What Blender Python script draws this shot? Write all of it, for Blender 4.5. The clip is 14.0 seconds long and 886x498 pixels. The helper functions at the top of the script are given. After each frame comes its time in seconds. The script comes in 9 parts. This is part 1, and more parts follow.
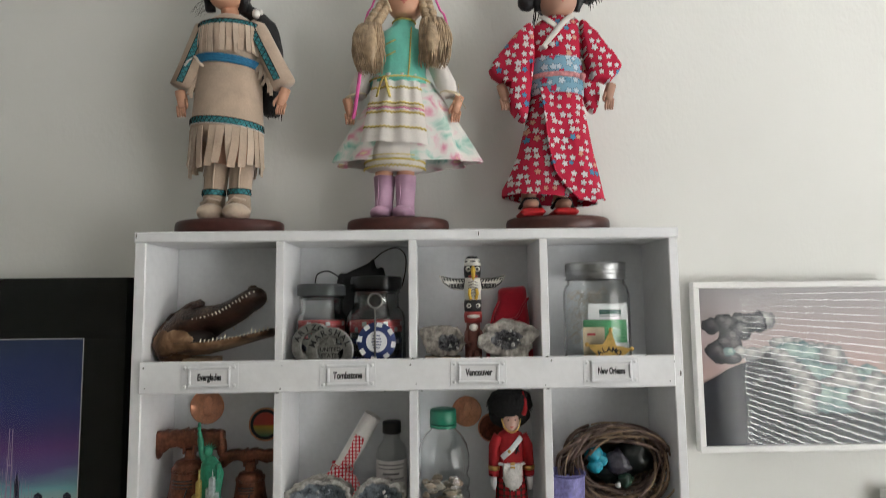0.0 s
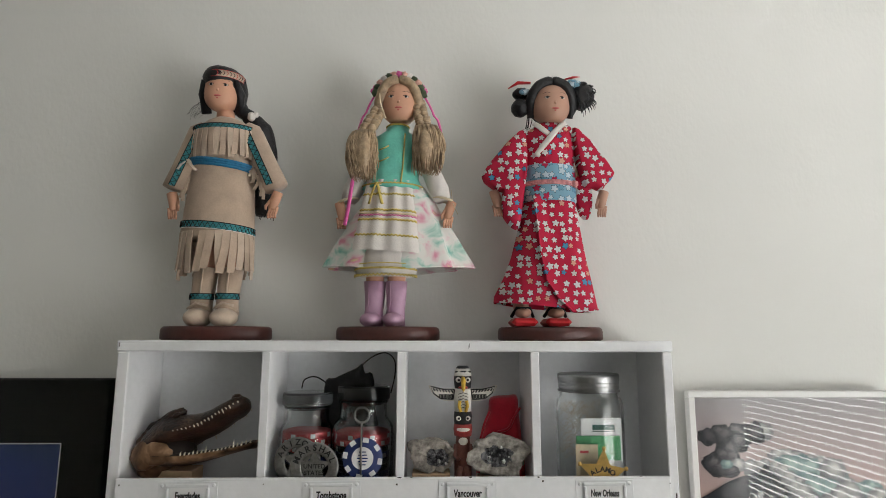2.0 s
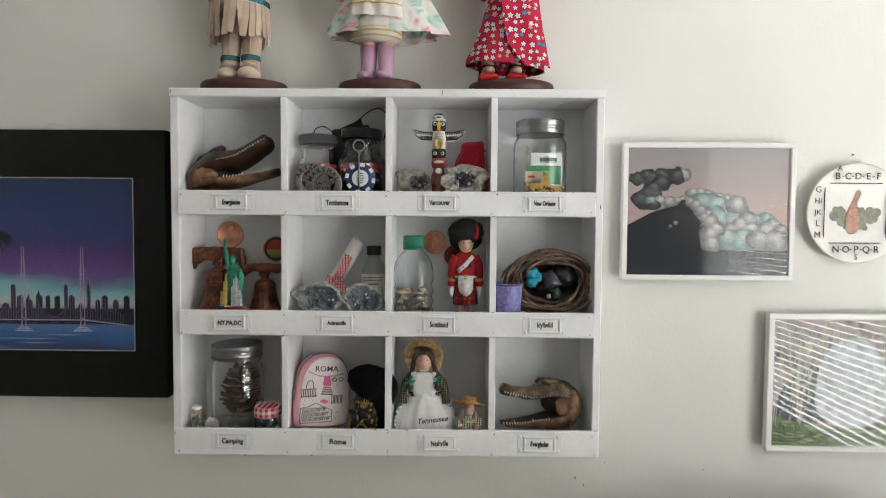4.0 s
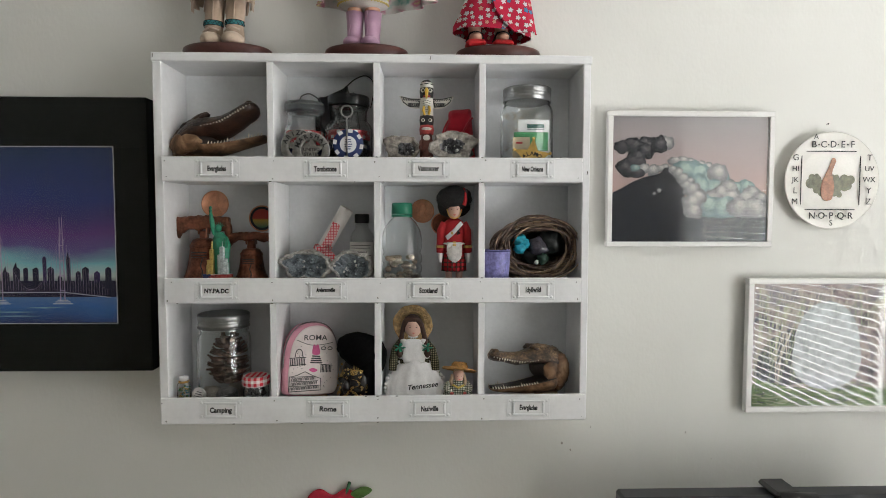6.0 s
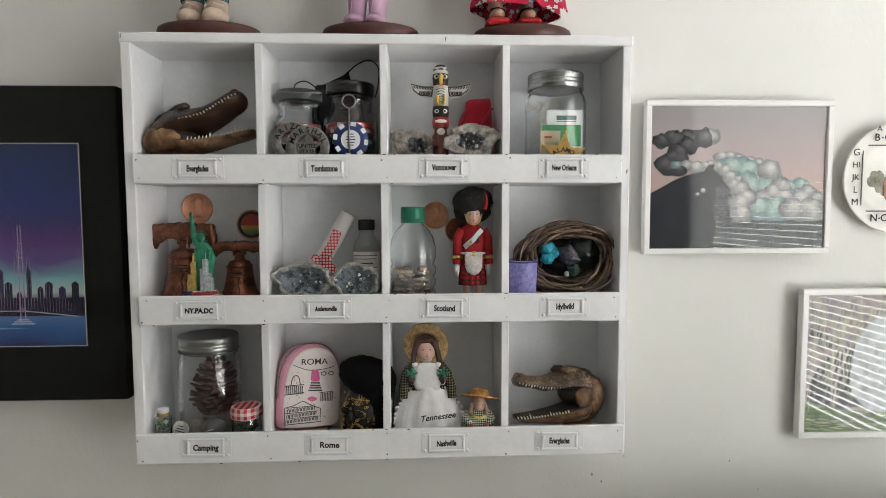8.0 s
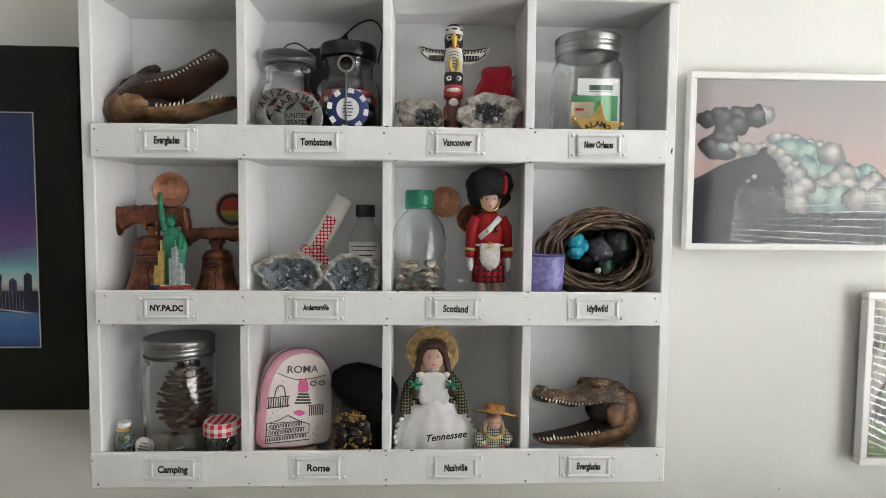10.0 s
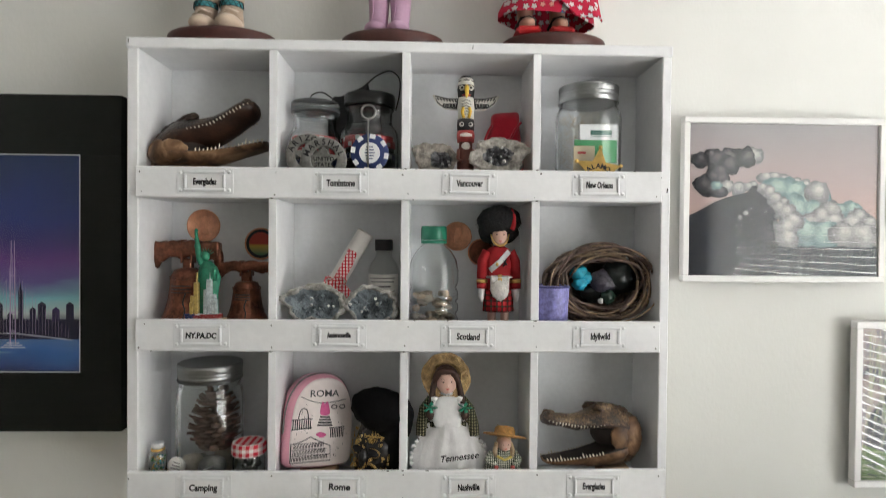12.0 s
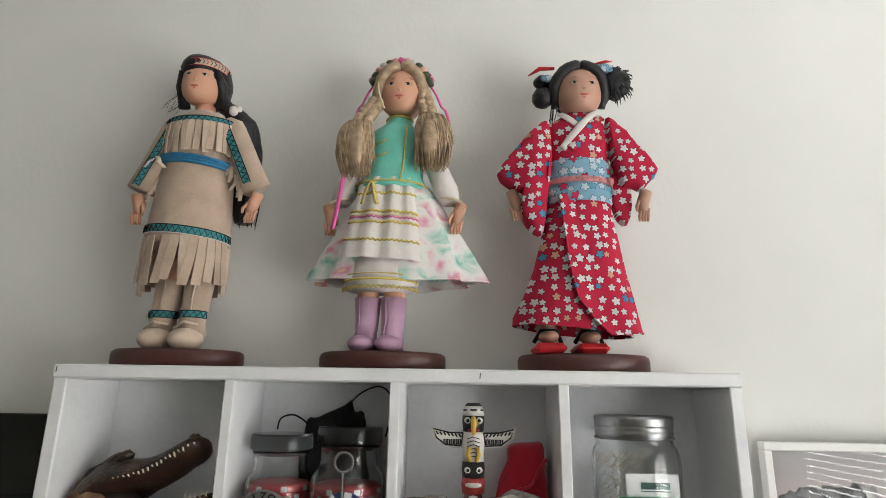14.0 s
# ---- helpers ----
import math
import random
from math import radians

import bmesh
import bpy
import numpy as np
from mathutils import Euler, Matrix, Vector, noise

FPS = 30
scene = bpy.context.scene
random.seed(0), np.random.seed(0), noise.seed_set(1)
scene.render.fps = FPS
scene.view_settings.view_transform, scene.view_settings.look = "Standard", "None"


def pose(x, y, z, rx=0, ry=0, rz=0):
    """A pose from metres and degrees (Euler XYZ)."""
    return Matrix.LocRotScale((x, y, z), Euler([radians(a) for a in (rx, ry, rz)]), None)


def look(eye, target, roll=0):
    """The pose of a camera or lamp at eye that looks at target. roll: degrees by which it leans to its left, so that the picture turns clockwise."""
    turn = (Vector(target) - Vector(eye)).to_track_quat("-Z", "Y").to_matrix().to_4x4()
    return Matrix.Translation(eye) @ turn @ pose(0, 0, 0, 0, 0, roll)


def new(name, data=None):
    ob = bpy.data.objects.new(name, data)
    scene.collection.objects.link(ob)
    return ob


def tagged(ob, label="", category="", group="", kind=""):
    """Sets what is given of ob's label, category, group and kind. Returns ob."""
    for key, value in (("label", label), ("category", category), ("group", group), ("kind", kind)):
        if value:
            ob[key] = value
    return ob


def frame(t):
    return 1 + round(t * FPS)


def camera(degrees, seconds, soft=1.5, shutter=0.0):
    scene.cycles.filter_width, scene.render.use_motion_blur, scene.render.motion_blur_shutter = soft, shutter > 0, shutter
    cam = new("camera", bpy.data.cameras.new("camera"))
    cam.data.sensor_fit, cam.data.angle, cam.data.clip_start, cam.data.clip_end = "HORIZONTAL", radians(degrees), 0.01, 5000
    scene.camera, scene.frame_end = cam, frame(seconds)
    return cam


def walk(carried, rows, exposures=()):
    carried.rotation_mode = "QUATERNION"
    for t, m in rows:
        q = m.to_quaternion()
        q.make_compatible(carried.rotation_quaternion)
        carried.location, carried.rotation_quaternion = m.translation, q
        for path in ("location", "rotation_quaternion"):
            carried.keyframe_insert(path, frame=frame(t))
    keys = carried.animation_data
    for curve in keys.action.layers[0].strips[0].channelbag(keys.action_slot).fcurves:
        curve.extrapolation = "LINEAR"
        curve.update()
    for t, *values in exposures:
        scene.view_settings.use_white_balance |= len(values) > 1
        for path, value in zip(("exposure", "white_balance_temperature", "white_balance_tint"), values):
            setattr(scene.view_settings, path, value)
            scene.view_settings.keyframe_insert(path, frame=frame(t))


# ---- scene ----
cam = camera(75.7, 14.0, soft=0.65, shutter=0.5)
PATH = [
    (0, (0.353, -0.683, 1.671), (0.394, 1.309, 1.846), -0.7),
    (0.5, (0.363, -0.694, 1.707), (0.382, 1.29, 1.959), -0.1),
    (1, (0.362, -0.708, 1.725), (0.37, 1.262, 2.07), 0.5),
    (1.5, (0.361, -0.703, 1.758), (0.395, 1.271, 2.079), 1.0),
    (2, (0.362, -0.684, 1.758), (0.411, 1.291, 2.067), 0.1),
    (2.5, (0.353, -0.695, 1.68), (0.453, 1.29, 1.909), 1.2),
    (3, (0.389, -0.723, 1.624), (0.454, 1.275, 1.679), 1.1),
    (3.5, (0.412, -0.798, 1.589), (0.364, 1.2, 1.532), 1.3),
    (4, (0.425, -0.859, 1.551), (0.396, 1.139, 1.469), 0.4),
    (4.2, (0.422, -0.876, 1.537), (0.398, 1.123, 1.456), 0.9),
    (6.3, (0.406, -0.856, 1.51), (0.463, 1.14, 1.39), -0.0),
    (6.5, (0.422, -0.846, 1.522), (0.452, 1.149, 1.376), -0.1),
    (7, (0.423, -0.821, 1.515), (0.423, 1.175, 1.39), 0.5),
    (7.5, (0.407, -0.785, 1.514), (0.42, 1.212, 1.408), 0.5),
    (8, (0.378, -0.746, 1.53), (0.452, 1.248, 1.395), -0.2),
    (8.2, (0.382, -0.737, 1.511), (0.436, 1.26, 1.416), -0.2),
    (10.3, (0.371, -0.631, 1.507), (0.436, 1.364, 1.384), 0.6),
    (10.5, (0.38, -0.637, 1.509), (0.427, 1.359, 1.393), 0.7),
    (10.6, (0.381, -0.638, 1.512), (0.423, 1.358, 1.394), 0.3),
    (11, (0.376, -0.651, 1.516), (0.408, 1.343, 1.365), 0.7),
    (11.5, (0.364, -0.68, 1.515), (0.412, 1.315, 1.387), 1.1),
    (12, (0.359, -0.687, 1.516), (0.409, 1.312, 1.489), 0.5),
    (12.5, (0.36, -0.674, 1.638), (0.398, 1.319, 1.801), 0.1),
    (13, (0.376, -0.629, 1.709), (0.409, 1.333, 2.093), 0.1),
    (13.5, (0.392, -0.581, 1.729), (0.347, 1.357, 2.223), 0.6),
    (14, (0.392, -0.551, 1.728), (0.326, 1.382, 2.235), 0.9),
]
EXPOSURES = [(0.0, -0.03), (0.5, -0.02), (1.5, -0.27), (2.5, -0.17), (3.0, -0.1), (4.0, 0.18), (6.5, 0.05), (8.0, 0.2), (10.5, 0.35), (11.5, 0.35), (12.5, 0.22), (13.0, -0.06), (13.5, -0.04), (14.0, 0.04)]
walk(cam, [(t, look(eye, target, roll)) for t, eye, target, roll in PATH], EXPOSURES)

# ---- world, lamps ----
world = bpy.data.worlds.new("world")
scene.world = world
world.use_nodes = True
wn = world.node_tree
sky = wn.nodes.new("ShaderNodeTexSky")
sky.sky_type, sky.sun_disc = "NISHITA", False
sky.sun_elevation, sky.sun_rotation = radians(40), radians(200)
wn.links.new(sky.outputs[0], wn.nodes["Background"].inputs[0])
wn.nodes["Background"].inputs[1].default_value = 0.1
WIN_X, WIN_Y0, WIN_Y1, WIN_Z0, WIN_Z1 = 1.62, -1.64, -0.42, 0.84, 2.20


def area(name, size, size_y, power, colour, m):
    d = bpy.data.lights.new(name, "AREA")
    d.shape, d.size, d.size_y, d.energy, d.color = "RECTANGLE", size, size_y, power, colour
    ob = new(name, d)
    ob.matrix_world = m
    return tagged(ob, kind="structure")


# daylight of the window in the right-hand wall
area("window_daylight", WIN_Y1 - WIN_Y0, WIN_Z1 - WIN_Z0, 77, (1.0, 0.99, 0.985),
     look((WIN_X + 0.09, (WIN_Y0 + WIN_Y1) / 2, (WIN_Z0 + WIN_Z1) / 2), (0, (WIN_Y0 + WIN_Y1) / 2, (WIN_Z0 + WIN_Z1) / 2)))


# ---- materials ----
def nodes_of(name):
    m = bpy.data.materials.new(name)
    m.use_nodes = True
    return m, m.node_tree.nodes, m.node_tree.links, m.node_tree.nodes["Principled BSDF"]


def mat(name, col, rough=0.5, var=0.12, scale=40.0, bump=0.15, bscale=300.0, metal=0.0, tint=None, spec=0.5, sheen=0.0, trans=0.0):
    """A surface with variation at two scales and fine relief; sizes in metres."""
    m, n, l, p = nodes_of(name)
    tc = n.new("ShaderNodeTexCoord")
    big, fine = n.new("ShaderNodeTexNoise"), n.new("ShaderNodeTexNoise")
    big.inputs["Scale"].default_value, big.inputs["Detail"].default_value = scale, 5
    fine.inputs["Scale"].default_value, fine.inputs["Detail"].default_value = bscale, 4
    l.new(tc.outputs["Object"], big.inputs["Vector"]), l.new(tc.outputs["Object"], fine.inputs["Vector"])
    add = n.new("ShaderNodeMath")
    add.operation = "MULTIPLY_ADD"
    l.new(fine.outputs["Fac"], add.inputs[0])
    add.inputs[1].default_value = 0.45
    l.new(big.outputs["Fac"], add.inputs[2])
    ramp = n.new("ShaderNodeMapRange")
    ramp.inputs[1].default_value, ramp.inputs[2].default_value = 0.45, 1.0
    l.new(add.outputs[0], ramp.inputs[0])
    mix = n.new("ShaderNodeMix")
    mix.data_type = "RGBA"
    l.new(ramp.outputs[0], mix.inputs[0])
    dark = tint or tuple(c * (1 - 1.6 * var) for c in col)
    light = tuple(min(1, c * (1 + var)) for c in col)
    mix.inputs[6].default_value, mix.inputs[7].default_value = (*dark, 1), (*light, 1)
    l.new(mix.outputs[2], p.inputs["Base Color"])
    p.inputs["Roughness"].default_value, p.inputs["Metallic"].default_value = rough, metal
    p.inputs["Specular IOR Level"].default_value = spec
    p.inputs["Sheen Weight"].default_value = sheen
    p.inputs["Transmission Weight"].default_value = trans
    if bump:
        b = n.new("ShaderNodeBump")
        b.inputs["Strength"].default_value, b.inputs["Distance"].default_value = bump, 0.002
        l.new(add.outputs[0], b.inputs["Height"]), l.new(b.outputs[0], p.inputs["Normal"])
    return m


def clear_glass(name, ior=1.5, rough=0.02, tint=(1, 1, 1)):
    """Thin clear glass or film: what passes through, and the gloss on it."""
    m, n, l, p = nodes_of(name)
    n.remove(p)
    clear, gloss, mix, lw = n.new("ShaderNodeBsdfTransparent"), n.new("ShaderNodeBsdfGlossy"), n.new("ShaderNodeMixShader"), n.new("ShaderNodeLayerWeight")
    clear.inputs[0].default_value = (*tint, 1)
    gloss.inputs["Roughness"].default_value, lw.inputs[0].default_value = rough, 0.5
    f0 = ((ior - 1) / (ior + 1)) ** 2
    power, grow = n.new("ShaderNodeMath"), n.new("ShaderNodeMath")
    power.operation, power.inputs[1].default_value = "POWER", 4.0
    grow.operation, grow.inputs[1].default_value, grow.inputs[2].default_value = "MULTIPLY_ADD", 0.85, f0
    l.new(lw.outputs["Facing"], power.inputs[0]), l.new(power.outputs[0], grow.inputs[0]), l.new(grow.outputs[0], mix.inputs[0])
    l.new(clear.outputs[0], mix.inputs[1]), l.new(gloss.outputs[0], mix.inputs[2])
    l.new(mix.outputs[0], n["Material Output"].inputs[0])
    return m


def plaster(name, col, lump=9.0):
    """Rolled wall paint: fine orange peel and slow unevenness."""
    m, n, l, p = nodes_of(name)
    tc = n.new("ShaderNodeTexCoord")
    slow, peel = n.new("ShaderNodeTexNoise"), n.new("ShaderNodeTexNoise")
    slow.inputs["Scale"].default_value, slow.inputs["Detail"].default_value = lump, 6
    peel.inputs["Scale"].default_value, peel.inputs["Detail"].default_value = 170, 3
    mp = n.new("ShaderNodeMapping")
    mp.inputs["Scale"].default_value = (1, 1, 0.6)
    l.new(tc.outputs["Object"], mp.inputs[0])
    l.new(tc.outputs["Object"], slow.inputs["Vector"]), l.new(mp.outputs[0], peel.inputs["Vector"])
    mix = n.new("ShaderNodeMix")
    mix.data_type = "RGBA"
    l.new(slow.outputs["Fac"], mix.inputs[0])
    mix.inputs[6].default_value, mix.inputs[7].default_value = (*(c * 0.95 for c in col), 1), (*col, 1)
    l.new(mix.outputs[2], p.inputs["Base Color"])
    add = n.new("ShaderNodeMath")
    add.operation = "MULTIPLY_ADD"
    l.new(slow.outputs["Fac"], add.inputs[0])
    add.inputs[1].default_value = 3.0
    l.new(peel.outputs["Fac"], add.inputs[2])
    b = n.new("ShaderNodeBump")
    b.inputs["Strength"].default_value, b.inputs["Distance"].default_value = 0.13, 0.003
    l.new(add.outputs[0], b.inputs["Height"]), l.new(b.outputs[0], p.inputs["Normal"])
    p.inputs["Roughness"].default_value, p.inputs["Specular IOR Level"].default_value = 0.6, 0.3
    return m


WALL = plaster("wall_paint", (0.80, 0.80, 0.762))
CEIL = plaster("ceiling_paint", (0.86, 0.855, 0.83))
FLOOR = mat("floor_wood", (0.46, 0.38, 0.29), 0.4, 0.3, 8, 0.1, 60)
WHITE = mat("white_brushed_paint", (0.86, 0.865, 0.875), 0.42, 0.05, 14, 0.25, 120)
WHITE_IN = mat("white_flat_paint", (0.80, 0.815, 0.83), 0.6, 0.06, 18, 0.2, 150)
FRAMEW = mat("white_frame_lacquer", (0.82, 0.81, 0.79), 0.35, 0.03, 20, 0.05)
HOLDER = mat("painted_steel", (0.82, 0.83, 0.84), 0.35, 0.04, 60, 0.08)
CARD = mat("paper_card", (0.84, 0.84, 0.84), 0.8, 0.04, 90, 0.05)
INK = mat("black_marker_ink", (0.012, 0.012, 0.014), 0.6, 0.2, 300, 0)
CHIP = mat("chipped_dark_wood", (0.05, 0.045, 0.04), 0.8, 0.3, 300, 0.1)
GLASS = clear_glass("picture_glass", 1.36, 0.012)
COATED = clear_glass("coated_picture_glass", 1.3, 0.02)


def solid_glass(name, col, ior=1.45, rough=0.0):
    m, n, l, p = nodes_of(name)
    p.inputs["Base Color"].default_value = (*col, 1)
    p.inputs["Transmission Weight"].default_value, p.inputs["IOR"].default_value, p.inputs["Roughness"].default_value = 1.0, ior, rough
    return m


JARGLASS = solid_glass("jar_glass", (0.955, 0.97, 0.965), 1.5)
BLIND, bn, bl, bp = nodes_of("blind_vinyl")
bp.inputs["Base Color"].default_value, bp.inputs["Roughness"].default_value = (0.8, 0.8, 0.78, 1), 0.5
thin, both = bn.new("ShaderNodeBsdfTranslucent"), bn.new("ShaderNodeMixShader")
thin.inputs[0].default_value, both.inputs[0].default_value = (0.75, 0.755, 0.745, 1), 0.55
bl.new(bp.outputs[0], both.inputs[1]), bl.new(thin.outputs[0], both.inputs[2]), bl.new(both.outputs[0], bn["Material Output"].inputs[0])
MATBLACK = mat("black_mat_board", (0.008, 0.009, 0.008), 0.85, 0.05, 40, 0.0, spec=0.1)


# ---- mesh builder ----
class Build:
    """Gathers pieces of one mesh; mi is the material slot, tf the place of what comes next."""

    def __init__(self):
        self.v, self.f, self.m, self.s, self.mi, self.tf = [], [], [], [], 0, Matrix()

    def add(self, verts, faces, smooth=False):
        k = len(self.v)
        self.v += [tuple(self.tf @ Vector(p)) for p in verts]
        for f in faces:
            self.f.append([k + i for i in f])
            self.m.append(self.mi)
            self.s.append(smooth)
        return self

    def box(self, x0, y0, z0, x1, y1, z1, c=0.001):
        """A block with chamfered edges."""
        c = min(c, (x1 - x0) * 0.45, (y1 - y0) * 0.45, (z1 - z0) * 0.45)
        lo, hi = (x0, y0, z0), (x1, y1, z1)
        bm = bmesh.new()
        for sx in (0, 1):
            for sy in (0, 1):
                for sz in (0, 1):
                    s = (sx, sy, sz)
                    p = [hi[i] if s[i] else lo[i] for i in range(3)]
                    for ax in range(3):
                        q = [p[i] + (0 if i == ax else (-c if s[i] else c)) for i in range(3)]
                        bm.verts.new(q)
        bmesh.ops.convex_hull(bm, input=bm.verts)
        bmesh.ops.dissolve_limit(bm, angle_limit=0.02, verts=bm.verts, edges=bm.edges)
        bm.verts.index_update()
        self.add([v.co for v in bm.verts], [[v.index for v in f.verts] for f in bm.faces])
        bm.free()
        return self

    def rings(self, rings, caps=(True, True), smooth=True, closed=True):
        """Skin over rings of points, all of one length."""
        n = len(rings[0])
        verts = [p for r in rings for p in r]
        faces = []
        for i in range(len(rings) - 1):
            for j in range(n if closed else n - 1):
                k = (j + 1) % n
                faces.append([i * n + j, i * n + k, (i + 1) * n + k, (i + 1) * n + j])
        if closed and caps[0]:
            faces.append(list(range(n))[::-1])
        if closed and caps[1]:
            faces.append([(len(rings) - 1) * n + j for j in range(n)])
        return self.add(verts, faces, smooth)

    def lathe(self, profile, seg=32, sx=1.0, sy=1.0, at=(0, 0, 0), caps=(True, True), wob=0.0, waves=0, wave=0.0, smooth=True):
        """Turned form about z: profile of (radius, height)."""
        out = []
        for r, z in profile:
            ring = []
            for j in range(seg):
                a = 2 * math.pi * j / seg
                q = r * (1 + wave * math.cos(waves * a) + (wob * noise.noise((3 * math.cos(a), 3 * math.sin(a), 40 * z)) if wob else 0))
                ring.append((at[0] + sx * q * math.cos(a), at[1] + sy * q * math.sin(a), at[2] + z))
            out.append(ring)
        return self.rings(out, caps, smooth)

    def shell(self, outer, th=0.0022, seg=48):
        """A hollow turned vessel with a wall of that thickness, open at the top."""
        inner = [(max(r - th, 0.001), max(z, outer[0][1] + th)) for r, z in outer[::-1]]
        return self.lathe([(0.0005, outer[0][1])] + list(outer) + inner + [(0.0005, outer[0][1] + th)], seg)

    def loft(self, secs, seg=20, caps=(True, True), waves=0, wave=0.0, phase=0.0):
        """Body over level sections (x, y, z, rx, ry)."""
        out = []
        for x, y, z, rx, ry in secs:
            ring = []
            for j in range(seg):
                a = 2 * math.pi * j / seg
                q = 1 + wave * math.cos(waves * a + phase) * (1 if waves else 0)
                ring.append((x + rx * q * math.cos(a), y + ry * q * math.sin(a), z))
            out.append(ring)
        return self.rings(out, caps)

    def tube(self, pts, r, seg=8, caps=(True, True), flat=1.0, up=(0, 0, 1)):
        """Sweep along points; r is a radius or one for each point; flat squeezes it across."""
        pts = [Vector(p) for p in pts]
        rad = r if isinstance(r, (list, tuple)) else [r] * len(pts)
        out, side = [], None
        for i, p in enumerate(pts):
            d = (pts[min(i + 1, len(pts) - 1)] - pts[max(i - 1, 0)]).normalized()
            if side is None:
                side = d.cross(Vector(up))
                if side.length < 1e-4:
                    side = d.cross(Vector((0, 1, 0)))
            side = (side - d * side.dot(d)).normalized()
            w = d.cross(side)
            out.append([p + rad[i] * (math.cos(2 * math.pi * j / seg) * side + flat * math.sin(2 * math.pi * j / seg) * w) for j in range(seg)])
        return self.rings(out, caps)

    def ball(self, c, rx, ry=None, rz=None, seg=16, rows=10, wob=0.0, freq=1.0, seed=0.0):
        ry, rz = ry or rx, rz or rx
        out = []
        for i in range(rows + 1):
            t = math.pi * (0.02 + 0.96 * i / rows)
            ring = []
            for j in range(seg):
                a = 2 * math.pi * j / seg
                d = Vector((math.sin(t) * math.cos(a), math.sin(t) * math.sin(a), -math.cos(t)))
                q = 1 + (wob * noise.fractal(d * freq + Vector((seed, seed * 0.7, 0)), 1.0, 2.0, 4) if wob else 0)
                ring.append((c[0] + rx * q * d.x, c[1] + ry * q * d.y, c[2] + rz * q * d.z))
            out.append(ring)
        return self.rings(out)

    def slab(self, outline, y0, y1, smooth=False):
        """A flat shape given in (x, z), from y0 (front) to y1 (back)."""
        n = len(outline)
        verts = [(x, y0, z) for x, z in outline] + [(x, y1, z) for x, z in outline]
        faces = [list(range(n)), [n + i for i in range(n)][::-1]]
        faces += [[(i + 1) % n, i, n + i, n + (i + 1) % n] for i in range(n)]
        area2 = sum(outline[i][0] * outline[(i + 1) % n][1] - outline[(i + 1) % n][0] * outline[i][1] for i in range(n))
        if area2 < 0:
            faces = [f[::-1] for f in faces]
        return self.add(verts, faces, smooth)

    def disc(self, x, z, r, y0, y1, seg=24, rz=None):
        return self.slab([(x + r * math.cos(2 * math.pi * j / seg), z + (rz or r) * math.sin(2 * math.pi * j / seg)) for j in range(seg)], y0, y1)

    def words(self, body, size, x, z, y, shear=0.0, turn=0.0, sx=1.0, depth=0.0002, bold=0.0):
        """Raised lettering in the built-in font, middle at (x, z), facing the room."""
        cu = bpy.data.curves.new("letters", "FONT")
        cu.body, cu.size, cu.align_x, cu.align_y, cu.shear = body, size, "CENTER", "CENTER", shear
        cu.extrude, cu.offset, cu.resolution_u = depth, bold, 3
        ob = bpy.data.objects.new("letters", cu)
        me = bpy.data.meshes.new_from_object(ob)
        keep = self.tf
        self.tf = keep @ Matrix.Translation((x, y, z)) @ pose(0, 0, 0, 90, 0, 0) @ pose(0, 0, 0, 0, 0, turn) @ Matrix.Diagonal((sx, 1, 1, 1))
        self.add([v.co[:] for v in me.vertices], [list(p.vertices) for p in me.polygons])
        self.tf = keep
        bpy.data.objects.remove(ob)
        bpy.data.curves.remove(cu)
        bpy.data.meshes.remove(me)
        return self

    def mesh(self, name, mats):
        me = bpy.data.meshes.new(name)
        me.from_pydata(self.v, [], self.f)
        for m in (mats if isinstance(mats, (list, tuple)) else [mats]):
            me.materials.append(m)
        me.polygons.foreach_set("material_index", self.m)
        me.polygons.foreach_set("use_smooth", self.s)
        bm = bmesh.new()
        bm.from_mesh(me)
        bmesh.ops.recalc_face_normals(bm, faces=bm.faces)
        bm.to_mesh(me)
        bm.free()
        me.update()
        return me


def part(name, b, mats, parent=None, label=""):
    ob = new(name, b.mesh(name, mats) if isinstance(b, Build) else b)
    ob.parent = parent
    return tagged(ob, label)


def thing(name, at, label, category, group="", kind=""):
    ob = new(name)
    ob.location = at
    ob.empty_display_size = 0.02
    return tagged(ob, label, category, group, kind)


def solid(name, b, mats, at, label, category, group="", kind=""):
    """A thing of one mesh, built about its own base."""
    ob = new(name, b.mesh(name, mats))
    ob.location = at
    return tagged(ob, label, category, group, kind)


def B(*a, c=0.001):
    return Build().box(*a, c=c)


def smooth_path(pts, n=6):
    """A rounded line through points."""
    pts = [Vector(p) for p in pts]
    out = []
    for i in range(len(pts) - 1):
        a, b, c, d = pts[max(i - 1, 0)], pts[i], pts[i + 1], pts[min(i + 2, len(pts) - 1)]
        for k in range(n):
            t = k / n
            out.append(0.5 * ((2 * b) + (c - a) * t + (2 * a - 5 * b + 4 * c - d) * t * t + (3 * b - a - 3 * c + d) * t ** 3))
    out.append(pts[-1])
    return out


# ---- room ----
WY = 0.106
X0, X1, Y0, TOP = -2.4, WIN_X, -3.1, 2.6


def structure(name, b, m, label, category):
    return tagged(part(name, b, m), label, category, kind="structure")


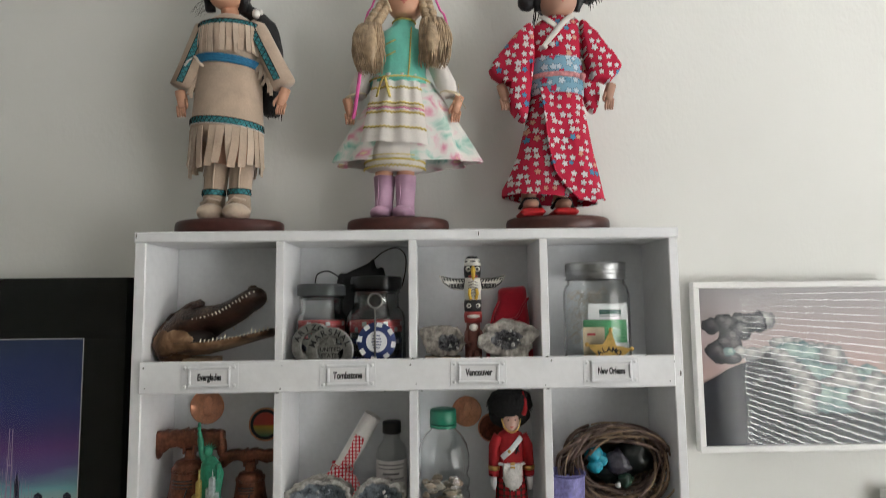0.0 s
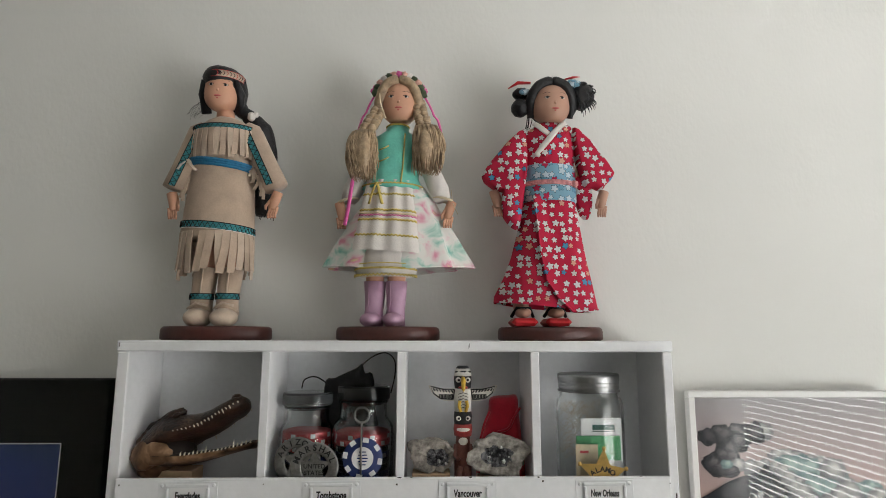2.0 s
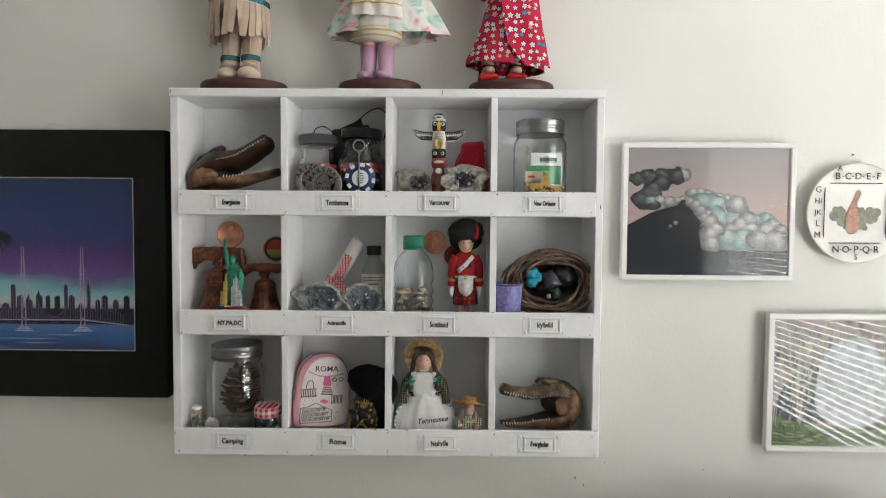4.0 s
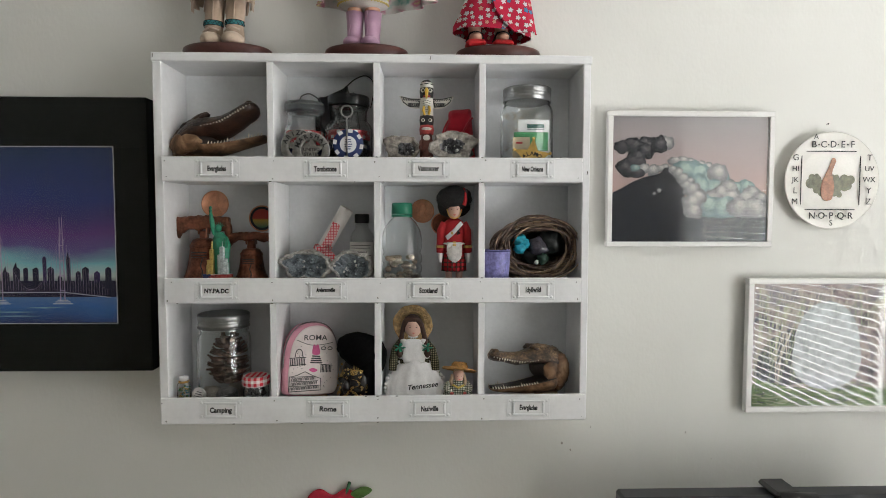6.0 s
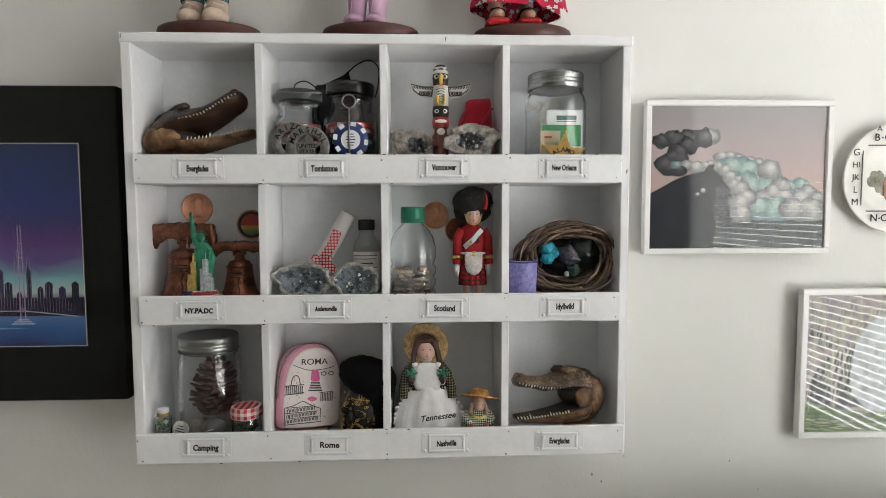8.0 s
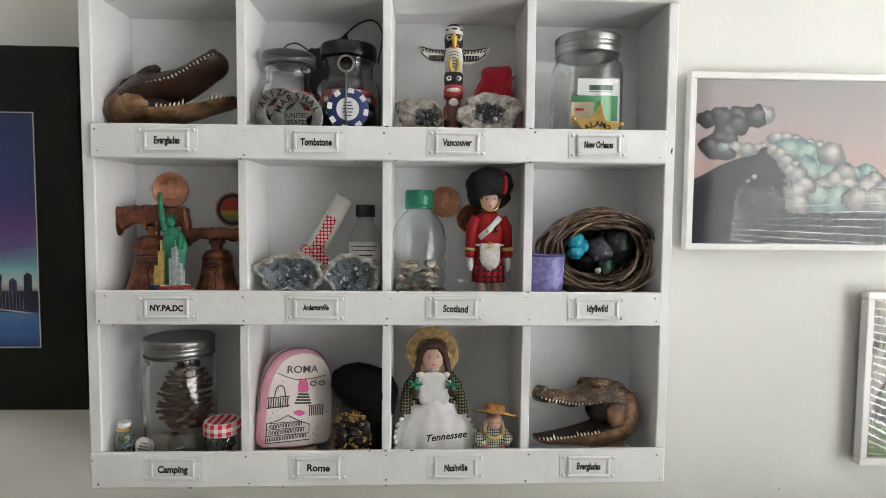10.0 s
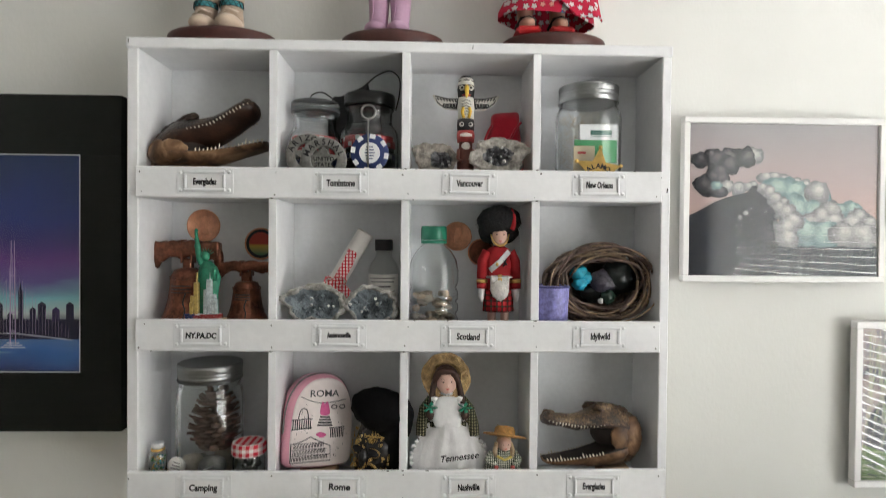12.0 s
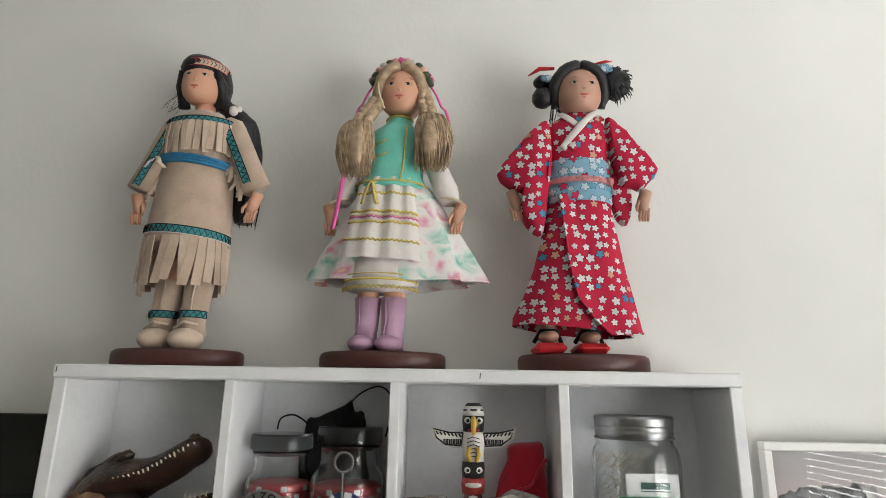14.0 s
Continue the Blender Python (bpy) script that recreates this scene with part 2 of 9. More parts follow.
SCUFF = mat("grey_scuff", (0.42, 0.40, 0.36), 0.8, 0.2, 200, 0)
north = structure("wall_north", B(X0 - 0.12, WY, -0.05, X1 + 0.12, WY + 0.12, TOP, c=0.0001), WALL, "cream-white painted plaster wall with fine roller texture", "wall")
for x, z, r in ((0.690, 1.148, 0.0011), (0.858, 1.137, 0.0014), (0.640, 1.120, 0.0022), (0.655, 1.108, 0.0016), (0.905, 1.09, 0.0009)):
    part("wall_scuff", Build().slab([(x + r * 0.8 * math.cos(q), z + r * 1.2 * math.sin(q)) for q in [6.283 * k / 9 for k in range(9)]], WY - 0.0004, WY + 0.001), SCUFF, north)
structure("wall_south", B(X0 - 0.12, Y0 - 0.12, -0.05, X1 + 0.12, Y0, TOP, c=0.0001), WALL, "plain cream-white painted wall behind the viewer", "wall")
structure("wall_west", B(X0 - 0.12, Y0, -0.05, X0, WY, TOP, c=0.0001), WALL, "plain cream-white painted side wall", "wall")
east = Build()
east.box(X1, Y0, -0.05, X1 + 0.12, WIN_Y0, TOP, c=0.0001).box(X1, WIN_Y1, -0.05, X1 + 0.12, WY, TOP, c=0.0001)
east.box(X1, WIN_Y0, -0.05, X1 + 0.12, WIN_Y1, WIN_Z0, c=0.0001).box(X1, WIN_Y0, WIN_Z1, X1 + 0.12, WIN_Y1, TOP, c=0.0001)
structure("wall_east", east, WALL, "cream-white painted wall with a window opening", "wall")
structure("floor", B(X0 - 0.12, Y0 - 0.12, -0.15, X1 + 0.12, WY + 0.12, -0.05, c=0.0001), FLOOR, "pale wooden floor of the room", "floor")
structure("ceiling", B(X0 - 0.12, Y0 - 0.12, TOP, X1 + 0.12, WY + 0.12, TOP + 0.1, c=0.0001), CEIL, "plain white painted ceiling", "ceiling")

win = tagged(thing("window_1", (WIN_X, (WIN_Y0 + WIN_Y1) / 2, WIN_Z0), "white-framed window with horizontal blinds letting daylight in", "window"), kind="structure")
WH, WW = WIN_Z1 - WIN_Z0, (WIN_Y1 - WIN_Y0) / 2
part("window_sill", B(-0.03, -WW - 0.03, -0.025, 0.12, WW + 0.03, 0.0, c=0.004), FRAMEW, win)
for a in ((0.02, -WW, 0, 0.06, -WW + 0.04, WH), (0.02, WW - 0.04, 0, 0.06, WW, WH), (0.02, -WW + 0.04, WH - 0.04, 0.06, WW - 0.04, WH)):
    part("window_frame", B(*a, c=0.003), FRAMEW, win)
blind = thing("window_blind", (WIN_X - 0.03, (WIN_Y0 + WIN_Y1) / 2, WIN_Z1), "white horizontal slat blind, half open, in the window", "blind")
part("head_rail", B(-0.02, -WW, -0.04, 0.02, WW, 0.0, c=0.003), BLIND, blind)
slat = Build().slab([(-0.012, -0.0006), (0.0, 0.0008), (0.012, -0.0006), (0.012, 0.0), (0.0, 0.0014), (-0.012, 0.0)], -WW, WW).mesh("slat", BLIND)
for i in range(int((WH - 0.06) / 0.0216)):
    s = part("slat", slat, None, blind)
    s.location, s.rotation_euler = (0, 0, -0.06 - 0.0216 * i), (0, radians(54.5), 0)
part("bottom_rail", B(-0.012, -WW, -WH + 0.004, 0.012, WW, -WH + 0.02, c=0.003), BLIND, blind)

# ---- display cabinet ----
BW, BZ, BT, BD = 0.652, 1.200, 1.755, 0.0965
cab = thing("display_cabinet", (0, 0, BZ), "white-painted wooden wall cubby cabinet with twelve compartments and label boards", "cabinet")
H = BT - BZ
DIV = (0.172, 0.330, 0.488)
LIPS = ((1.565, 1.602), (1.383, 1.421), (1.2005, 1.241))
part("side_panel", B(0, 0, 0, 0.0135, BD, H - 0.013, c=0.0012), WHITE, cab)
part("side_panel", B(BW - 0.0115, 0, 0, BW, BD, H - 0.013, c=0.0012), WHITE, cab)
part("top_panel", B(-0.0015, -0.001, H - 0.013, BW + 0.0015, BD, H, c=0.0015), WHITE, cab)
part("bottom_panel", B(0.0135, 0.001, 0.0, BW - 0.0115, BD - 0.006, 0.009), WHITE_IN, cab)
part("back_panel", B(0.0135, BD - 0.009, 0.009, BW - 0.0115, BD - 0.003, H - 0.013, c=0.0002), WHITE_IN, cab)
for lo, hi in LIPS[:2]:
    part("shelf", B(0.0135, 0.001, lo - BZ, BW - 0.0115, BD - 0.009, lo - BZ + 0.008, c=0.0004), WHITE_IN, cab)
for x in DIV:
    for lo, hi in ((0.009, LIPS[1][0] - BZ), (LIPS[1][0] - BZ + 0.008, LIPS[0][0] - BZ), (LIPS[0][0] - BZ + 0.008, H - 0.013)):
        part("divider", B(x - 0.005, 0.0, lo, x + 0.005, BD - 0.009, hi, c=0.0008), WHITE, cab)
lips = []
for lo, hi in LIPS:
    lips.append(part("lip_board", B(0.0125 if lo > 1.21 else 0.003, -0.006, lo - BZ, BW - 0.012 if lo > 1.21 else BW - 0.003, -0.0005, hi - BZ, c=0.0013), WHITE, cab))

lips[2].rotation_euler = (0, radians(-0.22), 0)
lips[2].location = (0, 0, -0.002)

LABELS = (("Everglades", "Tombstone", "Vancouver", "New Orleans"), ("NY.PA.DC", "Andersonville", "Scotland", "Idyllwild"), ("Camping", "Rome", "Nashville", "Everglades"))
LX = ((0.0945, 0.254, 0.407, 0.563), (0.0905, 0.253, 0.407, 0.566), (0.0935, 0.2545, 0.409, 0.5605))
LZ = (1.5845, 1.4025, 1.2215)
plate = Build()
plate.box(-0.033, -0.0008, -0.0145, 0.033, 0, 0.0145, c=0.0003)
for x0, x1, z0, z1 in ((-0.0245, 0.0245, 0.0085, 0.0125), (-0.0245, 0.0245, -0.0125, -0.0085), (-0.0245, -0.0205, -0.0085, 0.0085), (0.0205, 0.0245, -0.0085, 0.0085)):
    plate.box(x0, -0.0034, z0, x1, -0.0008, z1, c=0.0012)
plate_mesh = plate.mesh("label_holder", HOLDER)
card_mesh = B(-0.0203, -0.0014, -0.0083, 0.0203, -0.0009, 0.0083, c=0.0001).mesh("card", CARD)
screw = Build()
screw.tf = pose(0, 0, 0, 90, 0, 0)
screw.lathe([(0.0021, 0), (0.0021, 0.0005), (0.0015, 0.0012), (0.0006, 0.0014)], 12)
screw_mesh = screw.mesh("screw", HOLDER)
random.seed(4)
for r in range(3):
    for c in range(4):
        h = part("label_holder", plate_mesh, None, cab)
        h.location = (LX[r][c], -0.0062, LZ[r] - BZ)
        h.rotation_euler = (0, radians(random.uniform(-0.9, 0.9)), 0)
        part("card", card_mesh, None, h)
        w = LABELS[r][c]
        size = min(0.0108, 0.112 / len(w)) * (0.85 if w.isupper() else 1)
        narrow = min(1.0, 0.0350 / (0.54 * size * len(w)))
        part("lettering", Build().words(w, size, 0, random.uniform(-0.001, 0.0008), -0.0016, shear=0.06, turn=random.uniform(-2, 2), sx=narrow, bold=0.00036), INK, h, "handwritten black marker lettering")
        for x in (-0.0285, 0.0285):
            for z in (-0.0105, 0.0105):
                s = part("screw", screw_mesh, None, h)
                s.location = (x, -0.0008, z)

# worn spots: nail heads and chipped paint along the boards
rng = random.Random(77)
for (lo, hi), lip in zip(LIPS, lips):
    for x in (0.006, 0.172, 0.330, 0.488, 0.642):
        for k in range(2):
            if x in (0.006, 0.642) and lo > 1.21:
                x = 0.02 if x < 0.3 else 0.633
            z = (hi - 0.006 if k else lo + 0.006) - BZ + rng.uniform(-0.002, 0.002)
            xx = x + rng.uniform(-0.003, 0.006)
            r = rng.uniform(0.0005, 0.0011)
            part("nail_head", Build().slab([(xx + r * rng.uniform(0.6, 1.4) * math.cos(6.283 * q / 8), z + r * rng.uniform(0.6, 1.4) * math.sin(6.283 * q / 8)) for q in range(8)], -0.0063, -0.0058), CHIP, lip)
for k in range(26):
    x, z = rng.choice((rng.uniform(0.02, 0.63), rng.choice(DIV))), 0
    row = rng.randrange(3)
    z = (LIPS[row][1] if rng.random() < 0.4 else LIPS[row][0]) - BZ
    w, h = rng.uniform(0.0008, 0.003), rng.uniform(0.0003, 0.0007)
    part("paint_chip", Build().slab([(x - w, z), (x - w * 0.3, z + h), (x + w * 0.6, z + h * 0.7), (x + w, z - h * 0.3), (x, z - h)], -0.0062, -0.0056), CHIP, lips[row])
for x, z in ((0.648, 1.58), (0.0005, 1.3), (0.6485, 1.235), (0.41, 1.749), (0.002, 1.75)):
    part("paint_chip", Build().slab([(x - 0.0006, z - BZ - 0.003), (x + 0.0004, z - BZ - 0.002), (x + 0.0006, z - BZ + 0.003), (x - 0.0003, z - BZ + 0.002)], -0.0012, 0.0004), CHIP, cab)


def pillow(b, outline, yc, t, rows=((1.0, 0.70), (0.72, 0.93), (0.0, 1.0)), back=1.0):
    """A soft flat form: an outline in (x, z), swelling t to the front and t * back behind."""
    cx, cz = sum(p[0] for p in outline) / len(outline), sum(p[1] for p in outline) / len(outline)
    out = []
    for f, k in rows:
        out.append([(cx + (x - cx) * k, yc - t * f, cz + (z - cz) * k) for x, z in outline])
    for f, k in rows[-2::-1]:
        out.append([(cx + (x - cx) * k, yc + t * f * back, cz + (z - cz) * k) for x, z in outline])
    return b.rings(out)


def rounded(pts, n=4):
    """A rounded closed outline through (x, z) points."""
    out, m = [], len(pts)
    for i in range(m):
        a, p, c, d = (Vector(pts[(i + k) % m]) for k in (-1, 0, 1, 2))
        for k in range(n):
            t = k / n
            q = 0.5 * ((2 * p) + (c - a) * t + (2 * a - 5 * p + 4 * c - d) * t * t + (3 * p - a - 3 * c + d) * t ** 3)
            out.append((q.x, q.y))
    return out


def blossom(name, base, petals, cell, size=0.36, rough=0.8, lobes=5.0):
    """Printed cloth: small five-lobed flowers strewn over a ground colour."""
    m, n, l, p = nodes_of(name)
    tc, sep, com = n.new("ShaderNodeTexCoord"), n.new("ShaderNodeSeparateXYZ"), n.new("ShaderNodeCombineXYZ")
    l.new(tc.outputs["Object"], sep.inputs[0])
    l.new(sep.outputs[0], com.inputs[0]), l.new(sep.outputs[2], com.inputs[1])
    sc = n.new("ShaderNodeVectorMath")
    sc.operation = "SCALE"
    l.new(com.outputs[0], sc.inputs[0])
    sc.inputs["Scale"].default_value = 1 / cell
    vo = n.new("ShaderNodeTexVoronoi")
    vo.voronoi_dimensions = "2D"
    vo.inputs["Scale"].default_value, vo.inputs["Randomness"].default_value = 1.0, 0.55
    l.new(sc.outputs[0], vo.inputs["Vector"])
    sub = n.new("ShaderNodeVectorMath")
    sub.operation = "SUBTRACT"
    l.new(sc.outputs[0], sub.inputs[0]), l.new(vo.outputs["Position"], sub.inputs[1])
    s2 = n.new("ShaderNodeSeparateXYZ")
    l.new(sub.outputs[0], s2.inputs[0])

    def mth(op, a, b=None, c=None):
        k = n.new("ShaderNodeMath")
        k.operation = op
        for i, v in enumerate((a, b, c)):
            if v is not None:
                if isinstance(v, (int, float)):
                    k.inputs[i].default_value = v
                else:
                    l.new(v, k.inputs[i])
        return k.outputs[0]

    cr = n.new("ShaderNodeSeparateColor")
    l.new(vo.outputs["Color"], cr.inputs[0])
    ang = mth("MULTIPLY_ADD", mth("ARCTAN2", s2.outputs[1], s2.outputs[0]), lobes, mth("MULTIPLY", cr.outputs[2], 6.0))
    lim = mth("MULTIPLY", mth("MULTIPLY_ADD", mth("COSINE", ang), 0.2, 0.8), mth("MULTIPLY_ADD", cr.outputs[0], size * 0.4, size * 0.7))
    mask = mth("LESS_THAN", vo.outputs["Distance"], lim)
    rim = mth("LESS_THAN", vo.outputs["Distance"], mth("MULTIPLY", lim, 1.16))
    ramp = n.new("ShaderNodeValToRGB")
    ramp.color_ramp.interpolation = "CONSTANT"
    el = ramp.color_ramp.elements
    el[0].position, el[0].color = 0, (*petals[0], 1)
    el[1].position, el[1].color = 0.62, (*petals[1], 1)
    for i, c in enumerate(petals[2:]):
        e = el.new(0.8 + 0.1 * i)
        e.color = (*c, 1)
    l.new(cr.outputs[1], ramp.inputs[0])
    mix = n.new("ShaderNodeMix")
    mix.data_type = "RGBA"
    l.new(mask, mix.inputs[0])
    ground = n.new("ShaderNodeMix")
    ground.data_type = "RGBA"
    l.new(rim, ground.inputs[0])
    ground.inputs[6].default_value, ground.inputs[7].default_value = (*base, 1), (*(c * 0.22 for c in base), 1)
    l.new(ground.outputs[2], mix.inputs[6])
    l.new(ramp.outputs[0], mix.inputs[7])
    l.new(mix.outputs[2], p.inputs["Base Color"])
    p.inputs["Roughness"].default_value = rough
    p.inputs["Specular IOR Level"].default_value = 0.2
    weave = n.new("ShaderNodeTexNoise")
    weave.inputs["Scale"].default_value = 160
    l.new(tc.outputs["Object"], weave.inputs["Vector"])
    b = n.new("ShaderNodeBump")
    b.inputs["Strength"].default_value, b.inputs["Distance"].default_value = 0.35, 0.0015
    l.new(weave.outputs["Fac"], b.inputs["Height"]), l.new(b.outputs[0], p.inputs["Normal"])
    return m


def watercolour(name, cols, scale, rough=0.8):
    """Cloth or print in soft blots of several colours."""
    m, n, l, p = nodes_of(name)
    tc, no = n.new("ShaderNodeTexCoord"), n.new("ShaderNodeTexNoise")
    no.inputs["Scale"].default_value, no.inputs["Detail"].default_value, no.inputs["Distortion"].default_value = scale, 3, 0.6
    l.new(tc.outputs["Object"], no.inputs["Vector"])
    ramp = n.new("ShaderNodeValToRGB")
    el = ramp.color_ramp.elements
    el[0].position, el[0].color = 0.3, (*cols[0], 1)
    el[1].position, el[1].color = 0.72, (*cols[-1], 1)
    for i, c in enumerate(cols[1:-1]):
        e = el.new(0.3 + 0.42 * (i + 1) / (len(cols) - 1))
        e.color = (*c, 1)
    l.new(no.outputs["Fac"], ramp.inputs[0]), l.new(ramp.outputs[0], p.inputs["Base Color"])
    p.inputs["Roughness"].default_value, p.inputs["Specular IOR Level"].default_value = rough, 0.25
    return m


SKIN = mat("doll_vinyl", (0.64, 0.345, 0.225), 0.5, 0.04, 30, 0.02)
SKIN_D = mat("doll_vinyl_dark", (0.52, 0.30, 0.215), 0.5, 0.04, 30, 0.02)
PORC = mat("porcelain", (0.60, 0.38, 0.31), 0.3, 0.04, 30, 0)
SUEDE = mat("tan_suede", (0.53, 0.405, 0.305), 0.95, 0.1, 60, 0.2, 500, sheen=0.3)
SUEDE_L = mat("pale_suede", (0.60, 0.475, 0.365), 0.9, 0.1, 60, 0.2, 500, sheen=0.3)
HAIRB = mat("black_doll_hair", (0.008, 0.008, 0.010), 0.45, 0.4, 200, 0.6, 900)
HAIRF = mat("fair_doll_hair", (0.46, 0.335, 0.21), 0.42, 0.3, 140, 0.4, 900)
HAIRR = mat("auburn_doll_hair", (0.065, 0.028, 0.018), 0.5, 0.3, 200, 0.6, 700)
BLUE = mat("blue_sash", (0.02, 0.19, 0.36), 0.6, 0.15, 150, 0.3)
TEAL = mat("teal_trim", (0.05, 0.30, 0.33), 0.7, 0.15, 200, 0.1)
CLOTHW = mat("white_cloth", (0.74, 0.70, 0.66), 0.9, 0.05, 80, 0.25, 600)
CREAM = mat("cream_cloth", (0.70, 0.60, 0.42), 0.9, 0.08, 120, 0.2, 600)
YELLOW = mat("yellow_braid", (0.66, 0.52, 0.14), 0.8, 0.15, 250, 0.3)
MINT = mat("turquoise_satin", (0.16, 0.62, 0.50), 0.45, 0.1, 70, 0.2, 400, sheen=0.3)
LILAC = mat("lilac_leatherette", (0.53, 0.33, 0.46), 0.5, 0.06, 60, 0.2, 300)
PINKR = mat("pink_ribbon", (0.75, 0.12, 0.38), 0.5, 0.08, 100, 0.1)
PEACH = mat("peach_petal", (0.75, 0.42, 0.34), 0.7, 0.12, 200, 0.2)
LEAFG = mat("cloth_leaf", (0.07, 0.10, 0.05), 0.7, 0.2, 200, 0.2)
BASEW = mat("mahogany_stain", (0.075, 0.022, 0.017), 0.42, 0.2, 30, 0.1, 200)
FLORAL = watercolour("pastel_floral_cloth", [(0.22, 0.50, 0.42), (0.52, 0.68, 0.60), (0.76, 0.75, 0.71), (0.78, 0.76, 0.71), (0.78, 0.60, 0.62), (0.74, 0.30, 0.42), (0.76, 0.70, 0.36)], 40)
KIMONO = blossom("red_flowered_cotton", (0.50, 0.018, 0.055), [(0.62, 0.62, 0.62), (0.62, 0.58, 0.56), (0.07, 0.25, 0.42), (0.62, 0.33, 0.24)], 0.0112, 0.40)
OBI = blossom("blue_flowered_cotton", (0.20, 0.38, 0.50), [(0.50, 0.60, 0.66), (0.55, 0.03, 0.09), (0.14, 0.33, 0.45), (0.45, 0.55, 0.6)], 0.0105, 0.44)
RED = mat("red_lacquer", (0.55, 0.02, 0.025), 0.4, 0.1, 100, 0.05)
LIP = mat("painted_lip", (0.55, 0.12, 0.11), 0.5, 0.05, 100, 0)
BLACK = mat("black_cloth", (0.012, 0.012, 0.013), 0.8, 0.3, 200, 0.3)
STRIPE = mat("pink_cord", (0.60, 0.25, 0.25), 0.7, 0.2, 300, 0.2)


def trim(b, pts, w, zig, white=None, teal=0, black=1):
    """Woven braid: a coloured band with dark edges and a zigzag; pts run along it, (point, across) pairs."""
    def offset(k, lift):
        return [p + a * k + o * lift for p, a, o in pts]
    n = len(pts)
    b.mi = teal
    b.rings([offset(-w, 0.0004), offset(w, 0.0004)], closed=False)
    b.mi = black
    b.tube(offset(w, 0.0006), 0.0006, 5)
    b.tube(offset(-w, 0.0006), 0.0005, 5)
    z = [p + a * (w * 0.75 * (1 if i % 2 else -1)) + o * 0.0009 for i, (p, a, o) in enumerate(pts)]
    b.tube(z, 0.0006, 5)


def ellipse_path(cx, cy, cz, rx, ry, a0, a1, n, tilt=0.0):
    out = []
    for i in range(n + 1):
        a = radians(a0 + (a1 - a0) * i / n)
        o = Vector((math.cos(a) / rx, math.sin(a) / ry, 0)).normalized()
        out.append((Vector((cx + rx * math.cos(a), cy + ry * math.sin(a), cz + tilt * math.cos(a))), Vector((0, 0, 1)), o))
    return out


def fist(b, x, y, z, sx, mi):
    """A small doll's mitten with fingers."""
    b.mi = mi
    b.tube([(x - sx * 0.004, y, z + 0.024), (x, y, z + 0.012), (x + sx * 0.002, y - 0.002, z)], [0.0065, 0.0068, 0.0052], 10)
    for k in range(4):
        b.tube([(x + sx * (0.0035 - 0.0028 * k), y - 0.002, z + 0.003), (x + sx * (0.006 - 0.003 * k), y - 0.004, z - 0.007), (x + sx * (0.006 - 0.003 * k), y - 0.003, z - 0.012)], [0.0019, 0.0018, 0.0012], 6)
    b.tube([(x + sx * 0.005, y - 0.003, z + 0.012), (x + sx * 0.009, y - 0.006, z + 0.004), (x + sx * 0.009, y - 0.006, z - 0.001)], [0.002, 0.0019, 0.0013], 6)


def face(b, c, r, turn, skin, ink, lip, white):
    """A rounded head with a chin, a small nose and painted dots; r is its half-width."""
    keep = b.tf
    b.tf = keep @ Matrix.Translation(c) @ pose(0, 0, 0, 0, 0, turn)
    b.mi = skin
    secs = []
    for k, w, d, f in ((-1.20, 0.20, 0.22, -0.42), (-1.17, 0.36, 0.38, -0.38), (-1.08, 0.55, 0.58, -0.29), (-0.93, 0.72, 0.76, -0.20), (-0.75, 0.86, 0.89, -0.115), (-0.5, 0.96, 0.97, -0.05), (-0.25, 1.0, 0.985, -0.015), (0.0, 1.0, 0.975, 0), (0.3, 0.985, 0.97, 0.01), (0.55, 0.93, 0.93, 0.04), (0.8, 0.80, 0.82, 0.08), (1.05, 0.55, 0.55, 0.1), (1.2, 0.2, 0.2, 0.1)):
        secs.append((0, f * r, k * r * (0.93 if k < 0 else 1), w * r, d * r))
    b.loft(secs, 30)
    b.ball((0, -r * 0.955, -0.27 * r), 0.085 * r, 0.1 * r, 0.1 * r, 12, 8)
    for s in (-1, 1):
        b.ball((s * r * 0.99, 0.1 * r, -0.2 * r), 0.09 * r, 0.15 * r, 0.22 * r, 8, 6)
    for s in (-1, 1):
        b.mi = white
        b.ball((s * r * 0.39, -r * 0.895, 0.04 * r), 0.135 * r, 0.045 * r, 0.062 * r, 10, 6)
        b.mi = ink
        b.ball((s * r * 0.39, -r * 0.93, 0.04 * r), 0.07 * r, 0.022 * r, 0.066 * r, 10, 6)
        b.tube([(s * r * 0.25, -r * 0.955, 0.07 * r), (s * r * 0.40, -r * 0.925, 0.115 * r), (s * r * 0.55, -r * 0.835, 0.07 * r)], 0.013 * r, 5)
        b.tube([(s * r * 0.22, -r * 0.975, 0.27 * r), (s * r * 0.42, -r * 0.925, 0.33 * r), (s * r * 0.60, -r * 0.815, 0.28 * r)], 0.007 * r, 5)
    b.mi = lip
    b.tube([(-0.32 * r, -0.90 * r, -0.55 * r), (-0.09 * r, -0.985 * r, -0.58 * r), (0.09 * r, -0.985 * r, -0.58 * r), (0.32 * r, -0.90 * r, -0.55 * r)], [0.02 * r, 0.06 * r, 0.06 * r, 0.02 * r], 6)
    b.tube([(-0.2 * r, -0.93 * r, -0.64 * r), (0, -0.965 * r, -0.69 * r), (0.2 * r, -0.93 * r, -0.64 * r)], [0.025 * r, 0.065 * r, 0.025 * r], 6)
    b.tf = keep


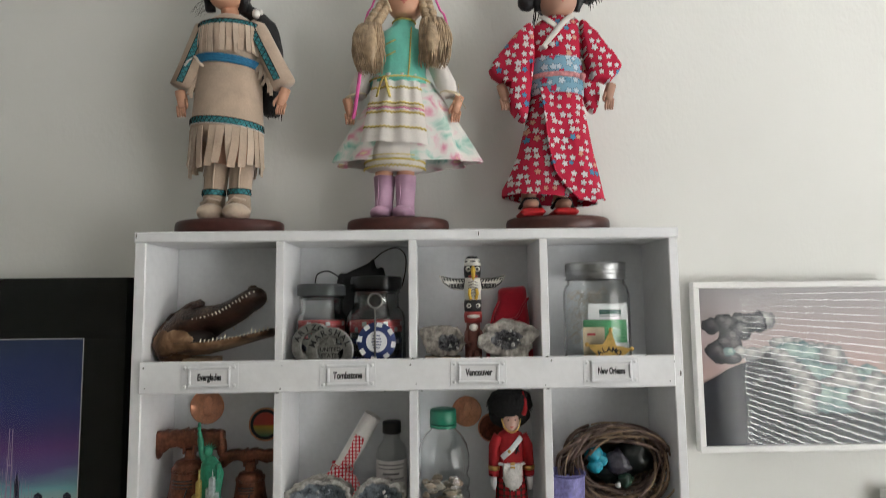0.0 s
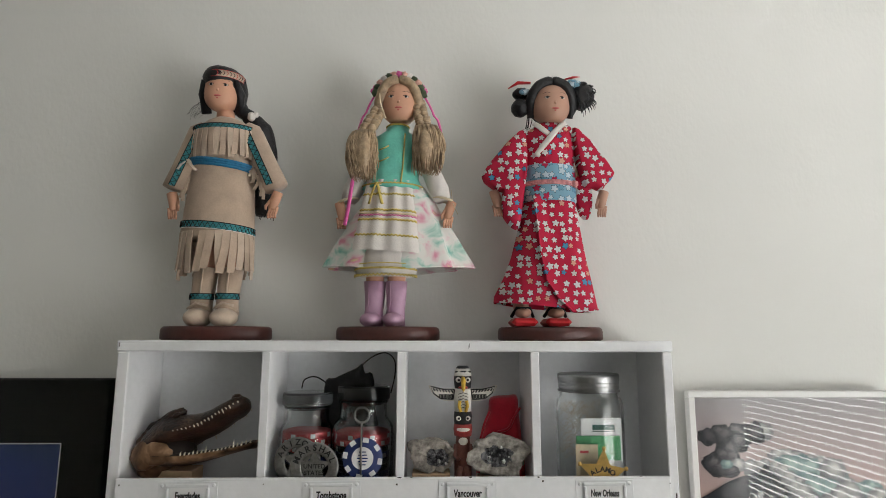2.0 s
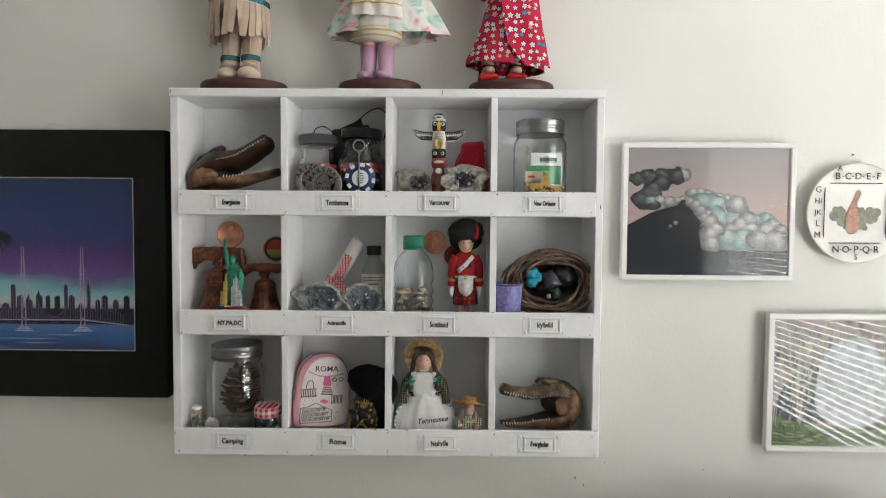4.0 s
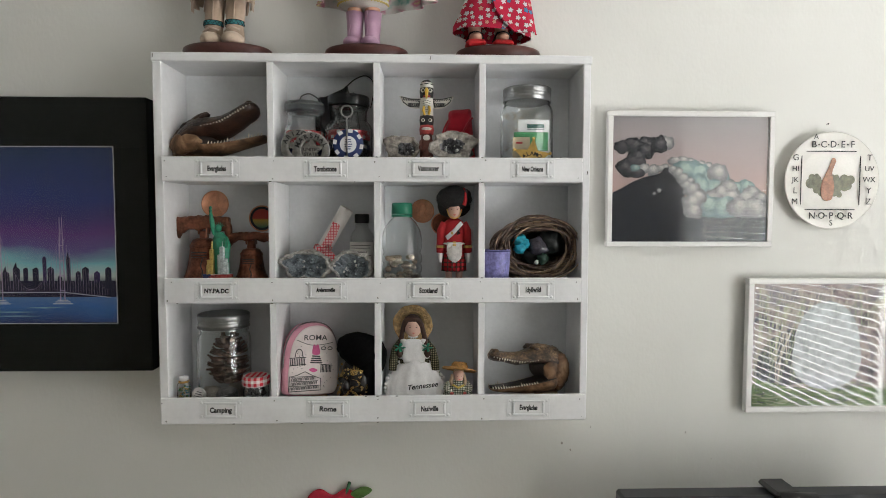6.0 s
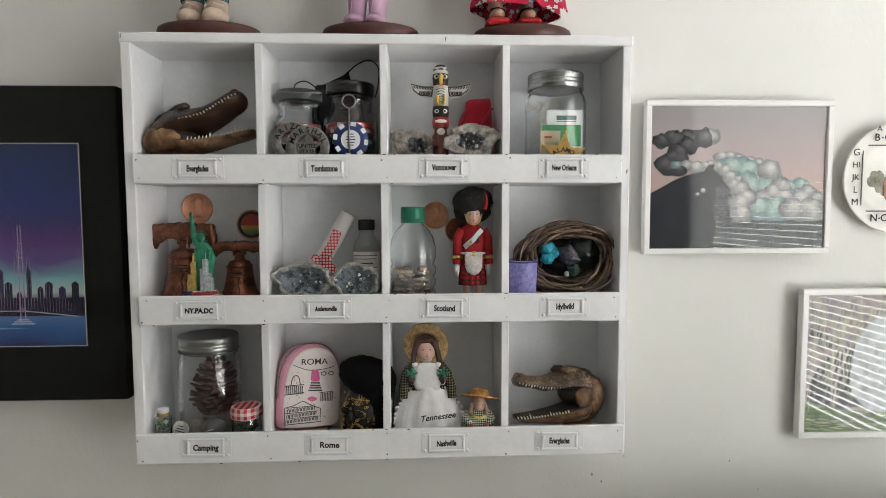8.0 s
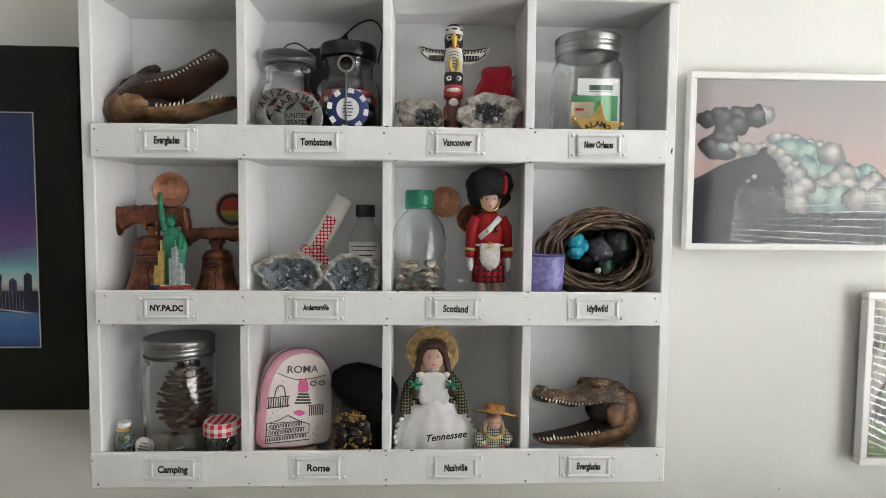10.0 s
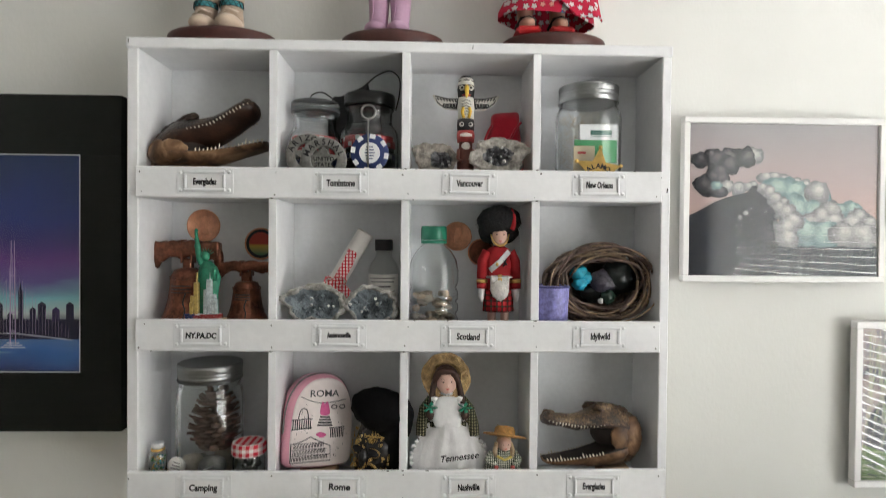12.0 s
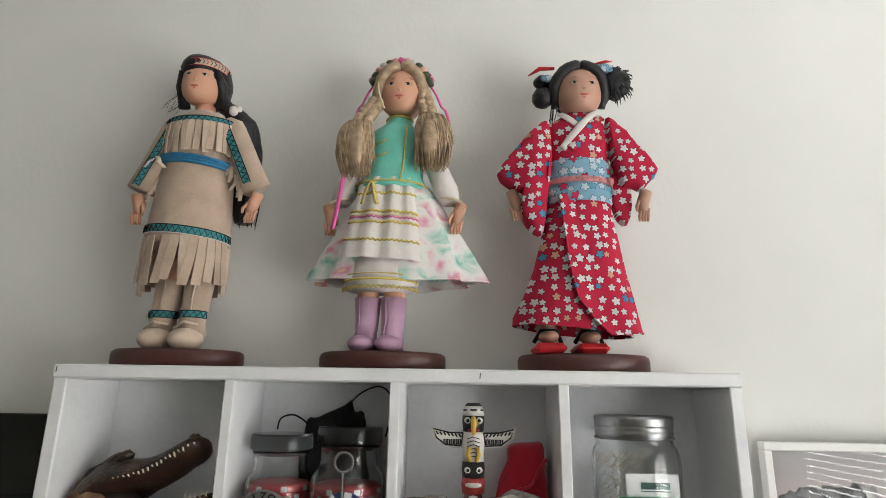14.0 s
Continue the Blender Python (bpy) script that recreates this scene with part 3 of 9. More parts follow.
def strand(b, rng, a, c, r, n, mi, spread):
    """Loose hair between two points."""
    b.mi = mi
    for _ in range(n):
        o = Vector((rng.uniform(-1, 1), rng.uniform(-1, 1), rng.uniform(-0.3, 0.3))) * spread
        p, q = Vector(a) + o, Vector(c) + o * rng.uniform(0.5, 1.7)
        mid = (p + q) / 2 + Vector((rng.uniform(-1, 1), rng.uniform(-1, 1), 0)) * spread * 0.7
        b.tube(smooth_path([p, mid, q], 4), [r * 0.7] * 4 + [r] * 3 + [r * 0.6] + [r * 0.35], 4)


def fringe_strip(b, rng, p0, out, length, w, sway=0.3):
    """One cut thong of suede."""
    t = Vector((-out.y, out.x, 0)).normalized()
    k = rng.uniform(-sway, sway)
    pts = [p0, p0 + Vector((0, 0, -length * 0.5)) + t * k * 0.004 + out * rng.uniform(0, 0.002), p0 + Vector((0, 0, -length * rng.uniform(0.93, 1.05))) + t * k * 0.012 + out * rng.uniform(-0.001, 0.004)]
    v, f = [], []
    for p in pts:
        v += [p - t * w - out * 0.0004, p + t * w - out * 0.0004, p + t * w + out * 0.0004, p - t * w + out * 0.0004]
    for i in range(2):
        for j in range(4):
            f.append([4 * i + j, 4 * i + (j + 1) % 4, 4 * i + 4 + (j + 1) % 4, 4 * i + 4 + j])
    f += [[0, 1, 2, 3], [8, 9, 10, 11]]
    b.add(v, f)


def stand(b, mi, rx=0.069, ry=0.044):
    b.mi = mi
    b.lathe([(0.96, 0), (1.0, 0.002), (1.0, 0.012), (0.985, 0.0155), (0.94, 0.0175), (0.0, 0.0175)], 48, rx, ry, caps=(True, False))


def doll_suede():
    b, rng = Build(), random.Random(11)
    MATS = [BASEW, SUEDE, SUEDE_L, SKIN, HAIRB, BLUE, TEAL, BLACK, CLOTHW, LIP, RED]
    stand(b, 0)
    for x, y in ((-0.0215, -0.002), (0.0125, -0.006)):
        b.mi = 2
        b.ball((x, y - 0.008, 0.0285), 0.0165, 0.023, 0.0125, 18, 10)
        b.ball((x, y + 0.004, 0.036), 0.0145, 0.015, 0.014, 16, 8)
        b.mi = 1
        b.loft([(x, y + 0.002, 0.036, 0.0145, 0.0145), (x, y + 0.002, 0.05, 0.0135, 0.014), (x + 0.001, y + 0.002, 0.072, 0.0145, 0.014), (x + 0.002, y + 0.002, 0.094, 0.0155, 0.015)], 18)
        trim(b, ellipse_path(x, y + 0.002, 0.056, 0.0142, 0.0142, 180, 360, 14), 0.0036, 1, teal=6, black=7)
        b.mi = 2
        b.tube([(x + 0.003, y - 0.0125, 0.06), (x + 0.0035, y - 0.0135, 0.075), (x + 0.0045, y - 0.0135, 0.096)], 0.0013, 5)
        b.tube([(x - 0.012, y - 0.012, 0.040), (x, y - 0.0175, 0.047), (x + 0.012, y - 0.010, 0.044)], 0.0016, 5)
        b.mi = 3
        b.loft([(x + 0.002, y + 0.002, 0.09, 0.0125, 0.0125), (x + 0.003, 0, 0.14, 0.014, 0.014)], 14)
    # dress
    b.mi = 1
    cx = -0.0085
    b.loft([(cx, 0, 0.133, 0.0465, 0.036), (cx, 0, 0.15, 0.0455, 0.035), (cx, 0, 0.185, 0.0435, 0.032), (cx, 0, 0.215, 0.0415, 0.028), (cx, 0, 0.231, 0.0395, 0.0265),
            (cx, 0, 0.25, 0.042, 0.027), (cx, 0, 0.272, 0.044, 0.026), (cx, 0, 0.286, 0.038, 0.024), (cx, 0, 0.296, 0.024, 0.019), (cx, 0, 0.299, 0.018, 0.016)], 36, waves=7, wave=0.014)
    for i in range(30):
        a = 2 * math.pi * i / 30
        o = Vector((math.cos(a), math.sin(a), 0))
        if abs(i - 21) < 1:
            continue
        b.mi = 1 if i % 3 else 2
        fringe_strip(b, rng, Vector((cx + 0.046 * o.x, 0.0365 * o.y, 0.139)), o, 0.052 if i % 5 else 0.058, 0.0049, 0.6)
    trim(b, ellipse_path(cx, 0, 0.146, 0.0464, 0.0362, 175, 365, 46, -0.004), 0.0042, 1, teal=6, black=7)
    b.mi = 8
    b.tube([p + Vector((0, 0, -0.0048)) + o * 0.0006 for p, a, o in ellipse_path(cx, 0, 0.146, 0.0464, 0.0362, 175, 365, 46, -0.004)], 0.0007, 5)
    # breast fringe and its braid
    for i in range(13):
        a = radians(205 + 130 * i / 12)
        o = Vector((math.cos(a), math.sin(a), 0)).normalized()
        b.mi = 1 if i % 2 else 2
        fringe_strip(b, rng, Vector((cx + 0.0425 * o.x, 0.0295 * o.y, 0.279)), o, 0.040, 0.0036, 0.25)
    trim(b, ellipse_path(cx, 0, 0.2815, 0.0415, 0.0285, 200, 340, 30), 0.0034, 1, teal=6, black=7)
    # sash
    b.mi = 5
    for k in range(3):
        b.tube([p + o * 0.001 * k for p, a, o in ellipse_path(cx, 0, 0.2315 + 0.0028 * (k - 1), 0.041, 0.0285, 180, 360, 24, -0.005)], 0.0026, 6)
    b.mi = 8
    b.tube([(-0.049, -0.017, 0.238), (-0.054, -0.024, 0.229), (-0.058, -0.025, 0.222)], 0.0038, 6, flat=0.3)
    b.mi = 2
    b.tube([(-0.046, -0.022, 0.236), (-0.039, -0.03, 0.226), (-0.032, -0.031, 0.219)], 0.003, 6, flat=0.3)
    # sleeves, mittens
    for s, cuff in ((-1, (-0.066, -0.010, 0.199)), (1, (0.066, -0.012, 0.201))):
        sh = Vector((cx + s * 0.034, 0.0, 0.282))
        c = Vector(cuff)
        b.mi = 1
        b.tube([sh + Vector((-s * 0.008, 0, 0.006)), sh, sh.lerp(c, 0.3), sh.lerp(c, 0.65), c], [0.009, 0.0125, 0.0125, 0.0125, 0.0132], 20, caps=(True, True), flat=1.2)
        pts = []
        for i in range(23):
            q = sh.lerp(c, i / 22.0) + Vector((-s * 0.004, -0.0138 - 0.0042 * i / 22, 0.0))
            pts.append((q, Vector((0.94 * s, 0, 0.34)), Vector((0, -1, 0))))
        trim(b, pts, 0.0040, 1, teal=6, black=7)
        for i in range(9):
            b.mi = 1 if i % 2 else 2
            q = sh.lerp(c, 0.45 + 0.06 * i) + Vector((-s * 0.012, -0.006, -0.008))
            fringe_strip(b, rng, q, Vector((0, -1, 0)), 0.016, 0.002, 0.5)
        fist(b, c.x - s * 0.001, c.y, c.z - 0.030, -s, 3)
    # head turned to its right
    b.mi = 3
    b.loft([(cx, 0, 0.29, 0.013, 0.013), (cx - 0.001, -0.001, 0.312, 0.0125, 0.0125)], 16)
    hc = Vector((-0.014, -0.004, 0.338))
    face(b, hc, 0.0262, 6, 3, 7, 9, 8)
    b.mi = 4
    b.ball(hc + Vector((0.004, 0.009, 0.006)), 0.0295, 0.029, 0.0325, 24, 14, 0.05, 3)
    b.ball(hc + Vector((-0.002, -0.002, 0.017)), 0.0275, 0.027, 0.0185, 24, 10, 0.04, 4)
    for s in (-1, 1):
        b.tube([hc + Vector((s * 0.0235, -0.014, 0.012)), hc + Vector((s * 0.0275, -0.003, -0.004)), hc + Vector((s * 0.024, 0.006, -0.028))], [0.004, 0.008, 0.006], 10)
    b.tube(smooth_path([hc + Vector((0.020, 0.012, -0.014)), (0.020, 0.008, 0.307), (0.036, 0.010, 0.291), (0.042, 0.016, 0.262), (0.042, 0.020, 0.215), (0.042, 0.022, 0.170)], 5),
           [0.012, 0.0115, 0.011, 0.010, 0.0095] + [0.011] * 5 + [0.0135] * 5 + [0.0145] * 5 + [0.0145] * 4 + [0.012, 0.010], 14)
    strand(b, rng, (0.038, 0.016, 0.275), (0.042, 0.020, 0.168), 0.0011, 30, 4, 0.010)
    strand(b, rng, hc + Vector((-0.026, 0.004, -0.004)), (-0.052, -0.004, 0.302), 0.00018, 14, 4, 0.005)
    b.mi = 8
    b.ball((0.026, -0.004, 0.304), 0.0055, 0.005, 0.006, 10, 8, 0.15, 3)
    b.ball((0.031, -0.001, 0.308), 0.0035, 0.005, 0.004, 10, 8, 0.15, 3)
    # headband
    ring = []
    for i in range(41):
        a = radians(360 * i / 40)
        ring.append((hc + Vector((0.0292 * math.cos(a) + 0.001, 0.030 * math.sin(a) + 0.0025, 0.0185 + 0.0025 * math.sin(a))), Vector((0, 0, 1)), Vector((math.cos(a), math.sin(a), 0))))
    b.mi = 2
    b.rings([[p - a * 0.0045 + o * 0.0006 for p, a, o in ring], [p + a * 0.0045 + o * 0.0002 for p, a, o in ring]], closed=False)
    b.mi = 10
    for e in (-1, 1):
        b.tube([p + a * 0.0045 * e + o * 0.0006 for p, a, o in ring], 0.00035, 5)
    for i in range(20, 41):
        p, a, o = ring[i]
        t = a.cross(o)
        b.mi = 7 if i % 3 else 10
        b.tube([p + a * 0.003 + o * 0.001, p + o * 0.0013 + t * 0.0022, p - a * 0.003 + o * 0.001], 0.00045, 5)
    b.v = [(hc.x + (p[0] - hc.x) * 0.88, p[1], p[2]) if p[2] > 0.308 and abs(p[0] - hc.x) < 0.036 else p for p in b.v]
    b.v = [(p[0] + 0.004 * min(1.0, max(0.0, (p[2] - 0.05) / 0.16)), p[1], p[2]) for p in b.v]
    return b, MATS


def doll_braids():
    b, rng = Build(), random.Random(12)
    MATS = [BASEW, LILAC, SKIN, FLORAL, CLOTHW, YELLOW, MINT, CREAM, HAIRF, PINKR, PEACH, LEAFG, BLACK, LIP]
    stand(b, 0, 0.066)
    for x, y, s in ((-0.0195, -0.002, -1), (0.0085, -0.004, 1)):
        b.mi = 1
        b.ball((x - 0.002, y - 0.008, 0.0265), 0.0145, 0.022, 0.0095, 16, 8)
        b.loft([(x, y + 0.002, 0.0185, 0.013, 0.016), (x, y + 0.002, 0.032, 0.0125, 0.014), (x + 0.0005, y + 0.002, 0.04, 0.0118, 0.0125), (x + 0.001, y + 0.002, 0.052, 0.0125, 0.013), (x + 0.001, y + 0.002, 0.077, 0.0142, 0.014)], 18, waves=3, wave=0.03)
        b.tube([(x - 0.006, y - 0.0105, 0.076), (x - 0.005, y - 0.0105, 0.05), (x - 0.007, y - 0.014, 0.036)], 0.0007, 5)
        b.mi = 2
        b.loft([(x + 0.001, y + 0.002, 0.07, 0.0115, 0.0115), (x + 0.002, 0.0, 0.11, 0.0125, 0.0125)], 14)
    # skirt, petticoat, apron
    b.mi = 3
    sk = []
    for z, rx, ry, w in ((0.090, 0.090, 0.038, 0.10), (0.1, 0.089, 0.038, 0.095), (0.125, 0.078, 0.035, 0.075), (0.155, 0.062, 0.031, 0.06), (0.185, 0.045, 0.028, 0.04), (0.206, 0.033, 0.023, 0.0)):
        ring = []
        for j in range(72):
            a = 2 * math.pi * j / 72
            q = 1 + (w * math.cos(9 * a + 0.7) + 0.4 * w * math.cos(5 * a)) * (0.3 + 0.7 * abs(math.cos(a)))
            ring.append((0.010 + rx * q * math.cos(a), ry * q * math.sin(a), z + 0.006 * abs(math.cos(a)) * (1 if z < 0.1 else 0)))
        sk.append(ring)
    b.rings(sk, caps=(False, True))
    b.tube([Vector(p) for p in sk[0]] + [Vector(sk[0][0])], 0.0009, 5)
    b.mi = 4
    b.loft([(-0.003, -0.0155, 0.083, 0.038, 0.030), (-0.002, -0.013, 0.11, 0.038, 0.029), (0, -0.006, 0.14, 0.034, 0.026)], 40, waves=12, wave=0.02)
    for z, w in ((0.0905, 0.0034), (0.0965, 0.0016)):
        b.mi = 5
        b.tube([p + o * 0.0009 for p, a, o in ellipse_path(-0.003, -0.0155, z, 0.0382, 0.0304, 185, 355, 40)], w * 0.4, 5)
    b.tube([p + Vector((0, 0, -0.002 + 0.0022 * (i % 2))) + o * 0.0012 for i, (p, a, o) in enumerate(ellipse_path(-0.003, -0.0155, 0.083, 0.0382, 0.0304, 185, 355, 44))], 0.0011, 5)
    apron = []
    for k in range(8):
        t = k / 7.0
        z = 0.209 - 0.097 * t
        hw = 0.030 + 0.012 * t
        row = []
        for j in range(33):
            u = -1 + 2 * j / 32.0
            fold = math.cos(u * 11 + 0.6) * 0.0026 * (1 - 0.55 * t) + math.cos(u * 5) * 0.0014
            row.append((-0.002 + hw * u, -0.0300 - 0.0195 * t + 0.011 * u * u + fold, z - 0.002 * u * t))
        apron.append(row)
    b.mi = 4
    b.rings(apron, closed=False)
    b.rings([[(x, y + 0.001, z) for x, y, z in r] for r in apron], closed=False)

    def band(t, th, mi, wav=0.0):
        k = min(int(t * 7), 6)
        f = t * 7 - k
        b.mi = mi
        b.tube([Vector(p).lerp(Vector(q), f) + Vector((0, -0.0011, wav * (1 if i % 2 else -1))) for i, (p, q) in enumerate(zip(apron[k], apron[k + 1]))], th, 5)

    for t, th, mi, wav in ((0.21, 0.0012, 5, 0.0009), (0.44, 0.0014, 5, 0.0007), (0.49, 0.0018, 7, 0.0), (0.515, 0.0008, 9, 0.0009), (0.575, 0.0014, 5, 0.0007), (0.79, 0.0012, 5, 0.0009)):
        band(t, th, mi, wav)
    # bodice
    b.mi = 6
    b.loft([(0.0, -0.004, 0.199, 0.041, 0.031), (0.0, -0.003, 0.207, 0.0385, 0.029), (0.0, 0, 0.218, 0.034, 0.025), (0.002, 0, 0.235, 0.033, 0.0235), (0.003, 0, 0.26, 0.034, 0.023), (0.004, 0, 0.276, 0.028, 0.02), (0.005, 0, 0.285, 0.0155, 0.0145), (0.006, 0, 0.293, 0.0145, 0.014)], 30, waves=6, wave=0.012)
    b.mi = 5
    b.tube([p + o * 0.001 + Vector((0, 0, 0.0008 * (i % 2))) for i, (p, a, o) in enumerate(ellipse_path(0, -0.0035, 0.203, 0.0402, 0.0305, 182, 358, 50))], 0.0011, 5)
    b.tube([(0.012 + 0.0012 * (i % 2) + 0.004 * i / 36, -0.0325 + 0.0095 * min(1.0, i / 12.0), 0.203 + 0.072 * i / 36) for i in range(37)], 0.0010, 5)
    b.tube([p for p, a, o in ellipse_path(0.006, 0, 0.2915, 0.0152, 0.0147, 180, 360, 20)], 0.0013, 5)
    for z in (0.236, 0.252):
        b.tube([(-0.017, -0.0215, z), (-0.010, -0.0245, z + 0.002), (-0.004, -0.0252, z + 0.005)], 0.0009, 5)
    b.tube(smooth_path([(-0.017, -0.031, 0.205), (-0.014, -0.036, 0.192), (-0.009, -0.038, 0.174)], 4), 0.0021, 6, flat=0.3)
    b.tube(smooth_path([(-0.018, -0.031, 0.205), (-0.022, -0.036, 0.192), (-0.026, -0.038, 0.174)], 4), 0.0021, 6, flat=0.3)
    # sleeves
    for s, cuff in ((-1, (-0.056, -0.008, 0.185)), (1, (0.068, -0.010, 0.187))):
        sh = Vector((0.003 + s * 0.03, 0, 0.268))
        c = Vector(cuff)
        b.mi = 4
        b.tube([sh, sh.lerp(c, 0.2), sh.lerp(c, 0.55), sh.lerp(c, 0.85), c], [0.010, 0.0135, 0.0145, 0.0155, 0.0115], 18, flat=0.85)
        b.mi = 7
        b.tube([c + Vector((0.0125 * math.cos(a), 0.011 * math.sin(a), 0.003 * math.cos(a) * -s)) for a in [2 * math.pi * i / 20 for i in range(21)]], 0.0018, 6)
        fist(b, c.x + s * 0.008, c.y, c.z - 0.027, -s, 2)
    # head
    b.mi = 2
    b.loft([(0.006, 0, 0.285, 0.0115, 0.0115), (0.007, -0.001, 0.305, 0.0115, 0.0115)], 14)
    hc = Vector((0.0075, -0.004, 0.324))
    face(b, hc, 0.0265, 0, 2, 12, 13, 4)
    b.mi = 8
    b.ball(hc + Vector((0.001, 0.008, 0.006)), 0.0295, 0.0285, 0.0325, 24, 14, 0.05, 3)
    for s in (-1, 1):
        b.tube(smooth_path([hc + Vector((s * 0.001, -0.019, 0.0285)), hc + Vector((s * 0.017, -0.019, 0.021)), hc + Vector((s * 0.0265, -0.011, 0.003)), hc + Vector((s * 0.0285, -0.004, -0.016))], 4), [0.005] + [0.0065] * 5 + [0.008] * 5 + [0.008] * 2, 10)
    for s, pts in ((-1, [(-0.021, -0.012, 0.312), (-0.026, -0.022, 0.292), (-0.033, -0.028, 0.277), (-0.036, -0.030, 0.262)]), (1, [(0.034, -0.010, 0.325), (0.038, -0.016, 0.308), (0.040, -0.022, 0.291), (0.044, -0.026, 0.272)])):
        line = smooth_path(pts, 4)
        b.mi = 8
        for i, p in enumerate(line):
            for e in (-1, 1):
                b.ball(p + Vector((e * 0.0042, -0.0015 * (i % 2), -0.001 * e)), 0.0068, 0.007, 0.0058, 10, 7, 0.12, 4, i)
        end = Vector(pts[-1])
        b.tube(smooth_path([end + Vector((0, 0, 0.008)), end + Vector((s * 0.004, -0.003, -0.014)), end + Vector((s * 0.003, -0.002, -0.034)), end + Vector((-s * 0.001, 0, -0.050))], 5),
               [0.0085, 0.0105, 0.0125, 0.0145, 0.016, 0.017, 0.0175, 0.0178, 0.0175, 0.0168, 0.0155, 0.014, 0.012, 0.0095, 0.007, 0.003], 20, flat=0.6)
        for k in range(340):
            a, w = rng.uniform(0, 2 * math.pi), rng.uniform(0.62, 1.04)
            o = Vector((math.cos(a) * 0.0205 * w, -abs(math.sin(a)) * 0.0125 * w - 0.001, 0))
            ph, amp, drop, flare = a * 1.5 + rng.uniform(-0.9, 0.9), rng.uniform(0.0008, 0.0032), rng.uniform(0.036, 0.058), rng.uniform(-0.1, 1.3)
            line = []
            for q in range(10):
                u = q / 9
                girth = 0.42 + 0.62 * math.sin(math.pi * (0.08 + 0.72 * u)) - flare * max(0.0, u - 0.55)
                line.append(end + o * girth + Vector((amp * math.sin(5.5 * u + ph) + s * 0.003 * math.sin(3 * u), -0.001 * math.cos(4 * u + ph), 0.012 - (drop + 0.012) * u)))
            b.tube(line, [0.0009] * 7 + [0.0008, 0.0006, 0.0003], 4)
    # flower crown and ribbons
    for i in range(13):
        a = radians(14 + 152 * i / 12)
        p = hc + Vector((0.034 * math.cos(a), -0.012, 0.0345 * math.sin(a) + 0.003))
        b.mi = (10, 9, 10, 11, 4)[i % 5] if 1 < i < 11 else 11
        b.ball(p, 0.0062, 0.006, 0.0055, 12, 8, 0.3, 3, i)
        b.mi = 11
        b.ball(p + Vector((0.003, 0.003, -0.002)), 0.005, 0.004, 0.003, 8, 6, 0.3, 3, i + 9)
    for s in (-1, 1):
        b.mi = 9
        for k in range(3):
            b.ball(hc + Vector((s * (0.033 + 0.0035 * (k % 2)), -0.006 - 0.002 * k, 0.012 + 0.004 * k)), 0.0046, 0.004, 0.0042, 10, 7, 0.3, 3, k)
    b.mi = 9
    b.tube(smooth_path([hc + Vector((0.035, -0.004, 0.012)), hc + Vector((0.046, -0.010, -0.010)), hc + Vector((0.055, -0.006, -0.034)), hc + Vector((0.058, 0.002, -0.048))], 5), 0.0027, 6, flat=0.5)
    b.tube(smooth_path([hc + Vector((-0.035, -0.004, 0.012)), hc + Vector((-0.044, -0.010, -0.010)), (-0.045, -0.020, 0.28)], 5), 0.0027, 6, flat=0.5)
    b.tube(smooth_path([(-0.048, -0.024, 0.235), (-0.049, -0.034, 0.20), (-0.0525, -0.034, 0.165), (-0.0555, -0.032, 0.147)], 5), 0.0024, 6, flat=0.5)
    b.mi = 7
    b.tube(smooth_path([(0.078, -0.012, 0.20), (0.081, -0.016, 0.18), (0.088, -0.014, 0.166)], 4), 0.0005, 5)
    b.tube(smooth_path([hc + Vector((-0.027, -0.02, 0.008)), hc + Vector((-0.024, -0.024, -0.012)), hc + Vector((-0.016, -0.024, -0.03))], 4), 0.0011, 5, flat=0.4)
    b.v = [(hc.x + (p[0] - hc.x) * 0.94, p[1], p[2]) if p[2] > 0.300 else p for p in b.v]
    b.v = [(p[0] + 0.003 * min(1.0, max(0.0, (p[2] - 0.12) / 0.10)), p[1], p[2]) for p in b.v]
    return b, MATS


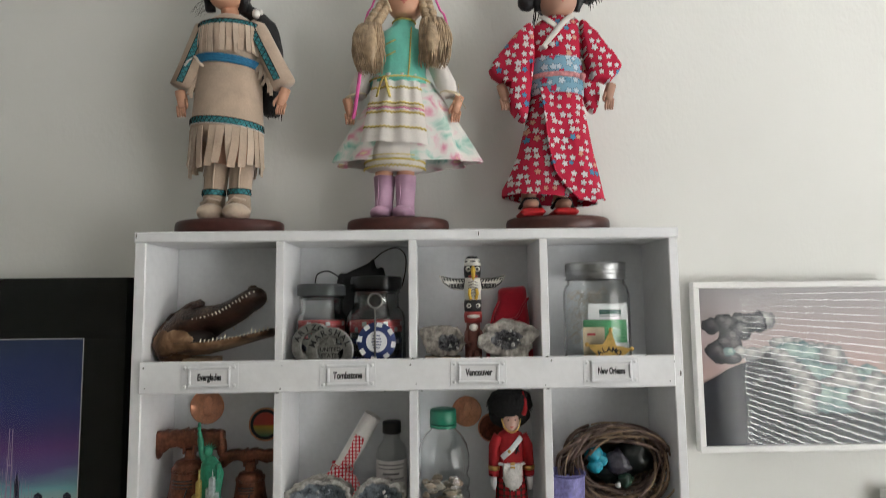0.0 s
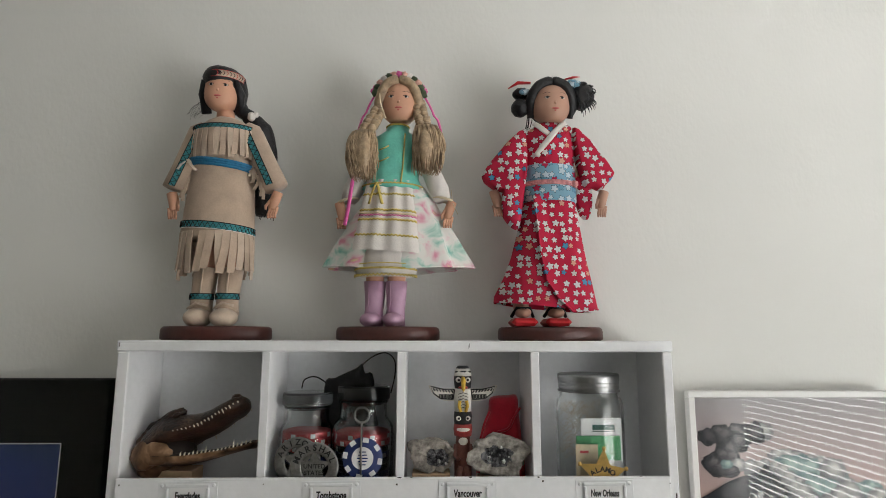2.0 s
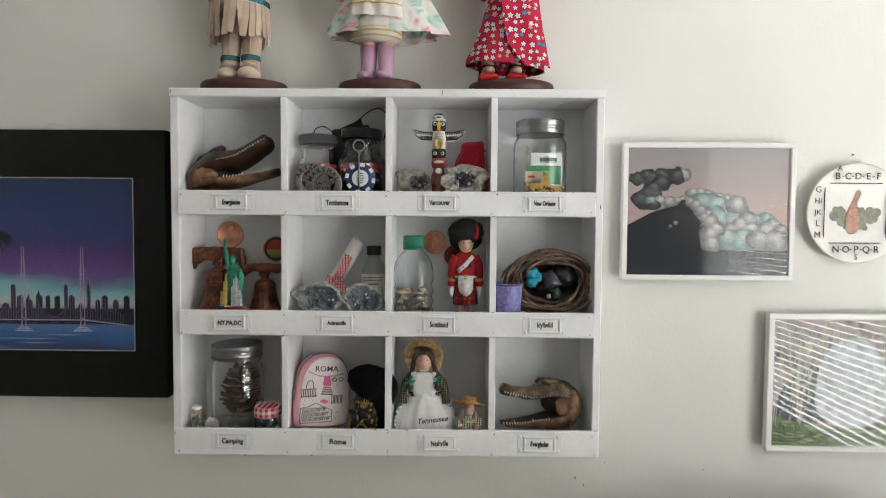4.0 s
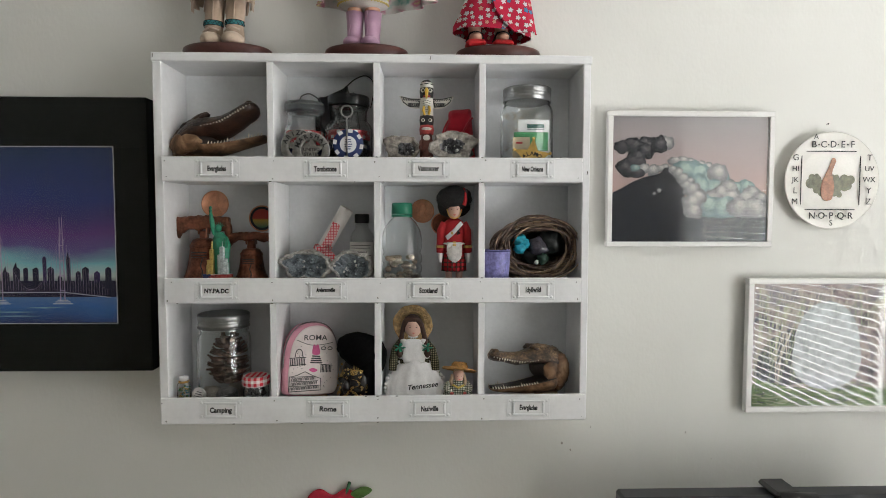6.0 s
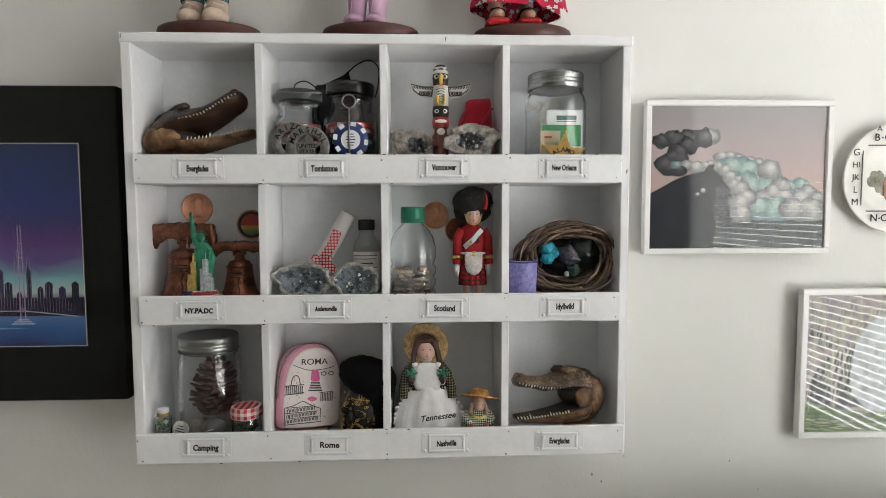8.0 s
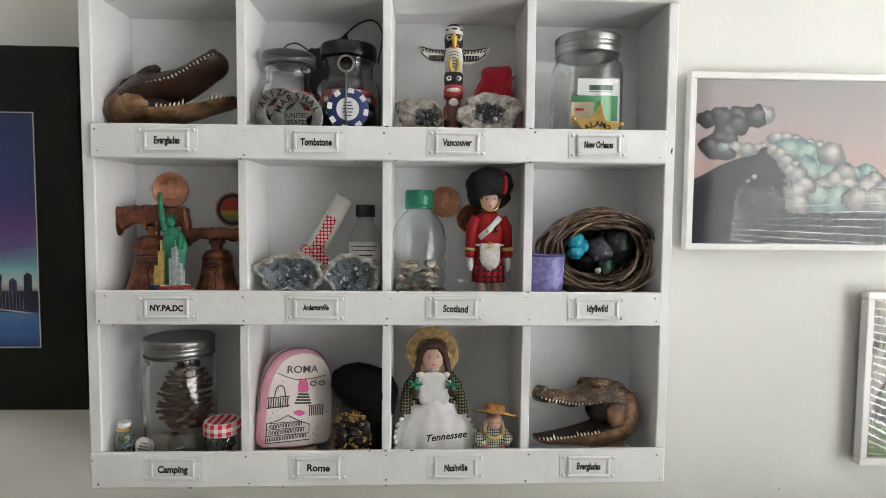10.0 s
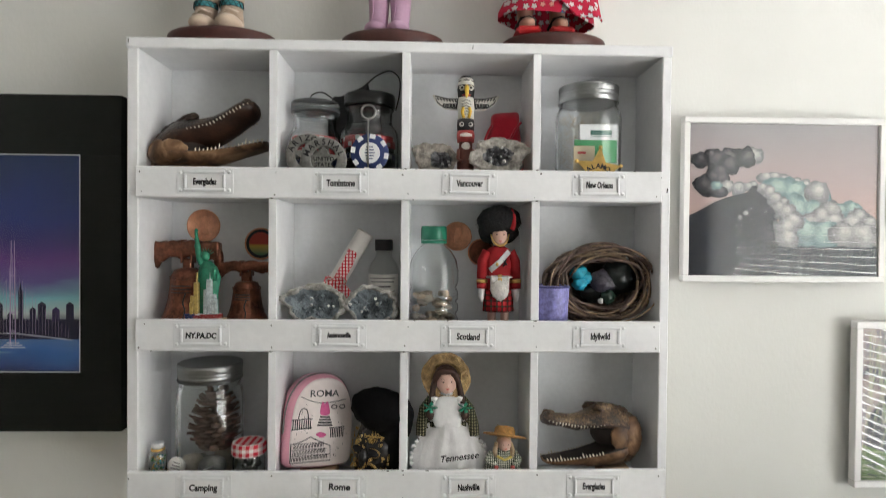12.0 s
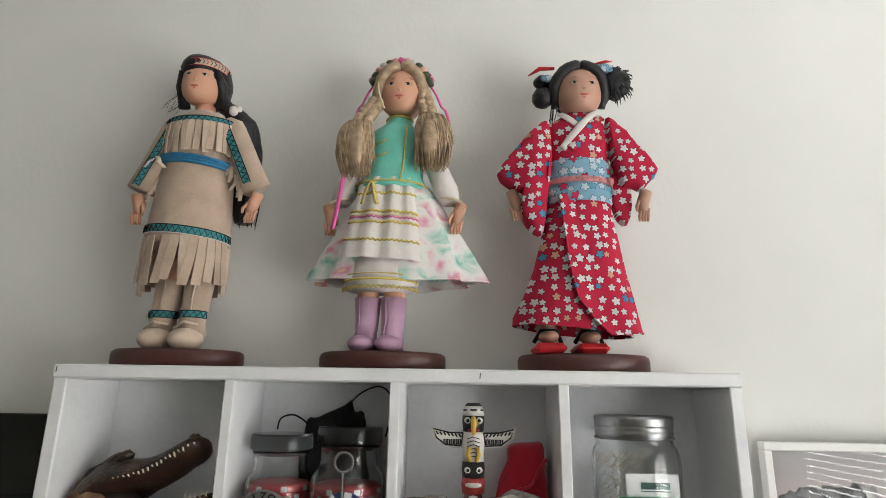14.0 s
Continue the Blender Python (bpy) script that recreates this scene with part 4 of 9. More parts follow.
def doll_kimono():
    b, rng = Build(), random.Random(13)
    MATS = [BASEW, KIMONO, OBI, SKIN_D, HAIRB, CLOTHW, RED, BLACK, STRIPE, LIP, CREAM]
    stand(b, 0, 0.0675)
    for x in (-0.037, 0.005):
        b.mi = 6
        b.box(x - 0.016, -0.034, 0.0185, x + 0.016, 0.012, 0.0285, c=0.0042)
        b.mi = 3
        b.ball((x, -0.014, 0.036), 0.0105, 0.018, 0.007, 14, 8)
        b.mi = 7
        for s in (-1, 1):
            b.tube([(x + s * 0.014, -0.008, 0.031), (x + s * 0.008, -0.018, 0.042), (x, -0.026, 0.041)], 0.0022, 6)
        b.mi = 3
        b.loft([(x, 0, 0.034, 0.0095, 0.0095), (x, 0, 0.07, 0.011, 0.011)], 14)
    cx = 0.003
    b.mi = 1
    body = []
    for z, x, rx, ry in ((0.043, -0.010, 0.061, 0.040), (0.052, -0.010, 0.0605, 0.0395), (0.08, -0.007, 0.053, 0.035), (0.11, -0.003, 0.046, 0.031), (0.145, 0.001, 0.041, 0.028), (0.175, 0.003, 0.0365, 0.0255), (0.19, 0.004, 0.0335, 0.0235), (0.235, 0.004, 0.034, 0.0235), (0.26, 0.004, 0.038, 0.024), (0.279, 0.004, 0.0365, 0.022), (0.291, 0.004, 0.025, 0.018), (0.297, 0.004, 0.017, 0.0145)):
        w = max(0.0, 0.10 - z) * 0.55
        body.append([(x + rx * (1 + w * math.cos(6 * a + 1)) * math.cos(a), ry * (1 + w * math.cos(6 * a + 1)) * math.sin(a), z - (0.006 * math.cos(a) if z < 0.06 else 0)) for a in [2 * math.pi * j / 60 for j in range(60)]])
    b.rings(body, caps=(False, True))
    # overlapping front panel
    pan = []
    for z, x0, x1, y in ((0.190, -0.022, 0.036, -0.0245), (0.15, -0.019, 0.042, -0.030), (0.11, -0.016, 0.047, -0.034), (0.075, -0.010, 0.053, -0.038), (0.052, 0.004, 0.056, -0.042), (0.036, 0.020, 0.058, -0.043)):
        pan.append([(x0 + (x1 - x0) * u, y + 0.022 * u ** 3 - 0.002 * math.cos(9 * u), z + 0.004 * u * (1 if z < 0.05 else 0)) for u in [i / 12 for i in range(13)]])
    b.rings(pan, closed=False)
    b.rings([[(x, y + 0.0012, z) for x, y, z in r] for r in pan], closed=False)
    b.tube([Vector(r[0]) for r in pan], 0.0013, 6)
    b.tube([Vector(p) for p in pan[-1]], 0.0013, 6)
    # sleeves
    left = [(-0.029, 0.288), (-0.046, 0.275), (-0.062, 0.258), (-0.077, 0.238), (-0.088, 0.219), (-0.080, 0.209), (-0.067, 0.199), (-0.060, 0.198), (-0.063, 0.178), (-0.058, 0.160), (-0.049, 0.148), (-0.041, 0.147), (-0.036, 0.163), (-0.031, 0.200), (-0.027, 0.243)]
    right = [(0.035, 0.291), (0.050, 0.281), (0.063, 0.264), (0.076, 0.245), (0.089, 0.224), (0.080, 0.212), (0.070, 0.201), (0.060, 0.206), (0.050, 0.205), (0.044, 0.221), (0.038, 0.250)]
    under = [(0.040, 0.225), (0.060, 0.205), (0.058, 0.170), (0.051, 0.163), (0.043, 0.175), (0.038, 0.20)]
    for outline, yc, t in ((left, -0.012, 0.012), (under, 0.000, 0.008), (right, -0.008, 0.012)):
        k = len(b.v)
        b.mi = 1
        pillow(b, rounded(outline, 2), yc, t, ((1.0, 0.82), (0.78, 0.95), (0.0, 1.0)))
        for i in range(k, len(b.v)):
            x, y, z = b.v[i]
            b.v[i] = (x, y + 0.0022 * math.sin(150 * x + 70 * z) + 0.0014 * math.sin(240 * x - 60 * z + 1.0), z)
    for c, s, hx in ((-0.078, -1, -0.068), (0.078, 1, 0.071)):
        fist(b, hx, -0.010, 0.176, -s, 3)
    # obi, cord, collar
    b.mi = 2
    b.loft([(cx, 0, 0.184, 0.036, 0.0268), (cx, 0, 0.187, 0.037, 0.0275), (cx, 0, 0.206, 0.0362, 0.027), (cx, 0, 0.209, 0.0362, 0.027), (cx, 0, 0.231, 0.0366, 0.027), (cx, 0, 0.2345, 0.0355, 0.026)], 36, caps=(False, False))
    b.mi = 8
    for k in (-1, 0, 1):
        b.tube([p + o * 0.0012 for p, a, o in ellipse_path(cx, 0, 0.2085 + 0.0021 * k, 0.0362, 0.027, 175, 365, 24)], 0.0013, 6)
    b.ball((0.034, -0.018, 0.2085), 0.005, 0.005, 0.0045, 10, 8, 0.2, 3)
    b.mi = 10
    b.tube(smooth_path([(0.036, -0.004, 0.238), (0.041, -0.004, 0.225), (0.040, -0.004, 0.20), (0.035, -0.004, 0.188)], 4), 0.0022, 6)
    b.mi = 5
    b.tube(smooth_path([(0.023, -0.012, 0.297), (0.013, -0.0215, 0.285), (-0.001, -0.0255, 0.267), (-0.017, -0.0245, 0.245)], 5), 0.0042, 8, flat=0.35, up=(0, -1, 0.2))
    b.tube(smooth_path([(-0.017, -0.010, 0.296), (-0.010, -0.0185, 0.287), (0.001, -0.0215, 0.277)], 5), 0.0042, 8, flat=0.35, up=(0, -1, 0.2))
    b.mi = 1
    b.tube(smooth_path([(0.030, -0.008, 0.292), (0.021, -0.018, 0.283), (0.006, -0.0245, 0.265), (-0.009, -0.0255, 0.245)], 5), 0.0055, 8, flat=0.35, up=(0, -1, 0.2))
    # head
    b.mi = 3
    b.loft([(0.004, 0, 0.287, 0.012, 0.012), (0.004, -0.001, 0.31, 0.0115, 0.0115)], 14)
    hc = Vector((0.0045, -0.005, 0.325))
    face(b, hc, 0.0258, 3, 3, 7, 9, 5)
    b.mi = 4
    b.ball(hc + Vector((0, 0.009, 0.007)), 0.030, 0.0285, 0.0305, 24, 14, 0.05, 3)
    for s in (-1, 1):
        b.tube(smooth_path([hc + Vector((0, -0.015, 0.0295)), hc + Vector((s * 0.018, -0.014, 0.022)), hc + Vector((s * 0.0275, -0.006, 0.004)), hc + Vector((s * 0.026, 0.002, -0.018))], 4), [0.005] + [0.007] * 5 + [0.0075] * 5 + [0.005] * 2, 10)
    b.ball(hc + Vector((-0.041, 0.002, -0.004)), 0.0125, 0.012, 0.0125, 16, 10, 0.1, 3)
    b.ball(hc + Vector((-0.038, 0.004, 0.018)), 0.013, 0.010, 0.008, 16, 10, 0.15, 3)
    b.ball(hc + Vector((0.043, 0.004, 0.016)), 0.0185, 0.014, 0.020, 20, 12, 0.18, 3)
    for k in range(60):
        o = Vector((rng.uniform(-0.3, 1), rng.uniform(-1, 0.3), rng.uniform(-1, 1))).normalized() * 0.018
        p = hc + Vector((0.042, 0.002, 0.016)) + o
        b.tube(smooth_path([p, p + o * 0.18 + Vector((0.001, 0, -0.003)), p + o * 0.25 + Vector((0.001, 0, -0.009 * rng.random()))], 3), [0.0007] * 4 + [0.0005, 0.0003, 0.0002], 4)
    strand(b, rng, hc + Vector((-0.028, 0.004, -0.01)), (-0.024, 0.002, 0.290), 0.0006, 8, 4, 0.003)
    b.mi = 6
    b.tube([hc + Vector((-0.058, -0.004, 0.022)), hc + Vector((-0.045, -0.008, 0.029)), hc + Vector((-0.028, -0.010, 0.028))], [0.0012, 0.0045, 0.003], 8, flat=0.35)
    b.tube([hc + Vector((0.018, -0.010, 0.034)), hc + Vector((0.030, -0.008, 0.038)), hc + Vector((0.040, -0.006, 0.040))], [0.002, 0.0035, 0.001], 8, flat=0.35)
    b.mi = 2
    b.ball(hc + Vector((0.030, -0.010, 0.028)), 0.010, 0.005, 0.0055, 12, 8, 0.2, 3)
    b.ball(hc + Vector((-0.036, -0.008, 0.016)), 0.008, 0.004, 0.004, 12, 8, 0.2, 3)
    b.v = [(p[0] + 0.003 * min(1.0, max(0.0, (p[2] - 0.28) / 0.03)), p[1], p[2]) for p in b.v]
    return b, MATS


for nm, make, x, lab in (("doll", doll_suede, 0.0965, "doll in fringed tan suede dress on a dark wooden stand"),
                         ("doll", doll_braids, 0.311, "doll with fair braids, turquoise bodice, apron and lilac boots on stand"),
                         ("doll", doll_kimono, 0.5165, "doll in red flowered kimono with blue obi on dark wooden stand")):
    b, ms = make()
    b.v = [(p[0] * 0.985, p[1], p[2] * 0.962) for p in b.v]
    solid(nm, b, ms, (x, 0.0455, BT), lab, "doll", "costume dolls on the cabinet")

# ---- materials of the small things ----
def upright(name, stops, rough=0.6, axis=2, noise_amt=0.02, nscale=18.0, lo=0.0, hi=1.0):
    """A printed picture's ground: colours that change along one axis, with soft unevenness."""
    m, n, l, p = nodes_of(name)
    tc, sep, no, add, mp, ramp = (n.new("ShaderNode" + k) for k in ("TexCoord", "SeparateXYZ", "TexNoise", "Math", "MapRange", "ValToRGB"))
    mapping = n.new("ShaderNodeMapping")
    mapping.inputs["Scale"].default_value = (0.35, 1, 1)
    l.new(tc.outputs["Object"], sep.inputs[0]), l.new(tc.outputs["Object"], mapping.inputs[0]), l.new(mapping.outputs[0], no.inputs["Vector"])
    no.inputs["Scale"].default_value, no.inputs["Detail"].default_value = nscale, 4
    add.operation = "MULTIPLY_ADD"
    l.new(no.outputs["Fac"], add.inputs[0])
    add.inputs[1].default_value = noise_amt
    l.new(sep.outputs[axis], add.inputs[2])
    mp.inputs[1].default_value, mp.inputs[2].default_value = lo + noise_amt / 2, hi + noise_amt / 2
    l.new(add.outputs[0], mp.inputs[0]), l.new(mp.outputs[0], ramp.inputs[0])
    el = ramp.color_ramp.elements
    el[0].position, el[0].color = stops[0][0], (*stops[0][1], 1)
    el[1].position, el[1].color = stops[-1][0], (*stops[-1][1], 1)
    for t, c in stops[1:-1]:
        e = el.new(t)
        e.color = (*c, 1)
    l.new(ramp.outputs[0], p.inputs["Base Color"])
    p.inputs["Roughness"].default_value = rough
    return m


def plaid(name, a, b, cell, third=None):
    """Woven checks."""
    m, n, l, p = nodes_of(name)
    tc = n.new("ShaderNodeTexCoord")
    cols = []
    for axis in (0, 2):
        w = n.new("ShaderNodeTexWave")
        w.bands_direction = "X" if axis == 0 else "Z"
        w.inputs["Scale"].default_value = 0.314 / cell
        l.new(tc.outputs["Object"], w.inputs["Vector"])
        g = n.new("ShaderNodeMath")
        g.operation = "GREATER_THAN"
        g.inputs[1].default_value = 0.5 if third is None else 0.72
        l.new(w.outputs["Fac"], g.inputs[0])
        cols.append(g.outputs[0])
    s = n.new("ShaderNodeMath")
    s.operation = "MULTIPLY_ADD"
    s.inputs[1].default_value = 0.5
    l.new(cols[0], s.inputs[0])
    h = n.new("ShaderNodeMath")
    h.operation = "MULTIPLY"
    h.inputs[1].default_value = 0.5
    l.new(cols[1], h.inputs[0]), l.new(h.outputs[0], s.inputs[2])
    ramp = n.new("ShaderNodeValToRGB")
    ramp.color_ramp.interpolation = "CONSTANT"
    el = ramp.color_ramp.elements
    mid = third or tuple((x + y) / 2 for x, y in zip(a, b))
    el[0].color, el[1].position, el[1].color = (*a, 1), 0.3, (*mid, 1)
    e = el.new(0.8)
    e.color = (*b, 1)
    l.new(s.outputs[0], ramp.inputs[0]), l.new(ramp.outputs[0], p.inputs["Base Color"])
    p.inputs["Roughness"].default_value, p.inputs["Specular IOR Level"].default_value = 0.85, 0.2
    return m


PINE = mat("bare_pine", (0.52, 0.36, 0.22), 0.7, 0.15, 40, 0.15, 200)
def scaly(name, cols, rough, cell, relief, spread=40.0):
    """Dried hide: horny scales as cells, each of its own tone, over slow blots of colour."""
    m, n, l, p = nodes_of(name)
    tc, vo, no, add, ramp, b = (n.new("ShaderNode" + k) for k in ("TexCoord", "TexVoronoi", "TexNoise", "Math", "ValToRGB", "Bump"))
    vo.inputs["Scale"].default_value, no.inputs["Scale"].default_value, no.inputs["Detail"].default_value = 1 / cell, spread, 4
    l.new(tc.outputs["Object"], vo.inputs["Vector"]), l.new(tc.outputs["Object"], no.inputs["Vector"])
    sep = n.new("ShaderNodeSeparateColor")
    l.new(vo.outputs["Color"], sep.inputs[0])
    add.operation, add.inputs[1].default_value = "MULTIPLY_ADD", 0.28
    l.new(sep.outputs[0], add.inputs[0]), l.new(no.outputs["Fac"], add.inputs[2])
    el = ramp.color_ramp.elements
    el[0].position, el[0].color = 0.42, (*cols[0], 1)
    el[1].position, el[1].color = 0.88, (*cols[-1], 1)
    for i, c in enumerate(cols[1:-1]):
        el.new(0.42 + 0.46 * (i + 1) / (len(cols) - 1)).color = (*c, 1)
    l.new(add.outputs[0], ramp.inputs[0]), l.new(ramp.outputs[0], p.inputs["Base Color"])
    b.inputs["Strength"].default_value, b.inputs["Distance"].default_value, b.invert = relief, 0.0012, True
    l.new(vo.outputs["Distance"], b.inputs["Height"]), l.new(b.outputs[0], p.inputs["Normal"])
    p.inputs["Roughness"].default_value = rough
    return m


HIDE = scaly("dark_scaly_hide", [(0.010, 0.007, 0.005), (0.030, 0.016, 0.010), (0.055, 0.030, 0.017), (0.12, 0.075, 0.045)], 0.28, 0.0022, 0.55)
HIDE_B = scaly("brown_speckled_hide", [(0.016, 0.011, 0.008), (0.055, 0.032, 0.018), (0.12, 0.072, 0.038), (0.26, 0.17, 0.09)], 0.38, 0.0020, 0.6, 55)
HIDE_L = watercolour("tan_smooth_hide", [(0.022, 0.012, 0.008), (0.10, 0.053, 0.028), (0.21, 0.118, 0.062), (0.38, 0.24, 0.14)], 42, 0.36)
PALATE = mat("brown_palate", (0.045, 0.020, 0.012), 0.35, 0.5, 60, 0.6, 300, tint=(0.015, 0.008, 0.006))
MOUTH = mat("dark_mouth", (0.02, 0.012, 0.009), 0.6, 0.4, 80, 0.3)
TOOTH = mat("ivory_tooth", (0.72, 0.66, 0.54), 0.3, 0.1, 300, 0)
STEEL = mat("zinc_lid", (0.30, 0.305, 0.305), 0.36, 0.08, 60, 0.1, 300, metal=1.0)
TOWERS = mat("silver_paint", (0.42, 0.47, 0.48), 0.4, 0.3, 300, 0.2, 500)
TOWERG = mat("gilt_paint", (0.42, 0.30, 0.08), 0.4, 0.3, 300, 0.2, 500)
SILVER = mat("pewter", (0.30, 0.295, 0.285), 0.35, 0.25, 150, 0.2, 400, metal=1.0)
GOLD = mat("brass_gilt", (0.72, 0.48, 0.16), 0.28, 0.15, 120, 0.1, 400, metal=1.0)
COPPER = mat("copper_coin", (0.72, 0.34, 0.20), 0.4, 0.15, 120, 0.1, 500, metal=0.5)
BRONZE = mat("antique_copper", (0.22, 0.082, 0.048), 0.38, 0.5, 70, 0.5, 300, metal=0.75, tint=(0.03, 0.014, 0.010))
SMOKE = solid_glass("smoked_lid_glass", (0.30, 0.32, 0.33), 1.5, 0.05)
CHIPR = mat("red_clay_chip", (0.55, 0.05, 0.06), 0.5, 0.08, 80, 0.05)
CHIPB = mat("blue_clay_chip", (0.014, 0.032, 0.14), 0.5, 0.1, 80, 0.05)
CHIPW = mat("white_clay_chip", (0.75, 0.75, 0.76), 0.5, 0.05, 80, 0.05)
REDFELT = mat("red_felt", (0.50, 0.010, 0.030), 0.95, 0.15, 60, 0.4, 500, sheen=0.4)
STONE = mat("grey_geode_rind", (0.38, 0.355, 0.32), 0.8, 0.6, 95, 1.0, 260, tint=(0.05, 0.043, 0.036))
CRYST = mat("blue_grey_crystal", (0.26, 0.30, 0.33), 0.25, 0.5, 75, 1.0, 500, tint=(0.04, 0.05, 0.06))
WHITEQ = mat("white_quartz", (0.62, 0.62, 0.61), 0.4, 0.2, 120, 0.6, 400)
TOTW = mat("totem_white", (0.72, 0.70, 0.64), 0.5, 0.06, 150, 0.1)
TOTB = mat("totem_black", (0.02, 0.02, 0.022), 0.5, 0.2, 150, 0.1)
TOTR = mat("totem_red", (0.40, 0.05, 0.045), 0.5, 0.15, 150, 0.1)
TOTN = mat("totem_brown", (0.17, 0.055, 0.04), 0.5, 0.25, 120, 0.3)
TOTY = mat("totem_yellow", (0.75, 0.48, 0.06), 0.5, 0.1, 150, 0.1)
GREEN = mat("green_print", (0.05, 0.30, 0.11), 0.5, 0.06, 150, 0)
STRAW = mat("pale_straw", (0.60, 0.50, 0.36), 0.8, 0.2, 200, 0.2)
VERD = mat("green_statue_paint", (0.02, 0.23, 0.13), 0.45, 0.3, 120, 0.4, 300)
PAPER = mat("parchment_paper", (0.78, 0.75, 0.72), 0.85, 0.05, 60, 0.1)
GING = plaid("red_gingham", (0.74, 0.62, 0.61), (0.50, 0.008, 0.025), 0.0042, (0.55, 0.04, 0.06))
GINGL = plaid("red_gingham_lid", (0.78, 0.74, 0.72), (0.58, 0.03, 0.05), 0.0085)
TARTAN = plaid("red_tartan", (0.45, 0.02, 0.025), (0.03, 0.06, 0.04), 0.0068, (0.12, 0.02, 0.02))
PLAID_W = plaid("pale_plaid", (0.60, 0.60, 0.52), (0.02, 0.035, 0.025), 0.0026, (0.14, 0.17, 0.12))
PLAID_G = plaid("dark_plaid", (0.022, 0.026, 0.018), (0.36, 0.33, 0.22), 0.0034, (0.10, 0.09, 0.05))
VIALG = clear_glass("vial_glass", 1.6, 0.02, (0.97, 0.975, 0.97))
STONE_D = mat("dark_geode_rind", (0.30, 0.27, 0.235), 0.8, 0.6, 80, 1.0, 260, tint=(0.028, 0.026, 0.024))
CAPB = mat("black_plastic", (0.015, 0.015, 0.016), 0.4, 0.1, 100, 0.05)
CAPG = mat("green_plastic_cap", (0.012, 0.19, 0.11), 0.4, 0.08, 100, 0.05)
PET = solid_glass("clear_plastic", (0.96, 0.975, 0.97), 1.4, 0.03)
SHELL = mat("sea_shells", (0.55, 0.42, 0.30), 0.6, 0.3, 120, 0.4)
SAND = mat("shell_grit", (0.33, 0.27, 0.21), 0.9, 0.4, 300, 0.6)
TUNIC = mat("scarlet_cloth", (0.42, 0.012, 0.018), 0.8, 0.12, 120, 0.25)
FUR = mat("black_fur", (0.009, 0.009, 0.010), 0.75, 0.5, 300, 1.2, 800)
FURW = mat("white_fur", (0.66, 0.63, 0.60), 0.9, 0.15, 200, 1.0, 700)
LILACW = mat("mottled_lilac_wax", (0.26, 0.25, 0.56), 0.4, 0.3, 180, 0.2, 400)
TWIG = mat("brown_wicker", (0.15, 0.098, 0.075), 0.6, 0.45, 120, 0.5, 500)
TWIG_L = mat("pale_wicker", (0.36, 0.25, 0.16), 0.6, 0.35, 120, 0.5, 500)
TURQ = mat("turquoise_stone", (0.01, 0.33, 0.46), 0.4, 0.3, 140, 0.3)
AMETH = mat("dark_crystal", (0.055, 0.05, 0.07), 0.15, 0.5, 120, 0.6, 300)
BLKST = mat("black_stone", (0.012, 0.018, 0.018), 0.3, 0.5, 100, 0.4)
CONE = mat("pine_cone_scale", (0.12, 0.055, 0.033), 0.7, 0.4, 90, 0.5, 400)
PEBBLE = mat("grey_pebble", (0.20, 0.20, 0.19), 0.7, 0.35, 70, 0.5, 300)
PEBBLE_L = mat("buff_pebble", (0.48, 0.43, 0.36), 0.8, 0.3, 70, 0.5, 300)
PINKL = mat("pink_leatherette", (0.72, 0.33, 0.42), 0.45, 0.06, 60, 0.15, 300)
PANEL = mat("white_leatherette", (0.80, 0.71, 0.69), 0.45, 0.05, 60, 0.15, 300)
INKG = mat("grey_print_ink", (0.06, 0.055, 0.06), 0.6, 0.15, 200, 0)
HOTP = mat("pink_print_ink", (0.72, 0.12, 0.32), 0.6, 0.1, 200, 0)
VELVET = mat("black_velvet", (0.0045, 0.0045, 0.005), 0.9, 0.4, 200, 0.4, spec=0.15)
GLOSSB = mat("black_glazed_mask", (0.013, 0.012, 0.012), 0.22, 0.3, 100, 0.2)
STRAWH = mat("plaited_straw", (0.56, 0.38, 0.18), 0.8, 0.35, 160, 0.8, 500)
STRAWO = mat("orange_straw", (0.58, 0.30, 0.09), 0.8, 0.35, 160, 0.8, 500)
LACE = mat("white_lace_cotton", (0.74, 0.73, 0.73), 0.9, 0.06, 120, 0.35, 500)
GREENR = mat("green_ribbon", (0.012, 0.26, 0.15), 0.5, 0.2, 120, 0.2)
GLAZE = mat("cream_glazed_china", (0.78, 0.76, 0.71), 0.12, 0.06, 25, 0.03)
REDP = mat("red_felt_apple", (0.55, 0.02, 0.05), 0.8, 0.1, 120, 0.3)
GREENP = mat("green_felt_leaf", (0.12, 0.24, 0.06), 0.85, 0.2, 120, 0.3)
STEMG = mat("dark_green_stem", (0.03, 0.13, 0.05), 0.8, 0.2, 120, 0.3)
SCREEN = mat("dark_monitor_plastic", (0.02, 0.022, 0.028), 0.35, 0.1, 60, 0.05)
OAK = mat("desk_wood", (0.3, 0.2, 0.12), 0.5, 0.25, 12, 0.1, 90)
F1, F2, F3 = 1.5732, 1.3912, 1.2092


